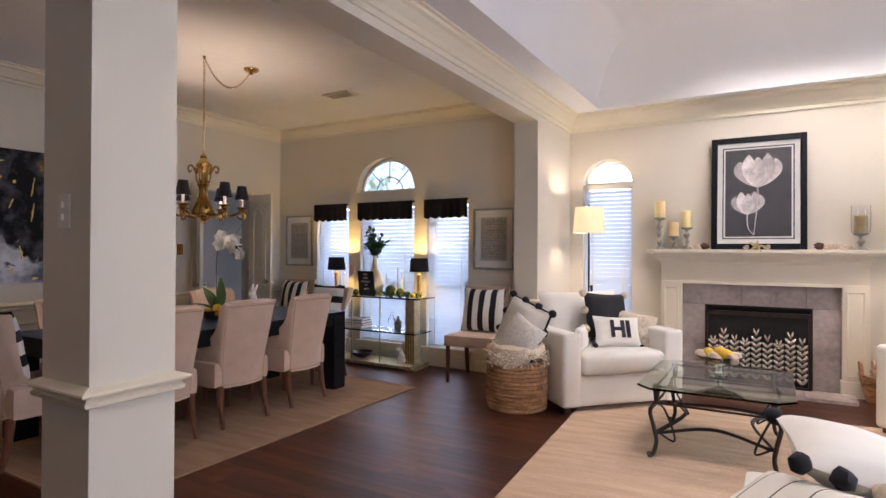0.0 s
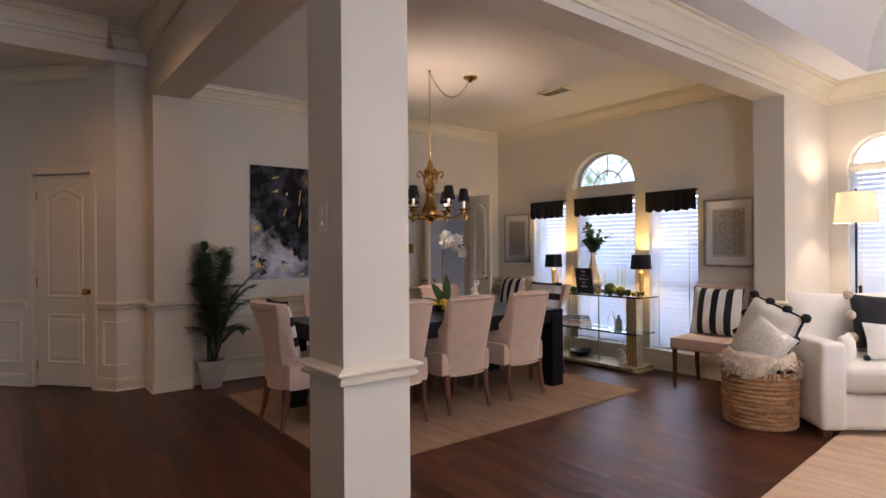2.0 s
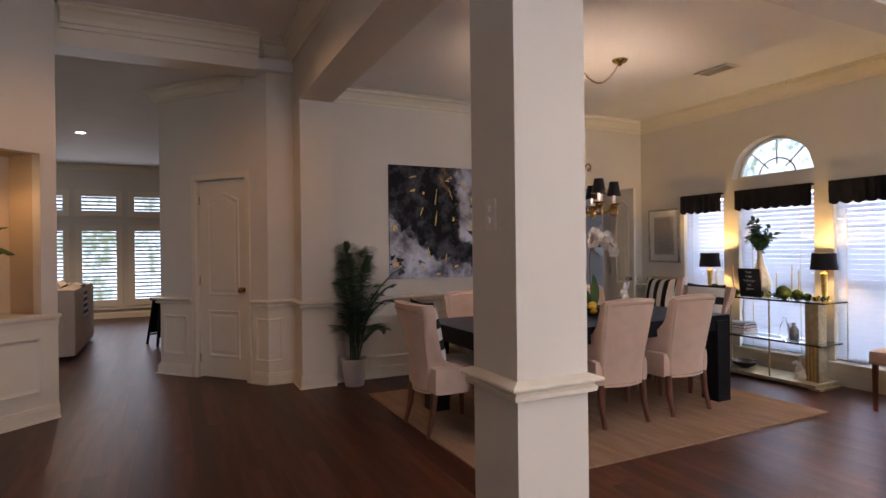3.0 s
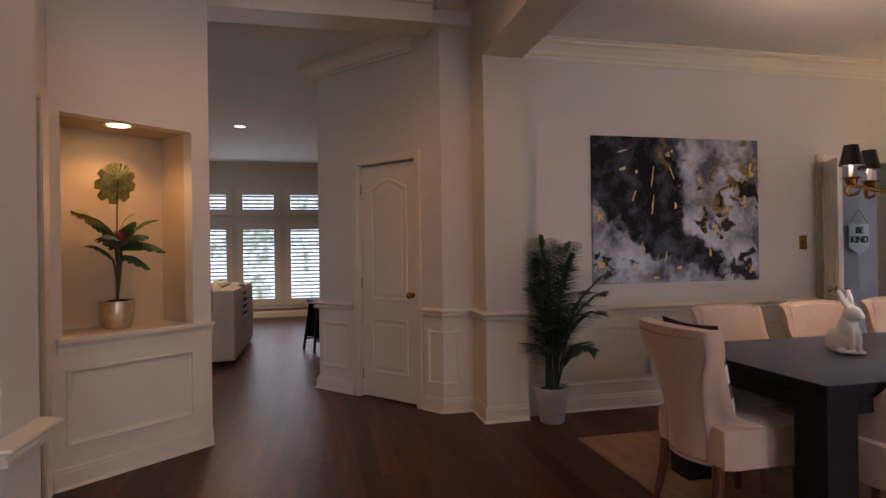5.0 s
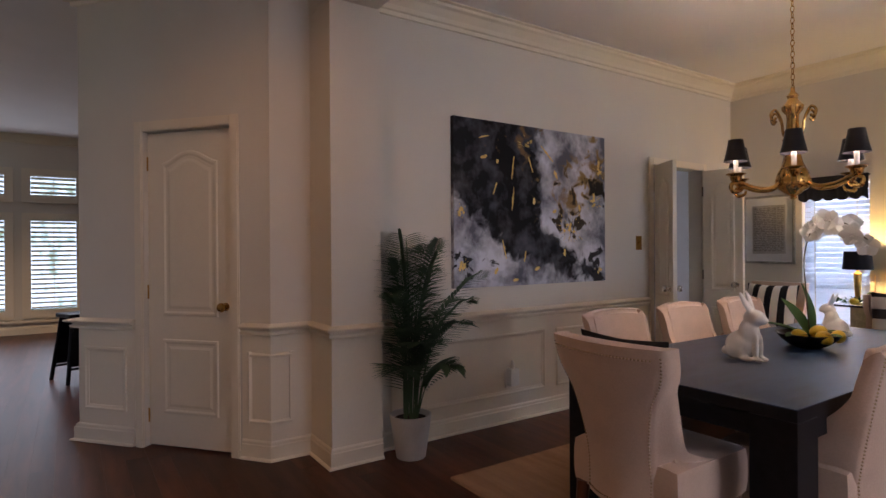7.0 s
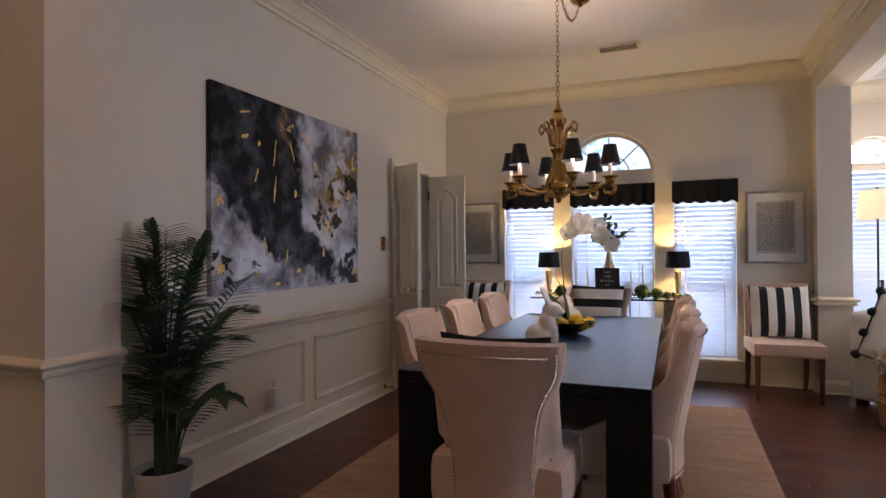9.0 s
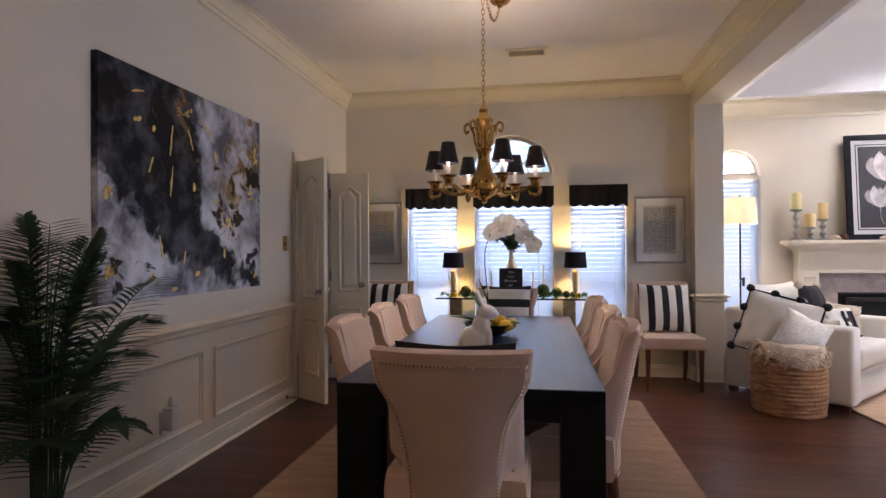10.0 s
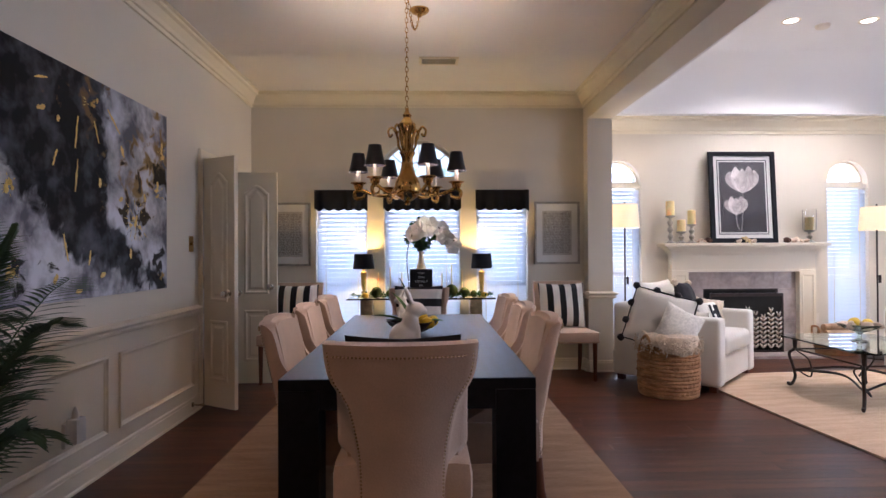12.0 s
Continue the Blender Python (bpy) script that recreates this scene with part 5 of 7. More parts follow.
def chandelier(x, y):
    top = empty("chandelier", x, y, 1.535, label="brass six-arm chandelier with black candle shades", category="chandelier")
    prof = [(0.006, -0.02), (0.018, -0.01), (0.012, 0.0), (0.035, 0.012), (0.072, 0.04), (0.084, 0.075), (0.074, 0.12), (0.048, 0.17), (0.034, 0.23), (0.034, 0.27), (0.050, 0.30), (0.030, 0.33), (0.028, 0.40),
            (0.030, 0.43), (0.050, 0.455), (0.052, 0.475), (0.030, 0.50), (0.022, 0.515), (0.028, 0.53), (0.012, 0.55), (0.006, 0.575)]
    part("stem", lathe(bmesh.new(), prof, 28, ripple=7, depth=0.0015), M_BRASS, top, smooth=True)
    for k in range(6):
        a = k * math.tau / 6 - 0.09
        m = Matrix.Rotation(a, 4, "Z")
        path = [m @ p for p in spline([(0.04, 0, 0.10), (0.11, 0, 0.045), (0.20, 0, 0.045), (0.285, 0, 0.075), (0.325, 0, 0.060), (0.315, 0, 0.025), (0.275, 0, 0.030), (0.262, 0, 0.05)], 7)]
        arm = part("arm", tube(bmesh.new(), path, [0.011] * (len(path) - 12) + [0.010 - 0.0004 * i for i in range(12)], 8), M_BRASS, top, smooth=True)
        scroll = [m @ p for p in spline([(0.022, 0, 0.30), (0.05, 0, 0.335), (0.06, 0, 0.40), (0.09, 0, 0.455), (0.115, 0, 0.435), (0.105, 0, 0.40), (0.088, 0, 0.415)], 6)]
        part("scroll", tube(bmesh.new(), scroll, 0.0075, 7), M_BRASS, top, smooth=True)
        c = m @ Vector((0.30, 0, 0.085))
        part("drip_pan", lathe(bmesh.new(), [(0.012, -0.012), (0.026, 0.0), (0.030, 0.022), (0.05, 0.032), (0.048, 0.036), (0.016, 0.034)], 18, Matrix.Translation(c)), M_BRASS, arm, smooth=True)
        part("candle_sleeve", lathe(bmesh.new(), [(0.012, 0.034), (0.012, 0.11), (0.008, 0.115)], 12, Matrix.Translation(c)), M_PORC, arm, "white candle sleeve", smooth=True)
        bm = lathe(bmesh.new(), [(0.060, 0.100), (0.050, 0.14), (0.041, 0.185), (0.036, 0.215)], 24, Matrix.Translation(c))
        bmesh.ops.delete(bm, geom=[f for f in bm.faces if len(f.verts) > 4], context="FACES_ONLY")
        bmesh.ops.solidify(bm, geom=bm.faces[:], thickness=0.002)
        part("shade", bm, M_SATIN, arm, "black satin tapered candle shade", smooth=True)
    z = 0.57
    k = 0
    hook = CEIL - 1.535 - 0.012
    while z < hook:
        bm = bmesh.new()
        pts = [(0.009 * math.cos(i * math.tau / 10), 0, 0.018 * math.sin(i * math.tau / 10)) for i in range(11)]
        tube(bm, pts, 0.0024, 5)
        ob = part("chain_link", bm, M_BRASS, top, m=pose(0, 0, z, 0, 0, 90 * (k % 2)))
        z += 0.030
        k += 1
    swag = [Vector((0.075 * u, 0.42 * u, hook - 0.20 * (1 - (2 * u - 1) ** 2) + 0.0)) for u in [i / 24 for i in range(25)]]
    for i, (a, b) in enumerate(zip(swag, swag[1:])):
        d = (b - a)
        bm = bmesh.new()
        tube(bm, [(0.008 * math.cos(j * math.tau / 8), 0, 0.016 * math.sin(j * math.tau / 8)) for j in range(9)], 0.0024, 5)
        part("chain_link", bm, M_BRASS, top, m=Matrix.Translation((a + b) / 2) @ d.to_track_quat("Z", "Y").to_matrix().to_4x4() @ Matrix.Rotation(radians(90 * (i % 2)), 4, "Z"))
    part("canopy", lathe(bmesh.new(), [(0.066, 0), (0.066, -0.008), (0.05, -0.024), (0.02, -0.034), (0.012, -0.05), (0.004, -0.054)], 24, Matrix.Translation((0.075, 0.42, CEIL - 1.5355))), M_BRASS, top, smooth=True)
    part("ceiling_hook", lathe(bmesh.new(), [(0.014, 0), (0.012, -0.012), (0.004, -0.02)], 12, Matrix.Translation((0, 0, CEIL - 1.5355))), M_BRASS, top, smooth=True)


chandelier(-3.762, 3.23)


def console():
    z = 0.785
    x0, x1, y0, y1 = -4.43, -2.98, 5.28, 5.63
    top = empty("console_table", (x0 + x1) / 2, (y0 + y1) / 2, 0.0, label="gilded console table with glass shelves", category="console table")
    w, d = (x1 - x0) / 2, (y1 - y0) / 2
    part("tabletop", boxed(-w, w, -d, d, z - 0.012, z, bevel=0.003), M_GREENGLASS, top)
    part("shelf", boxed(-w + 0.04, w - 0.04, -d + 0.01, d - 0.01, 0.395, 0.407), M_GREENGLASS, top)
    for name, q, zz in (("tabletop_edge", w, z - 0.006), ("shelf_edge", w - 0.04, 0.401)):
        part(name, boxed(-q, q, -d - 0.004, -d + (0.0 if q == w else 0.01), zz - 0.008, zz + 0.007, bevel=0.002), M_IRON, top, "dark metal edge")
    part("bottom_shelf", boxed(-w + 0.08, w - 0.08, -d - 0.01, d + 0.01, 0.02, 0.055, bevel=0.004), M_GILT, top)
    for sx in (-1, 1):
        a, b = sorted((sx * (w - 0.12), sx * (w - 0.24)))
        for lo, hi in ((0.055, 0.395), (0.407, z - 0.012)):
            part("post", boxed(a, b, -0.06, 0.06, lo, hi, bevel=0.004), M_GILT, top, "fluted gilt post")
        for k in range(3):
            xx = a + 0.03 + 0.03 * k
            part("flute", boxed(xx - 0.006, xx + 0.006, -0.066, -0.0605, 0.06, 0.39), M_GOLD, top)
        for yy in (-d + 0.03,):
            part("rod", tube(bmesh.new(), [(sx * 0.20, yy, 0.055), (sx * 0.20, yy, z - 0.012)], 0.008, 8), M_GILT, top)
    for a, b in ((-w + 0.06, -w + 0.16), (w - 0.16, w - 0.06)):
        part("foot", boxed(a, b, -d + 0.02, d - 0.02, 0.0, 0.02), M_GILT, top)


console()


def table_lamp(x, y, z):
    top = empty("table_lamp", x, y, z, label="gold table lamp with a black drum shade", category="lamp", group="console lamps")
    part("base", lathe(bmesh.new(), [(0.05, 0), (0.05, 0.008), (0.018, 0.02), (0.022, 0.08), (0.028, 0.22), (0.030, 0.25), (0.010, 0.265), (0.008, 0.31)], 24), M_GOLD, top, smooth=True)
    bm = lathe(bmesh.new(), [(0.108, 0.285), (0.095, 0.435)], 36)
    bmesh.ops.delete(bm, geom=[f for f in bm.faces if len(f.verts) > 4], context="FACES_ONLY")
    bmesh.ops.solidify(bm, geom=bm.faces[:], thickness=0.003)
    shade = part("shade", bm, M_BLACK, top, "black shade with gold lining", smooth=True)
    bm = lathe(bmesh.new(), [(0.1045, 0.2865), (0.0915, 0.4335)], 36)
    bmesh.ops.delete(bm, geom=[f for f in bm.faces if len(f.verts) > 4], context="FACES_ONLY")
    part("lining", bm, M_GOLD, shade, "gold shade lining", smooth=True)
    part("bulb", ball(bmesh.new(), 0.02, (0, 0, 0.34), (1, 1, 1.3)), glow("lamp_bulb", (1.0, 0.62, 0.25), 30), top, smooth=True)


table_lamp(-4.285, 5.48, 0.785)
table_lamp(-3.095, 5.48, 0.785)

# vase with branches
vase = empty("vase", -3.706, 5.48, 0.785, label="gold bottle vase with leafy green branches", category="vase")
part("body", lathe(bmesh.new(), [(0.05, 0), (0.085, 0.03), (0.105, 0.10), (0.10, 0.16), (0.07, 0.25), (0.035, 0.34), (0.022, 0.42), (0.026, 0.46), (0.02, 0.455)], 32), M_CHAMPAGNE, vase, smooth=True)
random.seed(4)


def leaf_blade(bm, base_p, tip, width, up=Vector((0, 0, 1)), cup=0.2, n=5):
    """One pointed leaf from base to tip."""
    base_p, tip = Vector(base_p), Vector(tip)
    d = tip - base_p
    side = d.cross(up)
    side = side.normalized() if side.length > 1e-5 else Vector((1, 0, 0))
    nrm = side.cross(d).normalized()
    rows = []
    for i in range(n + 1):
        t = i / n
        w = width * math.sin(math.pi * min(1, t * 0.93 + 0.05)) ** 0.8
        c = base_p + d * t + nrm * (-cup * d.length * t * t * 0.5)
        rows.append((bm.verts.new(c - side * w / 2 + nrm * w * 0.12), bm.verts.new(c), bm.verts.new(c + side * w / 2 + nrm * w * 0.12)))
    for a, b in zip(rows, rows[1:]):
        bm.faces.new((a[0], a[1], b[1], b[0]))
        bm.faces.new((a[1], a[2], b[2], b[1]))


for k in range(15):
    a, r, h = random.uniform(0, math.tau), random.uniform(0.06, 0.24), random.uniform(0.06, 0.30)
    path = spline([(0, 0, 0.40), (r * 0.25 * math.cos(a), r * 0.25 * math.sin(a), 0.46 + h * 0.35), (r * math.cos(a), r * 0.7 * math.sin(a), 0.46 + h)], 6)
    stem = part("branch", tube(bmesh.new(), path, 0.0022, 5), M_BARK, vase)
    bm = bmesh.new()
    for p in path[4:]:
        for j in range(3):
            d = Vector((random.uniform(-1, 1), random.uniform(-1, 1), random.uniform(-0.3, 0.8))).normalized() * random.uniform(0.04, 0.07)
            leaf_blade(bm, p, p + d, 0.040)
    tagged(part("foliage", bm, M_LEAF2, stem), kind="stuff")

# letter board
board = empty("letter_board", -3.706, 5.335, 0.787, label="small black felt letter board", category="letter board")
part("felt", box(bmesh.new(), -0.11, 0.11, 0.0, 0.014, 0.0, 0.285, bevel=0.003, m=pose(0, 0, 0, 8)), M_BLACKPLASTIC, board)
for k, text in enumerate(("YOU", "CAN", "TOTALLY", "SIT", "WITH")):
    cu = bpy.data.curves.new("letters", "FONT")
    cu.body, cu.size, cu.align_x, cu.extrude = text, 0.030, "CENTER", 0.0008
    cu.materials.append(M_INK)
    ob = new("lettering", cu)
    ob.parent = board
    ob.matrix_basis = pose(0, 0, 0, 8) @ pose(0, -0.002, 0.238 - 0.042 * k, 90)

# candlesticks and garland on the console
for x, y, h in ((-4.13, 5.38, 0.24), (-4.02, 5.50, 0.30), (-3.90, 5.44, 0.25), (-3.50, 5.42, 0.25), (-3.40, 5.50, 0.32), (-3.30, 5.44, 0.27)):
    top = empty("candlestick", x, y, 0.785, label="slim taper candle in a small holder", category="candle", group="taper candles on the console")
    part("holder", lathe(bmesh.new(), [(0.022, 0), (0.022, 0.006), (0.007, 0.012), (0.007, 0.05), (0.012, 0.055), (0.011, 0.065)], 14), M_PEWTER, top, smooth=True)
    part("taper", lathe(bmesh.new(), [(0.008, 0.06), (0.006, h), (0.001, h + 0.008)], 10), M_CANDLE, top, smooth=True)
random.seed(11)
garland = empty("garland", -3.706, 5.35, 0.786, label="greenery garland with moss balls along the console", category="garland")
bm = bmesh.new()
for k in range(420):
    x = random.uniform(-0.70, 0.70)
    if abs(x) < 0.13:
        continue
    p = Vector((x, random.uniform(-0.05, 0.06), random.uniform(0.004, 0.035)))
    d = Vector((random.uniform(-1, 1), random.uniform(-0.8, 0.8), random.uniform(0.0, 0.9))).normalized() * random.uniform(0.03, 0.06)
    leaf_blade(bm, p, p + d, 0.02, n=3)
tagged(part("foliage", bm, M_LEAF2, garland), kind="stuff")
for x, r in ((-0.44, 0.055), (-0.30, 0.045), (0.30, 0.065), (0.43, 0.05), (-0.20, 0.035), (0.52, 0.035)):
    part("moss_ball", ball(bmesh.new(), r, (x, 0.03, r), sub=3, rough=0.12, freq=40), M_MOSS, garland, smooth=True)
for x in (-0.55, 0.18, 0.62):
    part("lemon", ball(bmesh.new(), 0.028, (x, -0.02, 0.03), (1.3, 1, 1)), M_LEMON, garland, smooth=True)

# things on the console shelves
M_BOOKS = [mat("book_cover", c, 0.6, vary=0.15) for c in ((0.55, 0.52, 0.48), (0.5, 0.14, 0.06), (0.05, 0.06, 0.09), (0.3, 0.3, 0.32))]
for k, (w, h) in enumerate(((0.30, 0.03), (0.28, 0.025), (0.26, 0.03), (0.24, 0.022))):
    z = 0.407 + sum((0.03, 0.025, 0.03, 0.022)[:k])
    top = empty("book", -3.93, 5.45, z + 0.0005, (-4, 6, 2, 9)[k], label="hardback book in a stack on the shelf", category="book", group="books on the console shelf")
    part("cover", boxed(-w / 2, w / 2, -0.10, 0.10, 0, h - 0.001, bevel=0.002), M_BOOKS[k], top)
    part("pages", boxed(-w / 2 + 0.006, w / 2 + 0.002, -0.103, 0.095, 0.004, h - 0.005), M_MAT, top, "cream page block")
for x, h, m in ((-3.45, 0.20, M_GLASS), (-3.36, 0.16, M_PEWTER)):
    thing("shelf_bottle", lathe(bmesh.new(), [(0.035, 0), (0.04, 0.02), (0.04, h * 0.6), (0.015, h * 0.8), (0.015, h)], 20, Matrix.Translation((x, 5.46, 0.4075))), m, "small bottle on the glass shelf", "bottle", smooth=True)
thing("shelf_bowl", lathe(bmesh.new(), [(0.04, 0), (0.10, 0.03), (0.13, 0.07), (0.122, 0.07), (0.09, 0.035), (0.03, 0.012)], 28, Matrix.Translation((-3.86, 5.44, 0.0555))), M_IRON, "dark shallow bowl on the bottom shelf", "bowl", smooth=True)


def rabbit(x, y, z, h, rz, label):
    """A seated porcelain rabbit looking along +x, one smooth mesh."""
    s = h / 0.30
    bm = bmesh.new()
    for r, c, k in ((0.058, (-0.02, 0, 0.060), (1.12, 0.9, 1.05)), (0.048, (0.012, 0, 0.115), (0.85, 0.82, 1.25)), (0.038, (0.035, 0, 0.178), (1.18, 0.85, 0.92)), (0.022, (0.066, 0, 0.170), (1.1, 0.9, 0.85)),
                    (0.034, (-0.028, 0.036, 0.042), (1.25, 0.6, 1.1)), (0.034, (-0.028, -0.036, 0.042), (1.25, 0.6, 1.1)), (0.017, (0.02, 0.04, 0.012), (1.9, 0.8, 0.7)), (0.017, (0.02, -0.04, 0.012), (1.9, 0.8, 0.7)),
                    (0.014, (0.048, 0.018, 0.06), (0.9, 0.9, 4.0)), (0.014, (0.048, -0.018, 0.06), (0.9, 0.9, 4.0)), (0.014, (0.060, 0.02, 0.010), (1.6, 0.9, 0.7)), (0.014, (0.060, -0.02, 0.010), (1.6, 0.9, 0.7)), (0.02, (-0.085, 0, 0.03), (1, 1, 1))):
        ball(bm, r, c, k, sub=3)
    for sy in (1, -1):
        m = Matrix.Translation((0.008, sy * 0.018, 0.235)) @ Matrix.Rotation(radians(-24), 4, "Y") @ Matrix.Rotation(radians(-10 * sy), 4, "X") @ Matrix.Diagonal((0.35, 0.62, 2.0, 1))
        bmesh.ops.create_icosphere(bm, subdivisions=3, radius=0.028, matrix=m)
    bmesh.ops.scale(bm, vec=(s, s, s), verts=bm.verts)
    ob = thing("rabbit_figurine", bm, M_PORC, label, "figurine", smooth=True, m=pose(x, y, z, 0, 0, rz))
    rm = ob.modifiers.new("remesh", "REMESH")
    rm.mode, rm.voxel_size, rm.use_smooth_shade = "VOXEL", 0.0055 * s, True
    sm = ob.modifiers.new("smooth", "SMOOTH")
    sm.iterations, sm.factor = 6, 0.5


rabbit(-3.745, 2.72, 0.7275, 0.345, 0, "white glazed porcelain rabbit sitting on the table")
rabbit(-3.80, 3.80, 0.7275, 0.28, 175, "second white porcelain rabbit beyond the bowl")
rabbit(-3.27, 5.41, 0.0555, 0.24, 200, "white porcelain rabbit on the lower console shelf")

# bowl of lemons with an orchid
bowl = empty("fruit_bowl", -3.74, 3.33, 0.7275, label="dark metal leaf bowl holding lemons", category="bowl")
part("dish", lathe(bmesh.new(), [(0.05, 0), (0.09, 0.015), (0.135, 0.05), (0.155, 0.075), (0.148, 0.075), (0.09, 0.025), (0.02, 0.012)], 28, ripple=6, depth=0.008), M_IRON, bowl, smooth=True)
for k, (x, y, z) in enumerate(((0.06, -0.05, 0.07), (-0.05, -0.07, 0.07), (0.09, 0.04, 0.072), (0.02, -0.02, 0.095))):
    thing("lemon", ball(bmesh.new(), 0.034, s=(1.28, 1, 1), sub=3, rough=0.04), M_LEMON, "ripe yellow lemon in the bowl", "lemon", group="lemons in the bowl", smooth=True, m=pose(-3.70 + x, 3.33 + y, 0.7225 + z, 10 * k, 20, 60 * k))
orchid = empty("orchid", -3.74, 3.36, 0.748, label="white orchid with broad dark leaves in the bowl", category="orchid")
for k, (a, length, lift) in enumerate(((200, 0.22, 0.10), (330, 0.20, 0.06), (95, 0.26, 0.27), (215, 0.24, 0.20), (150, 0.18, 0.04), (60, 0.20, 0.05), (265, 0.20, 0.05))):
    bm = bmesh.new()
    tip = Vector((math.cos(radians(a)) * length * (0.35 if lift > 0.15 else 1), math.sin(radians(a)) * length * (0.35 if lift > 0.15 else 1), 0.05 + lift))
    leaf_blade(bm, (0, 0, 0.02), tip, 0.098, up=Vector((0.01, 0.02, 1)) if lift < 0.15 else Vector((1, 0, 0)), cup=0.5, n=10)
    part("leaf", bm, M_LEAF2, orchid, smooth=True)
stalk = spline([(0, 0, 0.02), (-0.02, 0.0, 0.28), (-0.03, 0.01, 0.48), (0.03, 0.0, 0.63), (0.15, -0.01, 0.645), (0.27, -0.01, 0.55)], 10)
part("stalk", tube(bmesh.new(), stalk, 0.0035, 6), M_BARK, orchid, smooth=True)
random.seed(21)
for k in range(12):
    p = stalk[28 + int(k * 1.95)] + Vector((random.uniform(-0.02, 0.02), random.uniform(-0.04, 0.04), random.uniform(-0.05, 0.01)))
    turn = Euler((random.uniform(-0.5, 0.5), random.uniform(-0.4, 0.4), random.uniform(-0.9, 0.9))).to_matrix()
    bm = bmesh.new()
    for j in range(5):
        a = j * math.tau / 5 + math.pi / 2
        d = turn @ Vector((math.cos(a), -0.25, math.sin(a))) * 0.058
        leaf_blade(bm, p, p + d, 0.062, up=turn @ Vector((0, 1, 0)), cup=0.15, n=5)
    ball(bm, 0.007, p + turn @ Vector((0, -0.012, -0.004)))
    part("blossom", bm, M_PETAL, orchid, "white five-petal blossom" if k == 0 else "", smooth=True)

# air freshener on the wainscot
top = empty("air_freshener", WX + 0.02, 2.70, 0.275, label="white plug-in air freshener on the wall", category="air freshener")
part("body", boxed(0.0, 0.06, -0.04, 0.04, 0.0, 0.125, bevel=0.014), M_PORC, top, smooth=True)
part("nozzle", lathe(bmesh.new(), [(0.018, 0.124), (0.016, 0.15), (0.006, 0.18)], 14, Matrix.Translation((0.028, 0, 0))), M_PLASTIC, top, smooth=True)
part("outlet_plate", boxed(-0.019, 0.0, -0.038, 0.038, -0.02, 0.10), M_PLASTIC, top)


def palm(x, y):
    top = empty("potted_palm", x, y, 0.0, label="green artificial palm in a white pot", category="potted plant")
    part("pot", lathe(bmesh.new(), [(0.085, 0), (0.09, 0.005), (0.125, 0.24), (0.127, 0.262), (0.118, 0.262), (0.112, 0.225), (0.01, 0.22)], 32), M_POT, top, smooth=True)
    part("soil", lathe(bmesh.new(), [(0.111, 0.222), (0.10, 0.235), (0.01, 0.24)], 24), M_SOIL, top)
    random.seed(8)
    fronds = []
    for k in range(8):
        fronds.append((k * 45 + 10, random.uniform(0.14, 0.26), random.uniform(1.08, 1.27), 0.05))
    for k in range(12):
        fronds.append((k * 30 + random.uniform(-9, 9), random.uniform(0.20, 0.30), random.uniform(0.55, 1.08), -0.08))
    for k in range(5):
        fronds.append((k * 72 + 34, random.uniform(0.10, 0.20), random.uniform(1.24, 1.36), 0.04))
    fronds += [(40, 0.10, 0.70, 0), (160, 0.10, 0.75, 0), (280, 0.12, 0.66, 0), (340, 0.16, 0.8, 0), (72, 0.46, 1.16, -0.10), (62, 0.38, 1.02, -0.14), (78, 0.36, 0.86, -0.12), (20, 0.30, 1.02, -0.1)]
    for a, out, h, tip in fronds:
        a = radians(a)
        back = max(0, -math.cos(a))
        ca, sa = math.cos(a) * (1 - 0.72 * back), math.sin(a)
        if sa < -0.3 and math.cos(a) < 0.6:
            sa *= 0.5
        start = Vector((0.04 * math.cos(a), 0.04 * math.sin(a), 0.235))
        mid = Vector((out * 0.34 * ca, out * 0.34 * sa, 0.24 + (h - 0.24) * 0.58))
        end = Vector((out * ca, out * sa, h + tip * 0.4))
        path = spline([start, mid, mid.lerp(end, 0.6) + Vector((0, 0, 0.05)), end], 10)
        frond = part("frond", tube(bmesh.new(), path, [0.0042 - 0.003 * i / len(path) for i in range(len(path))], 6), M_LEAF, top)
        bm = bmesh.new()
        n = len(path)
        for i in range(int(n * 0.27), n):
            t = (i - n * 0.27) / (n * 0.73)
            d = (path[min(i + 1, n - 1)] - path[i - 1]).normalized()
            side = d.cross(Vector((0, 0, 1)))
            side = side.normalized() if side.length > 0.05 else Vector((-sa, ca, 0)).normalized()
            length = 0.20 * (math.sin(math.pi * (0.2 + 0.72 * t)) ** 0.7) * random.uniform(0.85, 1.1)
            for s in (1, -1):
                for half in (0,):
                    p = path[i] if half == 0 else (path[i] + path[i - 1]) / 2
                    way = (side * s * 1.0 + d * 0.5 + Vector((0, 0, -0.12))).normalized() * length
                    tipp = p + way
                    if tipp.x + x < WX + 0.005:
                        continue
                    if tipp.x + x < WX + 0.03:
                        way.x += (WX + 0.03) - (tipp.x + x)
                    if tipp.y + y < 1.64 and tipp.x + x < -5.38:
                        way.y += 1.64 - (tipp.y + y)
                    leaf_blade(bm, p, p + way, 0.021, cup=0.2, n=3)
        tagged(part("foliage", bm, M_LEAF, frond), kind="stuff")
    return top


palm(-5.285, 1.765)

# ---- lounge ----
rug("lounge_rug", -0.99, 2.30, 1.25, 5.40, 4, M_JUTE2, "large pale jute rug in the lounge", 0.016)


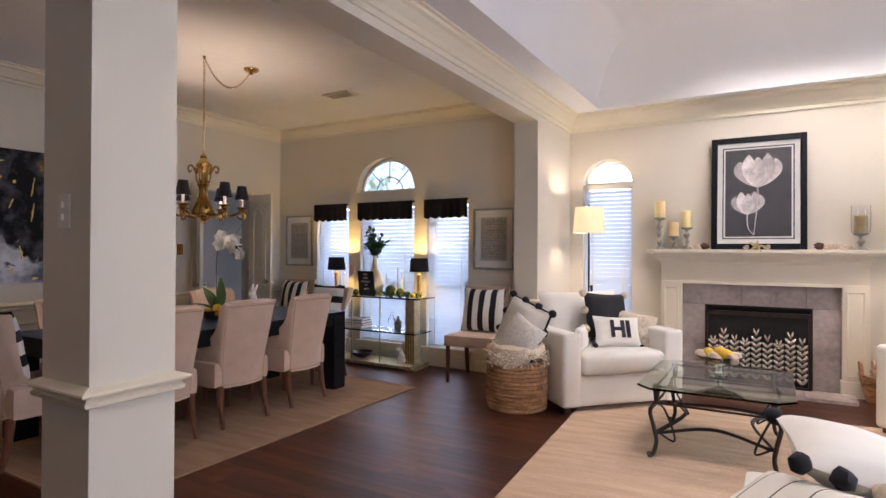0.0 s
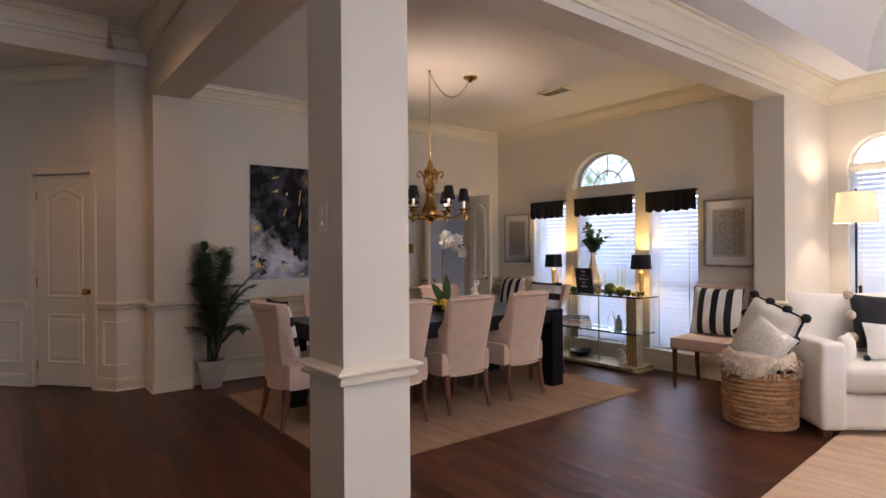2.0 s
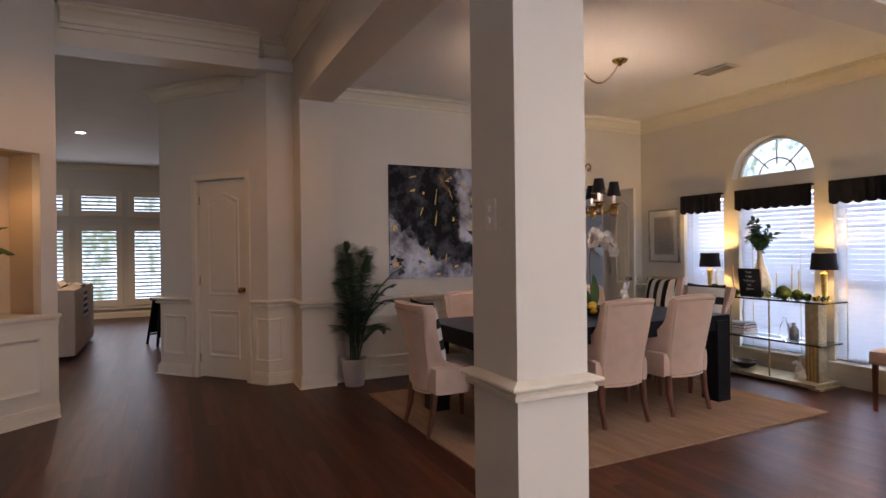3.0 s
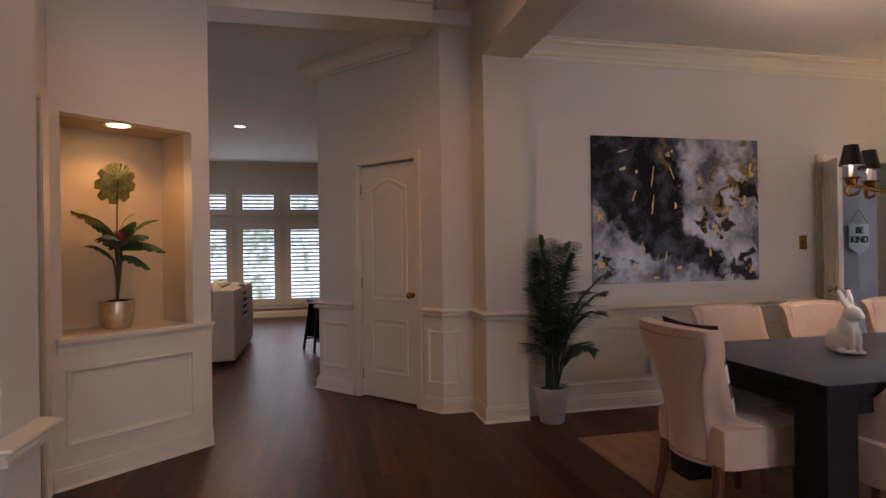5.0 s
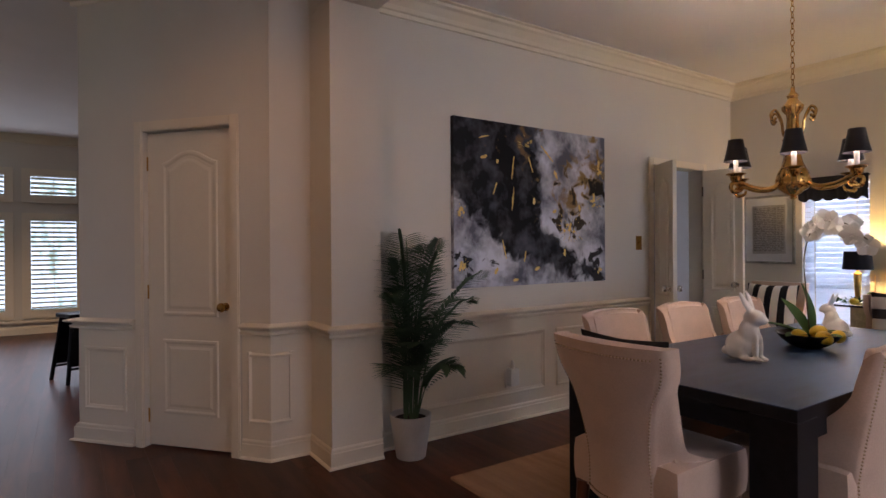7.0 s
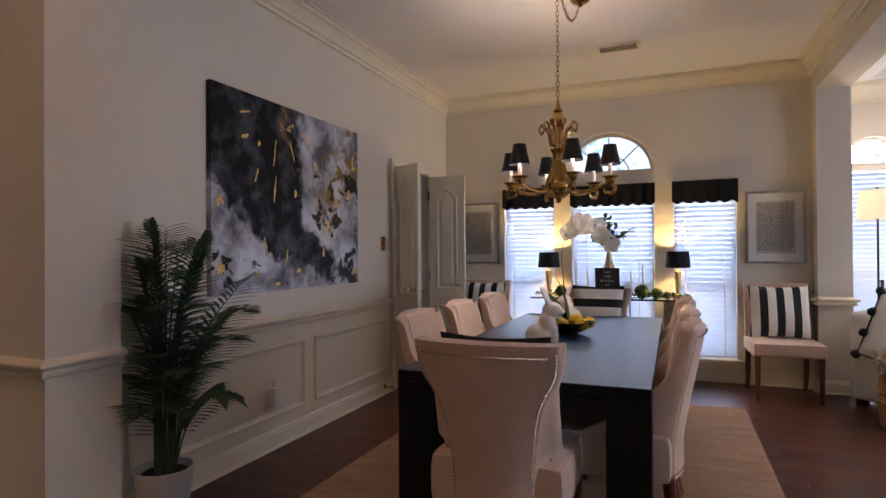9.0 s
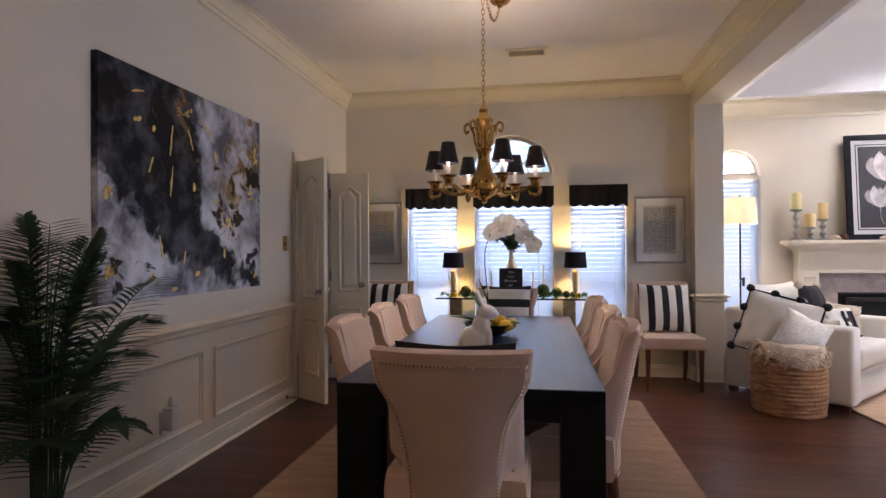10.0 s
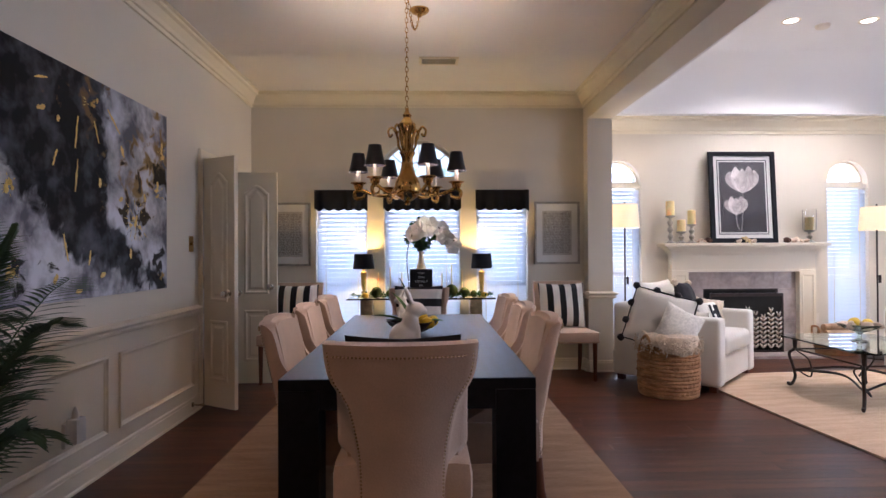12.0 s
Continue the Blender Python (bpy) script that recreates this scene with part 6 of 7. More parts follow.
def fireplace():
    top = empty("fireplace", 0.155, LY - 0.001, 0, label="white mantel fireplace with a grey marble surround", category="fireplace")
    top.matrix_basis = Matrix.Translation((0.155, LY - 0.001, 0)) @ Matrix.Diagonal((1, 1, 1.0231, 1))
    x = lambda v: v - 0.155
    for a, b in ((-0.72, -0.52), (0.83, 1.03)):
        part("mantel_leg", boxed(x(a), x(b), -0.13, 0, 0.0, 0.985, bevel=0.004), M_TRIM, top)
        part("plinth", boxed(x(a) - 0.012, x(b) + 0.012, -0.145, 0, 0.0, 0.14, bevel=0.005), M_TRIM, top)
        part("leg_panel", panel_frame(lambda s, o, z: (s, -0.13 - o, z), x(a) + 0.03, x(b) - 0.03, 0.18, 0.93, 0.018, 0.008), M_TRIM, top)
    part("frieze", boxed(x(-0.72), x(1.03), -0.12, 0, 0.985, 1.20, bevel=0.003), M_TRIM, top)
    bm = bmesh.new()
    for d, z0, z1 in ((0.012, 1.165, 1.195), (0.035, 1.195, 1.215), (0.055, 1.215, 1.24), (0.09, 1.24, 1.262)):
        box(bm, x(-0.72) - d, x(1.03) + d, -0.12 - d, 0, z0, z1, bevel=0.006)
    part("bed_moulding", bm, M_TRIM, top)
    part("mantel_shelf", boxed(x(-0.85), x(1.15), -0.235, 0, 1.262, 1.30, bevel=0.008), M_TRIM, top)
    part("frieze_moulding", boxed(x(-0.53), x(0.84), -0.135, -0.118, 0.962, 0.99, bevel=0.004), M_TRIM, top)
    tiles = []
    for i in range(5):
        a = -0.52 + i * 0.27
        tiles.append((a, a + 0.268, 0.76, 0.984))
    for a, b in ((-0.52, -0.31), (0.61, 0.83)):
        tiles += [(a, b, 0.0, 0.375), (a, b, 0.378, 0.757)]
    for k, (a, b, c, d) in enumerate(tiles):
        part("marble_tile", boxed(x(a), x(b), -0.055, 0, c, d, bevel=0.002), M_MARBLE, top, "grey veined marble tile" if k == 0 else "")
    bm = bmesh.new()
    box(bm, x(-0.31), x(0.61), -0.052, -0.004, 0.74, 0.759)
    box(bm, x(-0.31), x(-0.295), -0.052, -0.004, 0.0, 0.74)
    box(bm, x(0.595), x(0.61), -0.052, -0.004, 0.0, 0.74)
    part("firebox_frame", bm, M_IRON, top)
    part("firebox", boxed(x(-0.295), x(0.595), -0.02, -0.003, 0.035, 0.74), M_SOOT, top, "sooty black firebox")
    for i in range(4):
        a = -0.62 + i * 0.385
        part("hearth_slab", boxed(x(a), x(a + 0.382), -0.46, -0.147, 0.0, 0.03, bevel=0.002), M_MARBLE, top, "grey marble hearth slab" if i == 0 else "")


fireplace()


def fire_screen():
    top = empty("fire_screen", 0.15, LY - 0.18, 0.0315, label="black fire screen with rows of silver leaves", category="fire screen")
    bm = bmesh.new()
    for a, b, c, d in ((-0.44, -0.42, 0, 0.70), (0.42, 0.44, 0, 0.70), (-0.42, 0.42, 0, 0.02), (-0.42, 0.42, 0.66, 0.70)):
        box(bm, a, b, -0.012, 0.012, c, d)
    part("frame", bm, M_IRON, top)
    part("mesh_panel", boxed(-0.42, 0.42, 0.004, 0.008, 0.02, 0.66), M_SOOT, top, "black wire mesh")
    heights = (0.40, 0.48, 0.42, 0.40, 0.49, 0.44, 0.40, 0.48, 0.43)
    leafm = bmesh.new()
    for s in (1, -1):
        bmesh.ops.create_icosphere(leafm, subdivisions=2, radius=0.036, matrix=Matrix.Translation((s * 0.020, 0, 0)) @ Matrix.Rotation(radians(38 * s), 4, "Y") @ Matrix.Diagonal((0.5, 0.4, 1.05, 1)))
    first = None
    for k, h in enumerate(heights):
        xx = -0.37 + 0.0925 * k
        part("stem", tube(bmesh.new(), [(xx, -0.014, 0.02), (xx, -0.014, h)], 0.006, 6), M_IRON, top)
        z = 0.08
        while z < h:
            for s in (1,):
                if first is None:
                    first = part("metal_leaf", leafm, M_STEEL, top, "silver metal leaf", smooth=True)
                    ob = first
                else:
                    ob = new("metal_leaf", first.data)
                    ob.parent = top
                ob.location = (xx, -0.024, z)
            z += 0.052
        ob = new("metal_leaf", first.data)
        ob.parent = top
        ob.matrix_basis = Matrix.Translation((xx, -0.024, h + 0.02)) @ Matrix.Diagonal((0.6, 1, 1.2, 1))


fire_screen()


def tulip_picture():
    w, h = 0.405, 1.105
    top = empty("framed_picture", 0.157, LY - 0.135, 1.332, label="black framed tulip photograph leaning on the mantel", category="picture")
    top.matrix_basis = pose(0.157, LY - 0.135, 1.332, -3.5)
    bm = bmesh.new()
    for a, b, c, d in ((-w, -w + 0.055, 0, h), (w - 0.055, w, 0, h), (-w + 0.055, w - 0.055, 0, 0.055), (-w + 0.055, w - 0.055, h - 0.055, h)):
        box(bm, a, b, -0.022, 0.012, c, d, bevel=0.006)
    part("picture_frame", bm, M_TABLE, top)
    part("mount", boxed(-w + 0.05, w - 0.05, -0.004, 0.004, 0.05, h - 0.05), M_MAT, top)
    part("inner_line", panel_frame(lambda s, o, z: (s, -0.0045 - o, z), -w + 0.10, w - 0.10, 0.10, h - 0.10, 0.010, 0.002), M_BLACK, top)
    dark = mat("photo_ground", (0.042, 0.036, 0.042), 0.6, vary=0.35, scale=3)
    part("photograph", boxed(-w + 0.125, w - 0.125, -0.0065, -0.0045, 0.125, h - 0.125), dark, top, "dark photograph")
    petal = mat("photo_petal", (0.62, 0.55, 0.54), 0.6, vary=0.4, scale=7, fine=30)
    petals = [mat("photo_petal", c, 0.6, vary=0.45, scale=9, fine=30) for c in ((0.44, 0.38, 0.38), (0.58, 0.52, 0.51), (0.70, 0.64, 0.63))]
    for cx, zb, hi, wd in ((0.0, 0.60, 0.335, 0.19), (-0.085, 0.335, 0.235, 0.135)):
        for k, (o, tall) in enumerate(((-0.85, 0.80), (0.85, 0.84), (-0.42, 0.98), (0.48, 1.0), (0.02, 0.90))):
            left, right = [], []
            for i in range(13):
                u = i / 12
                c = cx + o * wd * (math.sin(u * 2.0) ** 0.8) * (0.72 + 0.28 * u)
                half_w = wd * 0.40 * math.sin(math.pi * u ** 0.85) ** 0.75 if 0 < i < 12 else 0.002
                left.append((c - half_w, zb + u * hi * tall))
                right.append((c + half_w, zb + u * hi * tall))
            part("petal", prism(bmesh.new(), left + right[::-1], "y", -0.0072 - 0.0004 * k - (0.002 if wd > 0.15 else 0), -0.0066), petals[k % 3], top)
        pts = [(cx, -0.0075, zb + 0.01), (cx + 0.005, -0.0075, zb - 0.12), (-0.03, -0.0075, 0.14)]
        part("stem", tube(bmesh.new(), spline(pts, 6), 0.010, 6, flat=0.15), petal, top)
    part("glazing", boxed(-w + 0.054, w - 0.054, -0.0135, -0.0115, 0.054, h - 0.054), M_GLASS, top).visible_shadow = False


tulip_picture()


def pillar_candle(x, h, r, candle, label="ivory pillar candle on a turned silver stand"):
    top = empty("candle_stand", x, LY - 0.12, 1.3305, label=label, category="candle stand", group="mantel candles")
    prof = [(r + 0.012, 0), (r + 0.012, 0.01), (r * 0.7, 0.02), (0.016, 0.04)]
    n = max(1, int((h - 0.08) / 0.07))
    for k in range(n):
        z = 0.045 + k * (h - 0.085) / n
        s = (h - 0.085) / n
        prof += [(0.017, z), (0.033, z + s * 0.35), (0.033, z + s * 0.55), (0.016, z + s * 0.85)]
    prof += [(0.018, h - 0.03), (r + 0.01, h - 0.012), (r + 0.012, h)]
    part("stand", lathe(bmesh.new(), prof, 24), M_PEWTER, top, smooth=True)
    part("candle", lathe(bmesh.new(), [(r, h + 0.0005), (r, h + candle - 0.006), (r - 0.008, h + candle), (0.004, h + candle - 0.008), (0.003, h + candle + 0.012)], 24), M_CANDLE, top, "ivory wax pillar", smooth=True)
    return top


pillar_candle(-0.735, 0.33, 0.050, 0.175)
pillar_candle(-0.60, 0.14, 0.049, 0.14)
pillar_candle(-0.475, 0.225, 0.046, 0.17)
hurricane = pillar_candle(0.965, 0.15, 0.049, 0.155, "ivory candle on a silver stand under a glass hurricane")
bm = lathe(bmesh.new(), [(0.070, 0.152), (0.074, 0.24), (0.074, 0.40)], 28)
bmesh.ops.delete(bm, geom=[f for f in bm.faces if len(f.verts) > 4], context="FACES_ONLY")
bmesh.ops.solidify(bm, geom=bm.faces[:], thickness=0.003)
part("hurricane_glass", bm, M_GLASS, hurricane, "clear glass cylinder", smooth=True)
M_SHELL = mat("seashell", (0.72, 0.56, 0.42), 0.45, vary=0.3, scale=30, bump=0.4)
M_STAR = mat("starfish", (0.62, 0.45, 0.22), 0.85, vary=0.3, scale=50, bump=0.9)
M_CONE = mat("pine_cone", (0.12, 0.05, 0.03), 0.8, vary=0.4, scale=50, bump=0.9)


def starfish(x, y, z, r, tilt, material=M_STAR):
    bm = bmesh.new()
    for k in range(5):
        a = k * math.tau / 5
        tube(bm, [(0, 0, 0.006), (r * 0.5 * math.cos(a), r * 0.5 * math.sin(a), 0.006), (r * math.cos(a), r * math.sin(a), 0.004)], [r * 0.26, r * 0.17, r * 0.05], 8, flat=0.55)
    return thing("starfish", bm, material, "dried starfish on the mantel shelf", "starfish", smooth=True, m=pose(x, y, z + r * 0.35, tilt, 0, 20))


starfish(0.15, LY - 0.20, 1.336, 0.075, 50)
starfish(-0.36, LY - 0.17, 1.336, 0.06, 30, M_SHELL)
starfish(0.80, LY - 0.17, 1.336, 0.07, 40, M_SHELL)
for x, s in ((0.06, 0.03), (0.235, 0.032), (-0.43, 0.025), (0.72, 0.04), (0.88, 0.03)):
    bm = bmesh.new()
    for k in range(14):
        t = k / 14
        ball(bm, s * (1 - 0.85 * t) * 0.7, (s * 1.9 * t - s * 0.6, 0.35 * s * math.sin(t * 22), s * 0.62 + 0.3 * s * math.cos(t * 22)), sub=1)
    thing("seashell", bm, M_SHELL, "spiral sea shell on the mantel shelf", "seashell", smooth=True, m=pose(x, LY - 0.19, 1.3305, 0, 0, 40 * s * 100))
for x in (-0.30, 0.655):
    thing("pine_cone", ball(bmesh.new(), 0.034, (0, 0, 0.03), (1.2, 1, 0.95), sub=3, rough=0.5, freq=70), M_CONE, "small dark pine cone on the mantel", "pine cone", m=Matrix.Translation((x, LY - 0.18, 1.3305)))


def floor_lamp(x, y, zs, r):
    top = empty("floor_lamp", x, y, 0.0, label="bronze floor lamp with a lit cream drum shade", category="floor lamp", group="lounge floor lamps")
    part("base", lathe(bmesh.new(), [(0.14, 0), (0.14, 0.012), (0.10, 0.022), (0.02, 0.035), (0.012, 0.06)], 28), M_IRON, top, smooth=True)
    part("pole", tube(bmesh.new(), [(0, 0, 0.05), (0, 0, zs + 0.20)], 0.009, 10), M_IRON, top, smooth=True)
    part("switch", tube(bmesh.new(), [(0.03, 0, 0.86), (0.03, 0, 0.95)], 0.014, 8), M_IRON, top)
    part("switch_arm", tube(bmesh.new(), [(0, 0, 0.93), (0.03, 0, 0.93)], 0.005, 6), M_IRON, top)
    bm = lathe(bmesh.new(), [(r, zs), (r * 0.86, zs + 0.27)], 40)
    bmesh.ops.delete(bm, geom=[f for f in bm.faces if len(f.verts) > 4], context="FACES_ONLY")
    bmesh.ops.solidify(bm, geom=bm.faces[:], thickness=0.002)
    part("shade", bm, M_SHADE, top, "cream linen drum shade", smooth=True)
    part("finial", ball(bmesh.new(), 0.012, (0, 0, zs + 0.285), (0.8, 0.8, 1.6)), M_IRON, top, smooth=True)
    for k in range(3):
        a = k * math.tau / 3
        part("spider_arm", tube(bmesh.new(), [(0, 0, zs + 0.24), (r * 0.87 * math.cos(a), r * 0.87 * math.sin(a), zs + 0.25)], 0.002, 5), M_IRON, top)


floor_lamp(-1.395, 6.15, 1.50, 0.165)
floor_lamp(1.50, 6.10, 1.46, 0.175)


def armchair(x, y, rz, label):
    """A wide slipcovered armchair; the sitter looks along -y."""
    top = empty("armchair", x, y, 0.0, rz, label=label, category="armchair", group="lounge armchairs")
    w, d = 0.565, 0.49

    def soft(x0, x1, y0, y1, z0, z1, bv=0.045, puff=0.0):
        bm = boxed(x0, x1, y0, y1, z0, z1)
        bmesh.ops.bevel(bm, geom=bm.edges[:], offset=bv, segments=4, profile=0.6, affect="EDGES")
        for v in bm.verts:
            if puff and v.co.z > z1 - 0.02:
                v.co.z += puff * max(0, 1 - ((v.co.x - (x0 + x1) / 2) / (x1 - x0) * 2) ** 2)
            v.co += Vector((noise.noise(v.co * 5 + Vector((x, 0, 0))), noise.noise(v.co * 5 + Vector((0, 9, 0))), noise.noise(v.co * 5))) * 0.005
        return bm
    part("seat_base", soft(-w, w, -d + 0.02, d, 0.05, 0.30), M_WHITE, top, smooth=True)
    for s in (-1, 1):
        a, b = sorted((s * w, s * (w - 0.17)))
        part("arm", soft(a, b, -d, d - 0.02, 0.05, 0.645, 0.04), M_WHITE, top, smooth=True)
    part("backrest", soft(-w, w, d - 0.22, d, 0.05, 0.74, 0.07), M_WHITE, top, smooth=True)
    part("seat_cushion", soft(-w + 0.175, w - 0.175, -d - 0.01, d - 0.2, 0.30, 0.47, 0.06, 0.03), M_WHITE, top, smooth=True)
    bm = pillow(0.82, 0.52, 0.22, 5)
    bmesh.ops.transform(bm, matrix=pose(0, d - 0.25, 0.68, -14), verts=bm.verts)
    part("back_cushion", bm, M_WHITE, top, smooth=True)
    for sx in (-1, 1):
        for sy in (-1, 1):
            part("foot", boxed(sx * (w - 0.06) - 0.03, sx * (w - 0.06) + 0.03, sy * (d - 0.07) - 0.03, sy * (d - 0.07) + 0.03, 0.0005, 0.052), M_LEG, top)
    return top


AX, AY, AR = -1.11, 5.30, 46.5
armchair(AX, AY, AR, "white slipcovered armchair piled with pillows")
armchair(1.66, 5.25, -46, "white slipcovered armchair beside the fireplace")


def on_chair(x, y, z, rx=0, ry=0, rz=0):
    return pose(AX, AY, 0, 0, 0, AR) @ pose(x, y, z, rx, ry, rz)


corners = [(a, b) for a in (-1, 1) for b in (-1, 1)]
cushion("black_pillow", on_chair(0.14, 0.02, 0.72, -16, 4, 2), 0.44, 0.42, 0.15, M_BLACK, "black pillow with cream pompoms on the armchair", 6,
        parts=[(-1, 0.95, M_SHAG, 0.035), (-1, 0.2, M_SHAG, 0.035), (-1, -0.6, M_SHAG, 0.035), (1, 0.95, M_SHAG, 0.035)])
hi = cushion("lettered_pillow", on_chair(0.11, -0.20, 0.605, -22, 3, -6), 0.43, 0.27, 0.13, M_WHITE, "white pillow lettered HI on the armchair", 7,
             parts=[(-1, -0.95, M_BLACK, 0.022), (1, -0.95, M_BLACK, 0.022)])
cu = bpy.data.curves.new("letters", "FONT")
cu.body, cu.size, cu.align_x, cu.align_y, cu.extrude, cu.offset = "HI", 0.20, "CENTER", "CENTER", 0.004, 0.007
cu.materials.append(M_BLACK)
ob = new("lettering", cu)
ob.parent = hi
ob.matrix_basis = pose(0.0, -0.068, 0.0, 90)
cushion("shag_pillow", on_chair(0.33, -0.12, 0.60, -18, 8, -42), 0.38, 0.32, 0.15, M_SHAG, "cream shaggy pillow against the chair arm", 8, fuzz=0.012)
cushion("small_pillow", on_chair(-0.26, -0.25, 0.575, -10, 0, 50), 0.26, 0.20, 0.09, M_WHITE, "small off-white pillow inside the chair arm", 9)
# grey throw over the back corner
bm = bmesh.new()
grid = []
for i in range(15):
    row = []
    for j in range(11):
        u, v = i / 14 - 0.5, j / 10 - 0.5
        p = Vector((0.36 + 0.30 * u, 0.28 + 0.42 * v, 0.76 - 0.9 * max(0, abs(v) - 0.28) - 0.5 * max(0, u) + 0.02 * math.sin(u * 26) + 0.015 * noise.noise(Vector((u * 9, v * 9, 2)))))
        row.append(bm.verts.new(p))
    grid.append(row)
for i in range(14):
    for j in range(10):
        bm.faces.new((grid[i][j], grid[i + 1][j], grid[i + 1][j + 1], grid[i][j + 1]))
bmesh.ops.solidify(bm, geom=bm.faces[:], thickness=0.012)
thing("throw_blanket", bm, M_GREY, "grey knitted throw over the armchair corner", "throw", smooth=True, m=on_chair(0, 0, 0.012))


def basket(x, y, r, h):
    top = empty("rope_basket", x, y, 0.0, label="woven seagrass basket with looped handles full of pillows", category="basket")
    rows = int(h / 0.031)
    for k in range(rows):
        z = 0.016 + k * 0.031
        rr = r * (0.93 + 0.10 * math.sin(math.pi * (0.15 + 0.75 * k / rows)))
        bm = bmesh.new()
        n = 72
        rings = []
        for i in range(n):
            a = i / n * math.tau
            tw = a * 34 + k * 1.7
            c = Vector((rr * math.cos(a), rr * math.sin(a), z))
            rad = 0.0165 * (1 + 0.26 * math.sin(tw))
            ring = [bm.verts.new(c + Vector((math.cos(a) * math.cos(q), math.sin(a) * math.cos(q), math.sin(q))) * rad * (1 + 0.10 * math.sin(tw + 2 * q))) for q in [j * math.tau / 7 for j in range(7)]]
            rings.append(ring)
        for i in range(n):
            p, q = rings[i], rings[(i + 1) % n]
            for j in range(7):
                bm.faces.new((p[j], p[(j + 1) % 7], q[(j + 1) % 7], q[j]))
        part("rope_coil", bm, M_ROPE, top, smooth=True)
    part("basket_floor", lathe(bmesh.new(), [(r * 0.95, 0.004), (r * 0.95, 0.02), (0.02, 0.02)], 24), M_ROPE, top)
    for a in (200, 20):
        m = Matrix.Rotation(radians(a), 4, "Z")
        pts = [m @ p for p in spline([(r * 0.98, -0.075, h - 0.14), (r * 1.03, -0.07, h - 0.02), (r * 1.02, 0, h + 0.085), (r * 1.03, 0.07, h - 0.02), (r * 0.98, 0.075, h - 0.14)], 8)]
        part("handle", tube(bmesh.new(), pts, 0.014, 8), M_ROPE, top, smooth=True)


BX, BY = -1.565, 4.62
basket(BX, BY, 0.235, 0.43)
bm = bmesh.new()
grid = []
for i in range(48):
    a = i / 48 * math.tau
    row = []
    for j in range(9):
        t = j / 8
        rr = 0.12 + 0.15 * t if t < 0.75 else 0.235 + 0.025 * (t - 0.75) * 4
        z = 0.44 + 0.075 * math.sin(math.pi * t) + 0.02 * noise.noise(Vector((math.cos(a) * 3, math.sin(a) * 3, t * 4))) - (0.09 * (t - 0.75) * 4 * (0.6 + 0.5 * math.sin(a * 3)) if t > 0.75 else 0)
        row.append(bm.verts.new((rr * math.cos(a), rr * math.sin(a), z + 0.02)))
    grid.append(row)
for i in range(48):
    for j in range(8):
        bm.faces.new((grid[i][j], grid[(i + 1) % 48][j], grid[(i + 1) % 48][j + 1], grid[i][j + 1]))
random.seed(31)
for k in range(420):
    a = random.uniform(0, math.tau)
    p = Vector((0.262 * math.cos(a), 0.262 * math.sin(a), 0.43 + random.uniform(-0.05, 0.06)))
    tube(bm, [p, p + Vector((0.012 * math.cos(a), 0.012 * math.sin(a), random.uniform(-0.022, 0.012))) + Vector((random.uniform(-0.014, 0.014), random.uniform(-0.014, 0.014), 0))], 0.0055, 4)
thing("knit_blanket", bm, M_SHAG, "cream fringed blanket spilling over the basket rim", "blanket", smooth=True, m=Matrix.Translation((BX, BY, 0)))
edge_pom = [(-1, 1), (-1, 0.33), (-1, -0.33), (-1, -1), (-0.33, 1), (0.33, 1), (1, 1), (1, 0.3)]
cushion("pompom_pillow", pose(BX - 0.02, BY + 0.13, 0.625, -18, 14, -30), 0.54, 0.50, 0.17, M_WHITE, "large off-white pillow edged with black pompoms", 12, parts=[(a, b, M_BLACK, 0.033) for a, b in edge_pom], piping=M_BLACK)
cushion("sequin_pillow", pose(BX + 0.06, BY - 0.09, 0.585, -24, 28, -14), 0.34, 0.34, 0.12, M_SEQUIN, "silvery textured pillow in the basket", 13, fuzz=0.004)


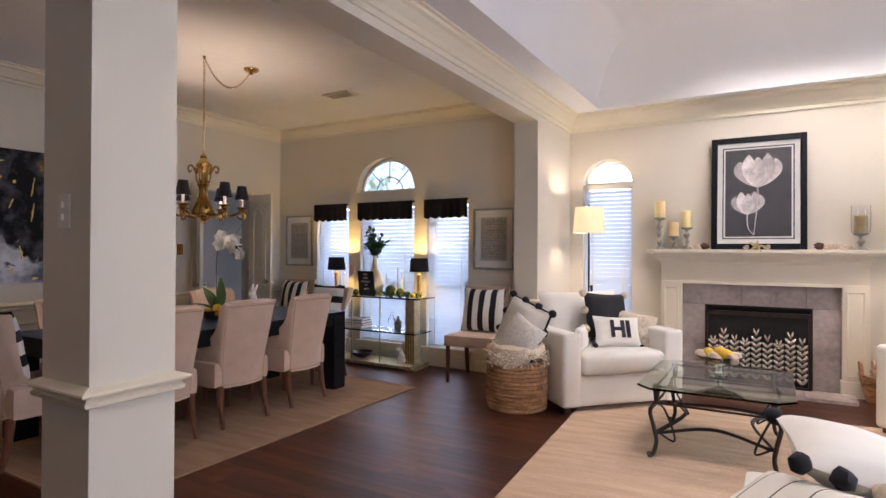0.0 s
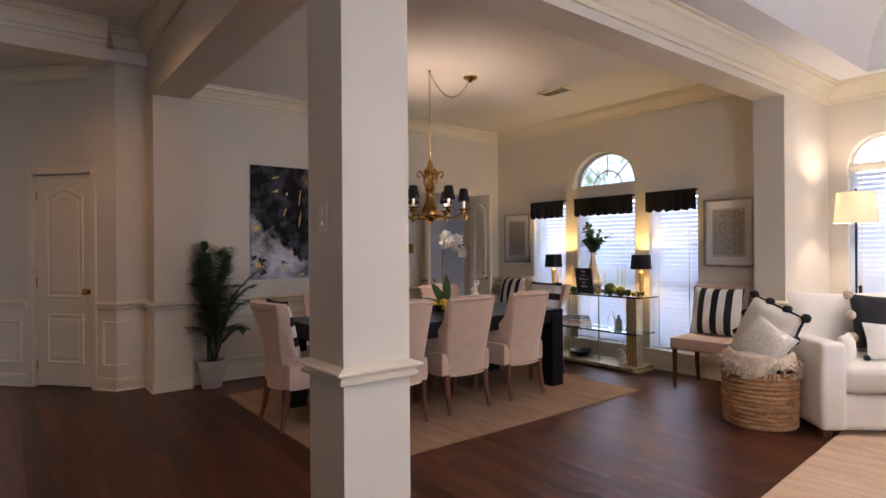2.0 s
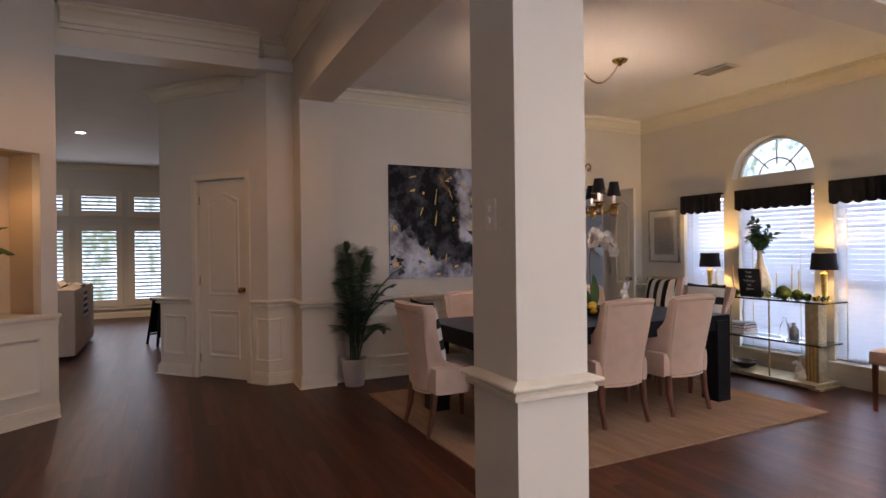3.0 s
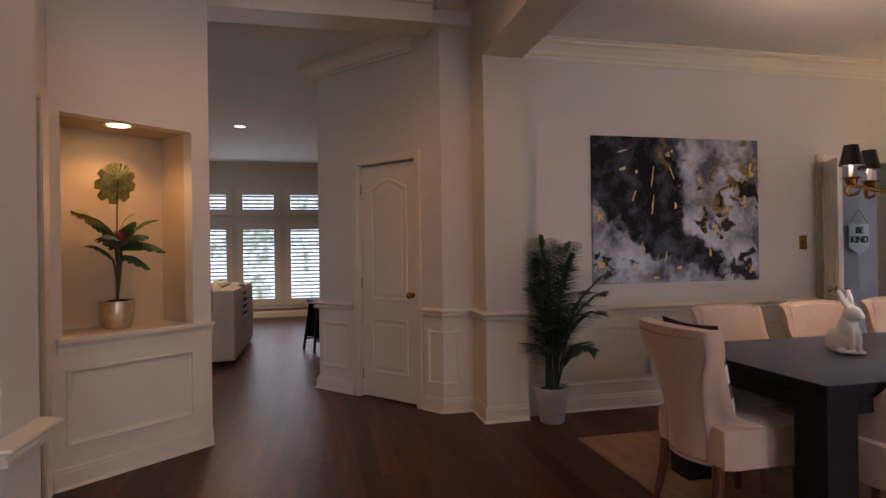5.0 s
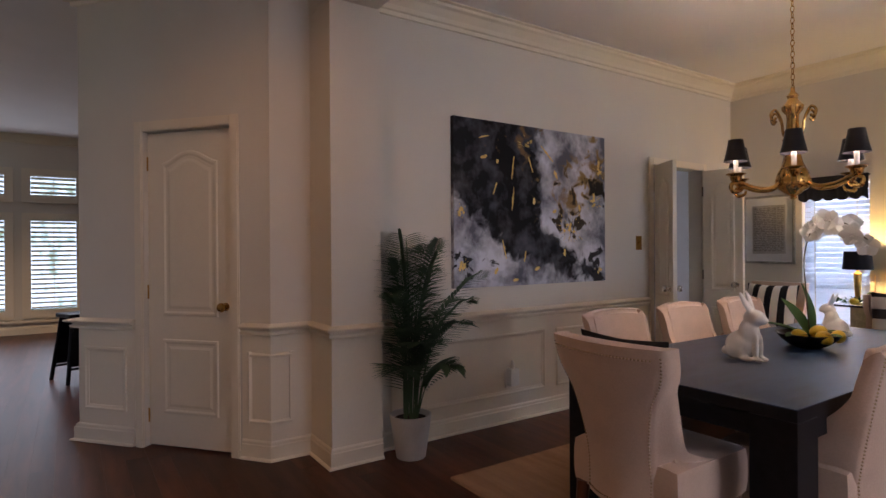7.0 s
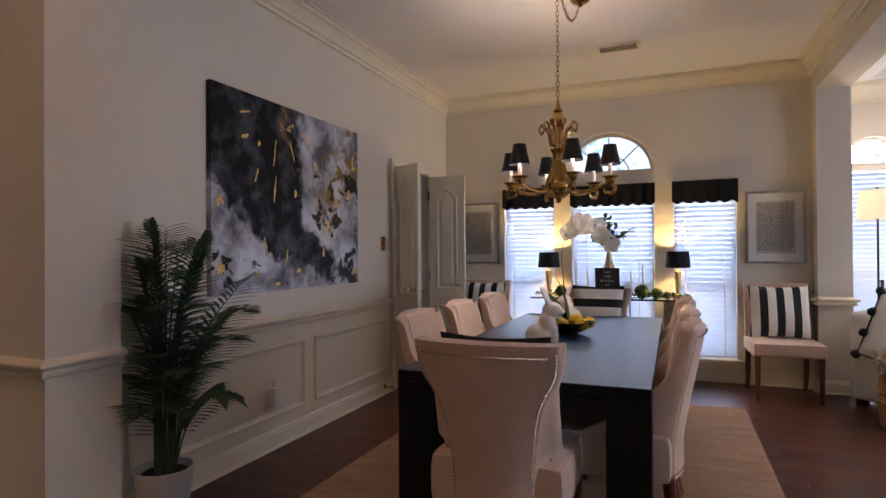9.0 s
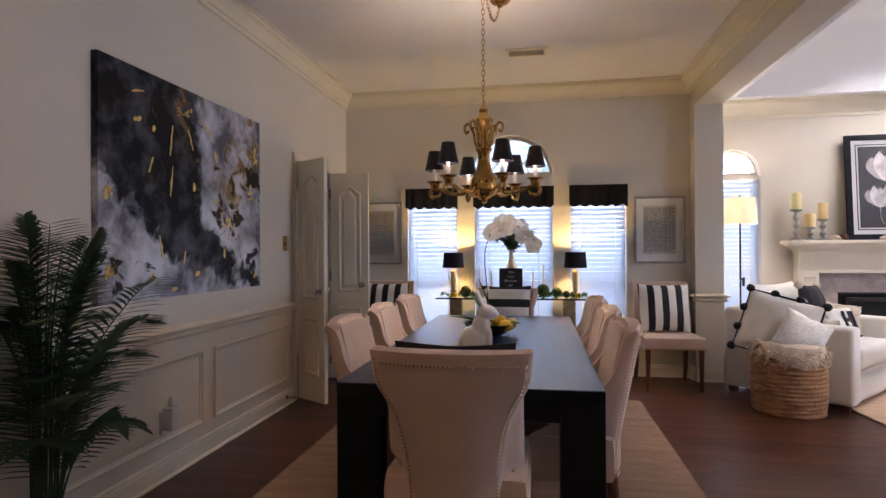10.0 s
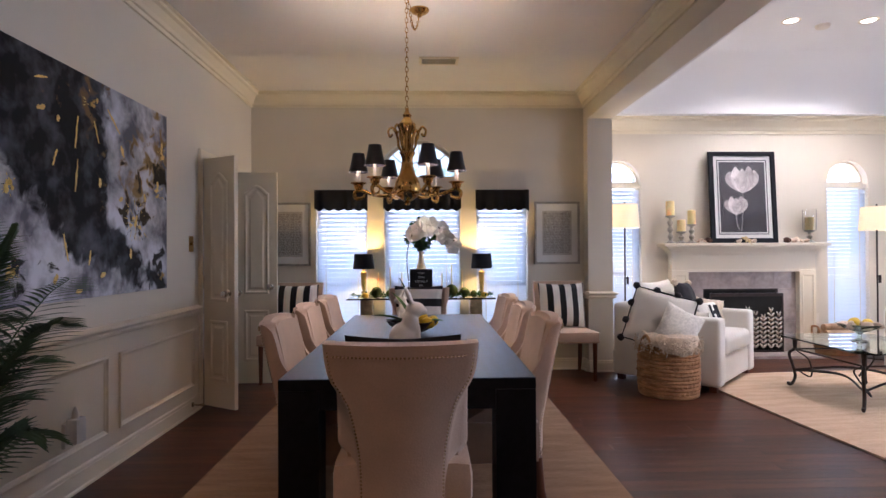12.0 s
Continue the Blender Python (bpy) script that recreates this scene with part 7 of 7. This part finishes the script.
def coffee_table():
    x0, x1, y0, y1, z = -0.46, 0.40, 3.84, 4.90, 0.455
    cx, cy = (x0 + x1) / 2, (y0 + y1) / 2
    top = empty("coffee_table", cx, cy, 0.0135, label="glass coffee table on a scrolled iron base", category="coffee table")
    w, h, c = (x1 - x0) / 2, (y1 - y0) / 2, 0.09
    z -= 0.0135
    out = [(-w + c, -h), (w - c, -h), (w, -h + c), (w, h - c), (w - c, h), (-w + c, h), (-w, h - c), (-w, -h + c)]
    bm = prism(bmesh.new(), out, "z", z, z + 0.014)
    bmesh.ops.bevel(bm, geom=[e for e in bm.edges if abs(e.verts[0].co.z - e.verts[1].co.z) < 1e-5], offset=0.004, segments=1, affect="EDGES")
    part("glass_top", bm, M_GREENGLASS, top, "clear glass top with a green edge")
    a, b = w - 0.11, h - 0.13
    for z1, r in ((z - 0.012, 0.008), (z - 0.105, 0.008)):
        pts = [(-a, -b, z1), (a, -b, z1), (a, b, z1), (-a, b, z1), (-a, -b, z1)]
        for p, q in zip(pts, pts[1:]):
            part("rail", tube(bmesh.new(), [p, q], r, 6), M_IRON, top)
    for sx in (-1, 1):
        for sy in (-1, 1):
            part("upper_post", tube(bmesh.new(), [(sx * a, sy * b, z - 0.105), (sx * a, sy * b, z - 0.001)], [0.014, 0.024], 8), M_IRON, top)
            o = Vector((sx, sy, 0)).normalized()
            k = Vector((sx * a, sy * b, 0))
            pts = [k + Vector((0, 0, z - 0.10)), k + o * 0.045 + Vector((0, 0, z - 0.15)), k + o * 0.02 + Vector((0, 0, z - 0.25)), k + o * 0.0 + Vector((0, 0, 0.10)), k + o * 0.02 + Vector((0, 0, 0.03)), k + o * 0.05 + Vector((0, 0, 0.013)), k + o * 0.055 + Vector((0, 0, 0.035))]
            part("leg", tube(bmesh.new(), spline(pts, 6), 0.013, 8), M_IRON, top, smooth=True)
            pts = [k + Vector((0, 0, 0.16)), k - Vector((sx * 0.10, sy * 0.06, -0.10)), k - Vector((sx * 0.03, sy * 0.14, -0.26)), k - Vector((0, sy * 0.02, -0.33))]
            part("scroll", tube(bmesh.new(), spline(pts, 6), 0.007, 6), M_IRON, top, smooth=True)
    for s in (-1, 1):
        part("stretcher", tube(bmesh.new(), spline([(s * a, -b, 0.15), (s * a * 0.62, 0, 0.19), (s * a, b, 0.15)], 8), 0.009, 6, flat=1.6), M_IRON, top, smooth=True)
        part("stretcher", tube(bmesh.new(), spline([(-a, s * b, 0.15), (0, s * b * 0.75, 0.19), (a, s * b, 0.15)], 8), 0.009, 6, flat=1.6), M_IRON, top, smooth=True)
    return z + 0.0135 + 0.014


TOPZ = coffee_table()
comp = empty("glass_compote", -0.03, 4.42, TOPZ + 0.0005, label="green glass footed bowl of lemons and shells", category="bowl")
part("bowl", lathe(bmesh.new(), [(0.06, 0), (0.06, 0.006), (0.02, 0.02), (0.016, 0.06), (0.03, 0.075), (0.12, 0.11), (0.165, 0.145), (0.158, 0.147), (0.11, 0.118), (0.02, 0.085)], 36), M_GREENGLASS, comp, smooth=True)
for k, (x, y) in enumerate(((0.05, -0.03), (-0.06, -0.02), (0.0, 0.06))):
    thing("lemon", ball(bmesh.new(), 0.036, s=(1.25, 1, 1), sub=3, rough=0.04), M_LEMON, "ripe yellow lemon in the glass bowl", "lemon", group="lemons in the glass bowl", smooth=True, m=pose(-0.03 + x, 4.42 + y, TOPZ + 0.155, 10 * k, 25, 70 * k))
for k, (x, y) in enumerate(((-0.09, 0.06), (0.10, 0.05), (0.09, -0.08), (-0.02, -0.10), (-0.11, -0.05))):
    thing("seashell", ball(bmesh.new(), 0.036, s=(1.3, 1, 0.7), sub=3, rough=0.35, freq=40), M_SHELL, "pale sea shell in the glass bowl", "seashell", smooth=True, m=pose(-0.03 + x, 4.42 + y, TOPZ + 0.138, 20 * k, 0, 50 * k))

# sofa end with pillows beside the start of the walk
sofa = empty("chaise", 1.22, 2.30, 0.0, 0, label="white slipcovered backless chaise with loose pillows", category="chaise")
part("seat_base", boxed(-1.05, 1.05, -0.45, 0.45, 0.0135, 0.30, bevel=0.04), M_WHITE, sofa, smooth=True)
part("seat_cushion", boxed(-1.04, 0.0, -0.28, 0.46, 0.30, 0.45, bevel=0.05), M_WHITE, sofa, smooth=True)
part("seat_cushion", boxed(0.005, 1.04, -0.28, 0.46, 0.30, 0.45, bevel=0.05), M_WHITE, sofa, smooth=True)
cushion("pompom_pillow", pose(0.60, 2.56, 0.575, -74, 0, 97), 0.54, 0.60, 0.20, M_WHITE, "off-white pillow with black and cream pompoms on the chaise", 15,
        parts=[(-1, 1, M_BLACK, 0.034), (-1, 0.62, M_BLACK, 0.034), (-1, 0.25, M_SHAG, 0.036), (-1, -0.1, M_BLACK, 0.036), (-1, -0.5, M_SHAG, 0.036), (-1, -0.95, M_BLACK, 0.036), (1, 1, M_BLACK, 0.034)])
cushion("pinstripe_pillow", pose(0.36, 2.13, 0.52, -78, 0, -30), 0.46, 0.42, 0.15, M_THIN, "cream pillow with thin black stripes on the chaise", 16)
# log basket
wood = empty("log_basket", 1.20, 6.36, 0.0, label="brown wicker basket of split logs by the hearth", category="basket")
for k in range(9):
    bm = bmesh.new()
    z, g = 0.02 + 0.027 * k, 0.006 * k
    pts = [(sx * (0.20 + g) * abs(math.cos(a)) ** 0.6 * (1 if math.cos(a) >= 0 else -1), sx * (0.13 + g) * abs(math.sin(a)) ** 0.6 * (1 if math.sin(a) >= 0 else -1), z + 0.003 * math.sin(a * 16 + k * math.pi)) for sx in (1,) for a in [i * math.tau / 48 for i in range(49)]]
    tube(bm, pts, 0.0145, 6)
    part("wicker_row", bm, M_ROPE, wood, smooth=True)
for s in (-1, 1):
    part("handle", tube(bmesh.new(), spline([(s * 0.24, -0.07, 0.24), (s * 0.25, -0.05, 0.33), (s * 0.25, 0.05, 0.33), (s * 0.24, 0.07, 0.24)], 6), 0.012, 7), M_ROPE, wood, smooth=True)
M_LOG = mat("split_log", (0.45, 0.30, 0.18), 0.9, vary=0.4, scale=14, bump=0.7)
for x, y, z, a in ((0, -0.05, 0.245, 4), (0.02, 0.06, 0.25, -6), (0.0, 0.0, 0.315, 9)):
    thing("firewood_log", lathe(bmesh.new(), [(0.042, -0.17), (0.045, -0.06), (0.043, 0.08), (0.044, 0.17)], 9, pose(0, 0, 0, 0, 90)), M_LOG, "pale split firewood log in the basket", "log", group="logs in the basket", m=pose(1.20 + x, 6.36 + y, z + 0.01, 0, 0, a))

# ---- foyer and family room ----
ledge = bmesh.new()
v = [ledge.verts.new(on_niche(s, o, z)) for z in (0.801, 0.828) for s, o in ((-0.015, -0.10), (0.91, -0.10), (0.91, 0.035), (-0.015, 0.035))]
for f in ((0, 1, 2, 3), (7, 6, 5, 4), (0, 4, 5, 1), (1, 5, 6, 2), (2, 6, 7, 3), (3, 7, 4, 0)):
    ledge.faces.new([v[i] for i in f])
bmesh.ops.bevel(ledge, geom=ledge.edges[:], offset=0.007, segments=2, affect="EDGES")
moulding(ledge, [on_niche(0.905, 0, 0)[:2], on_niche(0, 0, 0)[:2]][::-1], [(0, 0.74), (0.012, 0.742), (0.016, 0.775), (0.028, 0.80), (0, 0.80)][::1])
structure("niche_ledge", ledge, M_TRIM, "cream moulded ledge under the niche", "ledge")
ledge = bmesh.new()
v = [ledge.verts.new(on_niche(s, o, z)) for z in (0.802, 0.826) for s, o in ((0.123, -0.398), (0.874, -0.398), (0.874, -0.101), (0.123, -0.101))]
for f in ((0, 1, 2, 3), (7, 6, 5, 4), (0, 4, 5, 1), (1, 5, 6, 2), (2, 6, 7, 3), (3, 7, 4, 0)):
    ledge.faces.new([v[i] for i in f])
structure("niche_shelf", ledge, M_TRIM, "cream shelf inside the niche", "shelf")

NPOT = on_niche(0.50, -0.22, 0.8265)
mon = empty("potted_monstera", *NPOT, label="artificial split-leaf plant in a gold pot in the niche", category="potted plant")
part("pot", lathe(bmesh.new(), [(0.068, 0), (0.076, 0.006), (0.094, 0.07), (0.097, 0.15), (0.096, 0.17), (0.088, 0.17), (0.084, 0.14), (0.01, 0.135)], 32), M_CHAMPAGNE, mon, "hammered gold pot", smooth=True)
part("moss", ball(bmesh.new(), 0.078, (0, 0, 0.145), (1, 1, 0.45), sub=3, rough=0.25, freq=50), M_SOIL, mon)


def monstera_leaf(c, turn, size, material, stem_from):
    bm = bmesh.new()
    n = 40
    ring = []
    for i in range(n):
        a = i / n * math.tau
        r = size * (1 - 0.28 * math.cos(a)) * (0.80 + 0.10 * abs(math.cos(a * 0.5)))
        if i % 4 == 2 and 5 < i < 35:
            r *= 0.78
        p = Vector((math.sin(a) * r * 0.85, 0, -math.cos(a) * r))
        p.y = 0.22 * (p.x ** 2 + p.z ** 2) / size
        ring.append(p)
    mid = bm.verts.new(c)
    vs = [bm.verts.new(c + turn @ p) for p in ring]
    half = [bm.verts.new(c + turn @ (p * 0.5 + Vector((0, -0.01 * (i % 2), 0)))) for i, p in enumerate(ring)]
    for i in range(n):
        bm.faces.new((mid, half[i], half[(i + 1) % n]))
        bm.faces.new((half[i], vs[i], vs[(i + 1) % n], half[(i + 1) % n]))
    leaf = part("leaf", bm, material, mon, smooth=True)
    part("stalk", tube(bmesh.new(), spline([stem_from, (stem_from + c) / 2 + Vector((0, 0, 0.05)), c], 6), 0.004, 6), M_BARK, leaf)


M_FOIL = mat("gilded_leaf", (0.42, 0.38, 0.12), 0.35, 0.55, vary=0.6, scale=18, fine=60, bump=0.3)
NZ = math.degrees(math.atan2(-ND.y, -ND.x))
face = Matrix.Rotation(radians(NZ), 3, "Z")
random.seed(14)
def side_leaf(start, tip, width, material, name="leaf"):
    """A long split leaf that arches out from the stem."""
    bm = bmesh.new()
    start, tip = face @ Vector(start), face @ Vector(tip)
    d = tip - start
    n = 14
    side = d.cross(Vector((0, 0, 1))).normalized()
    rows = []
    for i in range(n + 1):
        t = i / n
        w = width * (math.sin(math.pi * min(1, 0.06 + 0.94 * t)) ** 0.6) * (0.72 if i % 3 == 2 else 1.0)
        c = start + d * t + Vector((0, 0, 0.18 * d.length * math.sin(math.pi * t)))
        rows.append((bm.verts.new(c - side * w / 2 + Vector((0, 0, -0.25 * w))), bm.verts.new(c), bm.verts.new(c + side * w / 2 + Vector((0, 0, -0.25 * w)))))
    for p, q in zip(rows, rows[1:]):
        bm.faces.new((p[0], p[1], q[1], q[0]))
        bm.faces.new((p[1], p[2], q[2], q[1]))
    leaf = part(name, bm, material, mon, smooth=True)
    part("stalk", tube(bmesh.new(), spline([face @ Vector((start.x * 0.1, 0, 0.15)), (Vector((0, 0, 0.15)) + start) / 2 + face @ Vector((0.01, 0, 0.03)), start], 5), 0.006, 6), M_BARK, leaf)


monstera_leaf(face @ Vector((0.0, -0.03, 0.925)), face @ Matrix.Rotation(radians(14), 3, "X") @ Matrix.Rotation(radians(180), 3, "Y"), 0.160, M_FOIL, Vector((0, 0, 0.15)))
for start, tip, width, foil in (((-0.02, -0.02, 0.57), (-0.27, -0.06, 0.72), 0.17, 1), ((0.02, -0.03, 0.53), (0.23, -0.08, 0.68), 0.10, 0), ((0.0, -0.04, 0.50), (0.26, -0.11, 0.47), 0.21, 0), ((0.0, -0.05, 0.52), (-0.16, -0.16, 0.56), 0.17, 2),
                                ((0.0, -0.03, 0.52), (0.13, -0.15, 0.57), 0.18, 2), ((0.02, 0.0, 0.45), (0.15, -0.13, 0.36), 0.17, 2), ((-0.02, 0.0, 0.43), (-0.20, -0.05, 0.51), 0.07, 2), ((0.0, -0.02, 0.60), (0.09, -0.06, 0.72), 0.05, 1), ((0.01, 0.02, 0.50), (0.06, 0.10, 0.62), 0.16, 2),
                                ((-0.02, -0.02, 0.55), (-0.12, 0.08, 0.66), 0.14, 2), ((0.0, -0.04, 0.56), (0.05, -0.15, 0.66), 0.12, 0)):
    side_leaf(start, tip, width, (M_LEAF2, M_FOIL, M_LEAF)[foil])
part("bud", ball(bmesh.new(), 0.028, face @ Vector((-0.01, -0.09, 0.57)), (1, 1, 1.3), rough=0.3, freq=50), mat("dark_red_bud", (0.18, 0.02, 0.035), 0.6), mon, "dark red flower bud", smooth=True)

# family room sofa, seen end on
fs = empty("family_sofa", -9.15, -1.38, 0.0, 0, label="beige slipcovered family room sofa with a patterned throw", category="sofa")
part("seat_base", boxed(-0.73, 0.73, -0.52, 0.30, 0.035, 0.42, bevel=0.05), M_BEIGE, fs, smooth=True)
part("backrest", boxed(-0.93, 0.93, 0.27, 0.52, 0.03, 0.86, bevel=0.07), M_BEIGE, fs, smooth=True)
for s in (-1, 1):
    a, b = sorted((s * 0.95, s * 0.72))
    part("arm", boxed(a, b, -0.5, 0.42, 0.03, 0.60, bevel=0.08), M_BEIGE, fs, smooth=True)
for k in (-1, 1):
    bm = pillow(0.70, 0.5, 0.2, k + 3)
    bmesh.ops.transform(bm, matrix=pose(k * 0.36, 0.20, 0.68, 12), verts=bm.verts)
    part("back_cushion", bm, M_BEIGE, fs, smooth=True)
M_PATTERN = stripes("patterned_throw", (0.75, 0.71, 0.66), (0.07, 0.065, 0.07), "Z", 0.085, share=0.55)
bm = bmesh.new()
grid = []
path = [(0.22, 0.60), (0.27, 0.79), (0.33, 0.835), (0.42, 0.84), (0.505, 0.80), (0.525, 0.70), (0.525, 0.52), (0.527, 0.38)]
for i in range(9):
    grid.append([bm.verts.new((-0.15 + 0.05 * i, y + 0.004 * math.sin(i * 2 + j), z)) for j, (y, z) in enumerate(path)])
for i in range(8):
    for j in range(len(path) - 1):
        bm.faces.new((grid[i][j], grid[i + 1][j], grid[i + 1][j + 1], grid[i][j + 1]))
bmesh.ops.solidify(bm, geom=bm.faces[:], thickness=0.008)
thing("patterned_throw", bm, M_PATTERN, "black and cream patterned throw over the sofa back", "throw", smooth=True, m=Matrix.Translation((-9.15, -1.38, 0.06)))
bar = empty("bar_stool", -8.95, 0.14, 0.0, 20, label="black wooden stool in the family room", category="stool")
part("seat", boxed(-0.17, 0.17, -0.17, 0.17, 0.62, 0.66, bevel=0.01), M_TABLE, bar)
for sx in (-1, 1):
    for sy in (-1, 1):
        part("leg", tube(bmesh.new(), [(sx * 0.13, sy * 0.13, 0.62), (sx * 0.20, sy * 0.20, 0.0)], 0.02, 6), M_TABLE, bar)
    part("side_panel", prism(bmesh.new(), [(-0.125, 0.625), (0.125, 0.625), (0.175, 0.16), (-0.175, 0.16)], "x", min(sx * 0.15, sx * 0.168), max(sx * 0.15, sx * 0.168)), M_TABLE, bar)
    part("rung", tube(bmesh.new(), [(sx * 0.17, -0.17, 0.14), (sx * 0.17, 0.17, 0.14)], 0.012, 6), M_TABLE, bar)
thing("family_desk", box(boxed(-9.6, -8.6, 0.30, 0.85, 0.0, 0.70, bevel=0.01), -9.64, -8.56, 0.27, 0.88, 0.70, 0.74, bevel=0.005), M_TABLE, "black cabinet against the hall wall", "cabinet")

# sign hanging inside the pantry
sign = empty("hanging_sign", -6.285, 5.74, 1.20, 90, label="white banner sign with black lettering BE KIND", category="sign")
bm = prism(bmesh.new(), [(-0.13, 0.05), (0, -0.03), (0.13, 0.05), (0.13, 0.30), (-0.13, 0.30)], "y", -0.004, 0.004)
part("banner", bm, M_INK, sign)
for k, text in enumerate(("BE", "KIND")):
    cu = bpy.data.curves.new("letters", "FONT")
    cu.body, cu.size, cu.align_x, cu.extrude, cu.offset = text, 0.095, "CENTER", 0.002, 0.003
    cu.materials.append(M_BLACK)
    ob = new("lettering", cu)
    ob.parent = sign
    ob.matrix_basis = pose(0, -0.006, 0.20 - 0.10 * k, 90)
part("cord", tube(bmesh.new(), [(-0.12, 0, 0.30), (0, 0, 0.46), (0.12, 0, 0.30)], 0.003, 5), M_BARK, sign)

# ---- floorboards ----
random.seed(2)
LEN, WID = 1.55, 0.118
board_mesh = bpy.data.meshes.new("floorboard")
bm = boxed(-LEN / 2 + 0.0004, LEN / 2 - 0.0004, -WID / 2 + 0.0003, WID / 2 - 0.0003, -0.012, 0.0)
bmesh.ops.bevel(bm, geom=[e for e in bm.edges if all(v.co.z > -0.001 for v in e.verts)], offset=0.0003, segments=1, affect="EDGES")
bmesh.ops.delete(bm, geom=[f for f in bm.faces if f.normal.z < -0.9], context="FACES_ONLY")
bm.to_mesh(board_mesh)
bm.free()
board_mesh.materials.append(M_FLOOR)
rest_v, rest_f = [], []
y = SY - 0.1
row = 0
while y < LY + 0.3:
    x = -14.0 + random.uniform(0, LEN)
    while x < HX + 0.8:
        if -5.6 < x < 0.9 and -0.9 < y < 5.3:
            ob = new("floorboard", board_mesh)
            ob.parent = floor
            ob.location = (x, y, 0)
        else:
            n = len(rest_v)
            a, b, c, d = x - LEN / 2 + 0.0004, x + LEN / 2 - 0.0004, y - WID / 2 + 0.0003, y + WID / 2 - 0.0003
            rest_v += [(a, c, -0.012), (b, c, -0.012), (b, d, -0.012), (a, d, -0.012), (a, c, 0), (b, c, 0), (b, d, 0), (a, d, 0)]
            rest_f += [tuple(n + i for i in f) for f in ((4, 5, 6, 7), (0, 1, 5, 4), (1, 2, 6, 5), (2, 3, 7, 6), (3, 0, 4, 7))]
        x += LEN
    y += WID
    row += 1
me = bpy.data.meshes.new("floorboard_rest")
me.from_pydata(rest_v, [], rest_f)
M_FLOOR_REST = M_FLOOR.copy()
M_FLOOR_REST.name = "dark_floorboard_rest"
tree = M_FLOOR_REST.node_tree
geo = tree.nodes.new("ShaderNodeNewGeometry")
for link in list(tree.links):
    if link.from_node.type == "OBJECT_INFO":
        tree.links.new(geo.outputs["Random Per Island"], link.to_socket)
me.materials.append(M_FLOOR_REST)
rest = new("floorboard_rest", me)
rest.parent = floor
tagged(rest, kind="stuff")
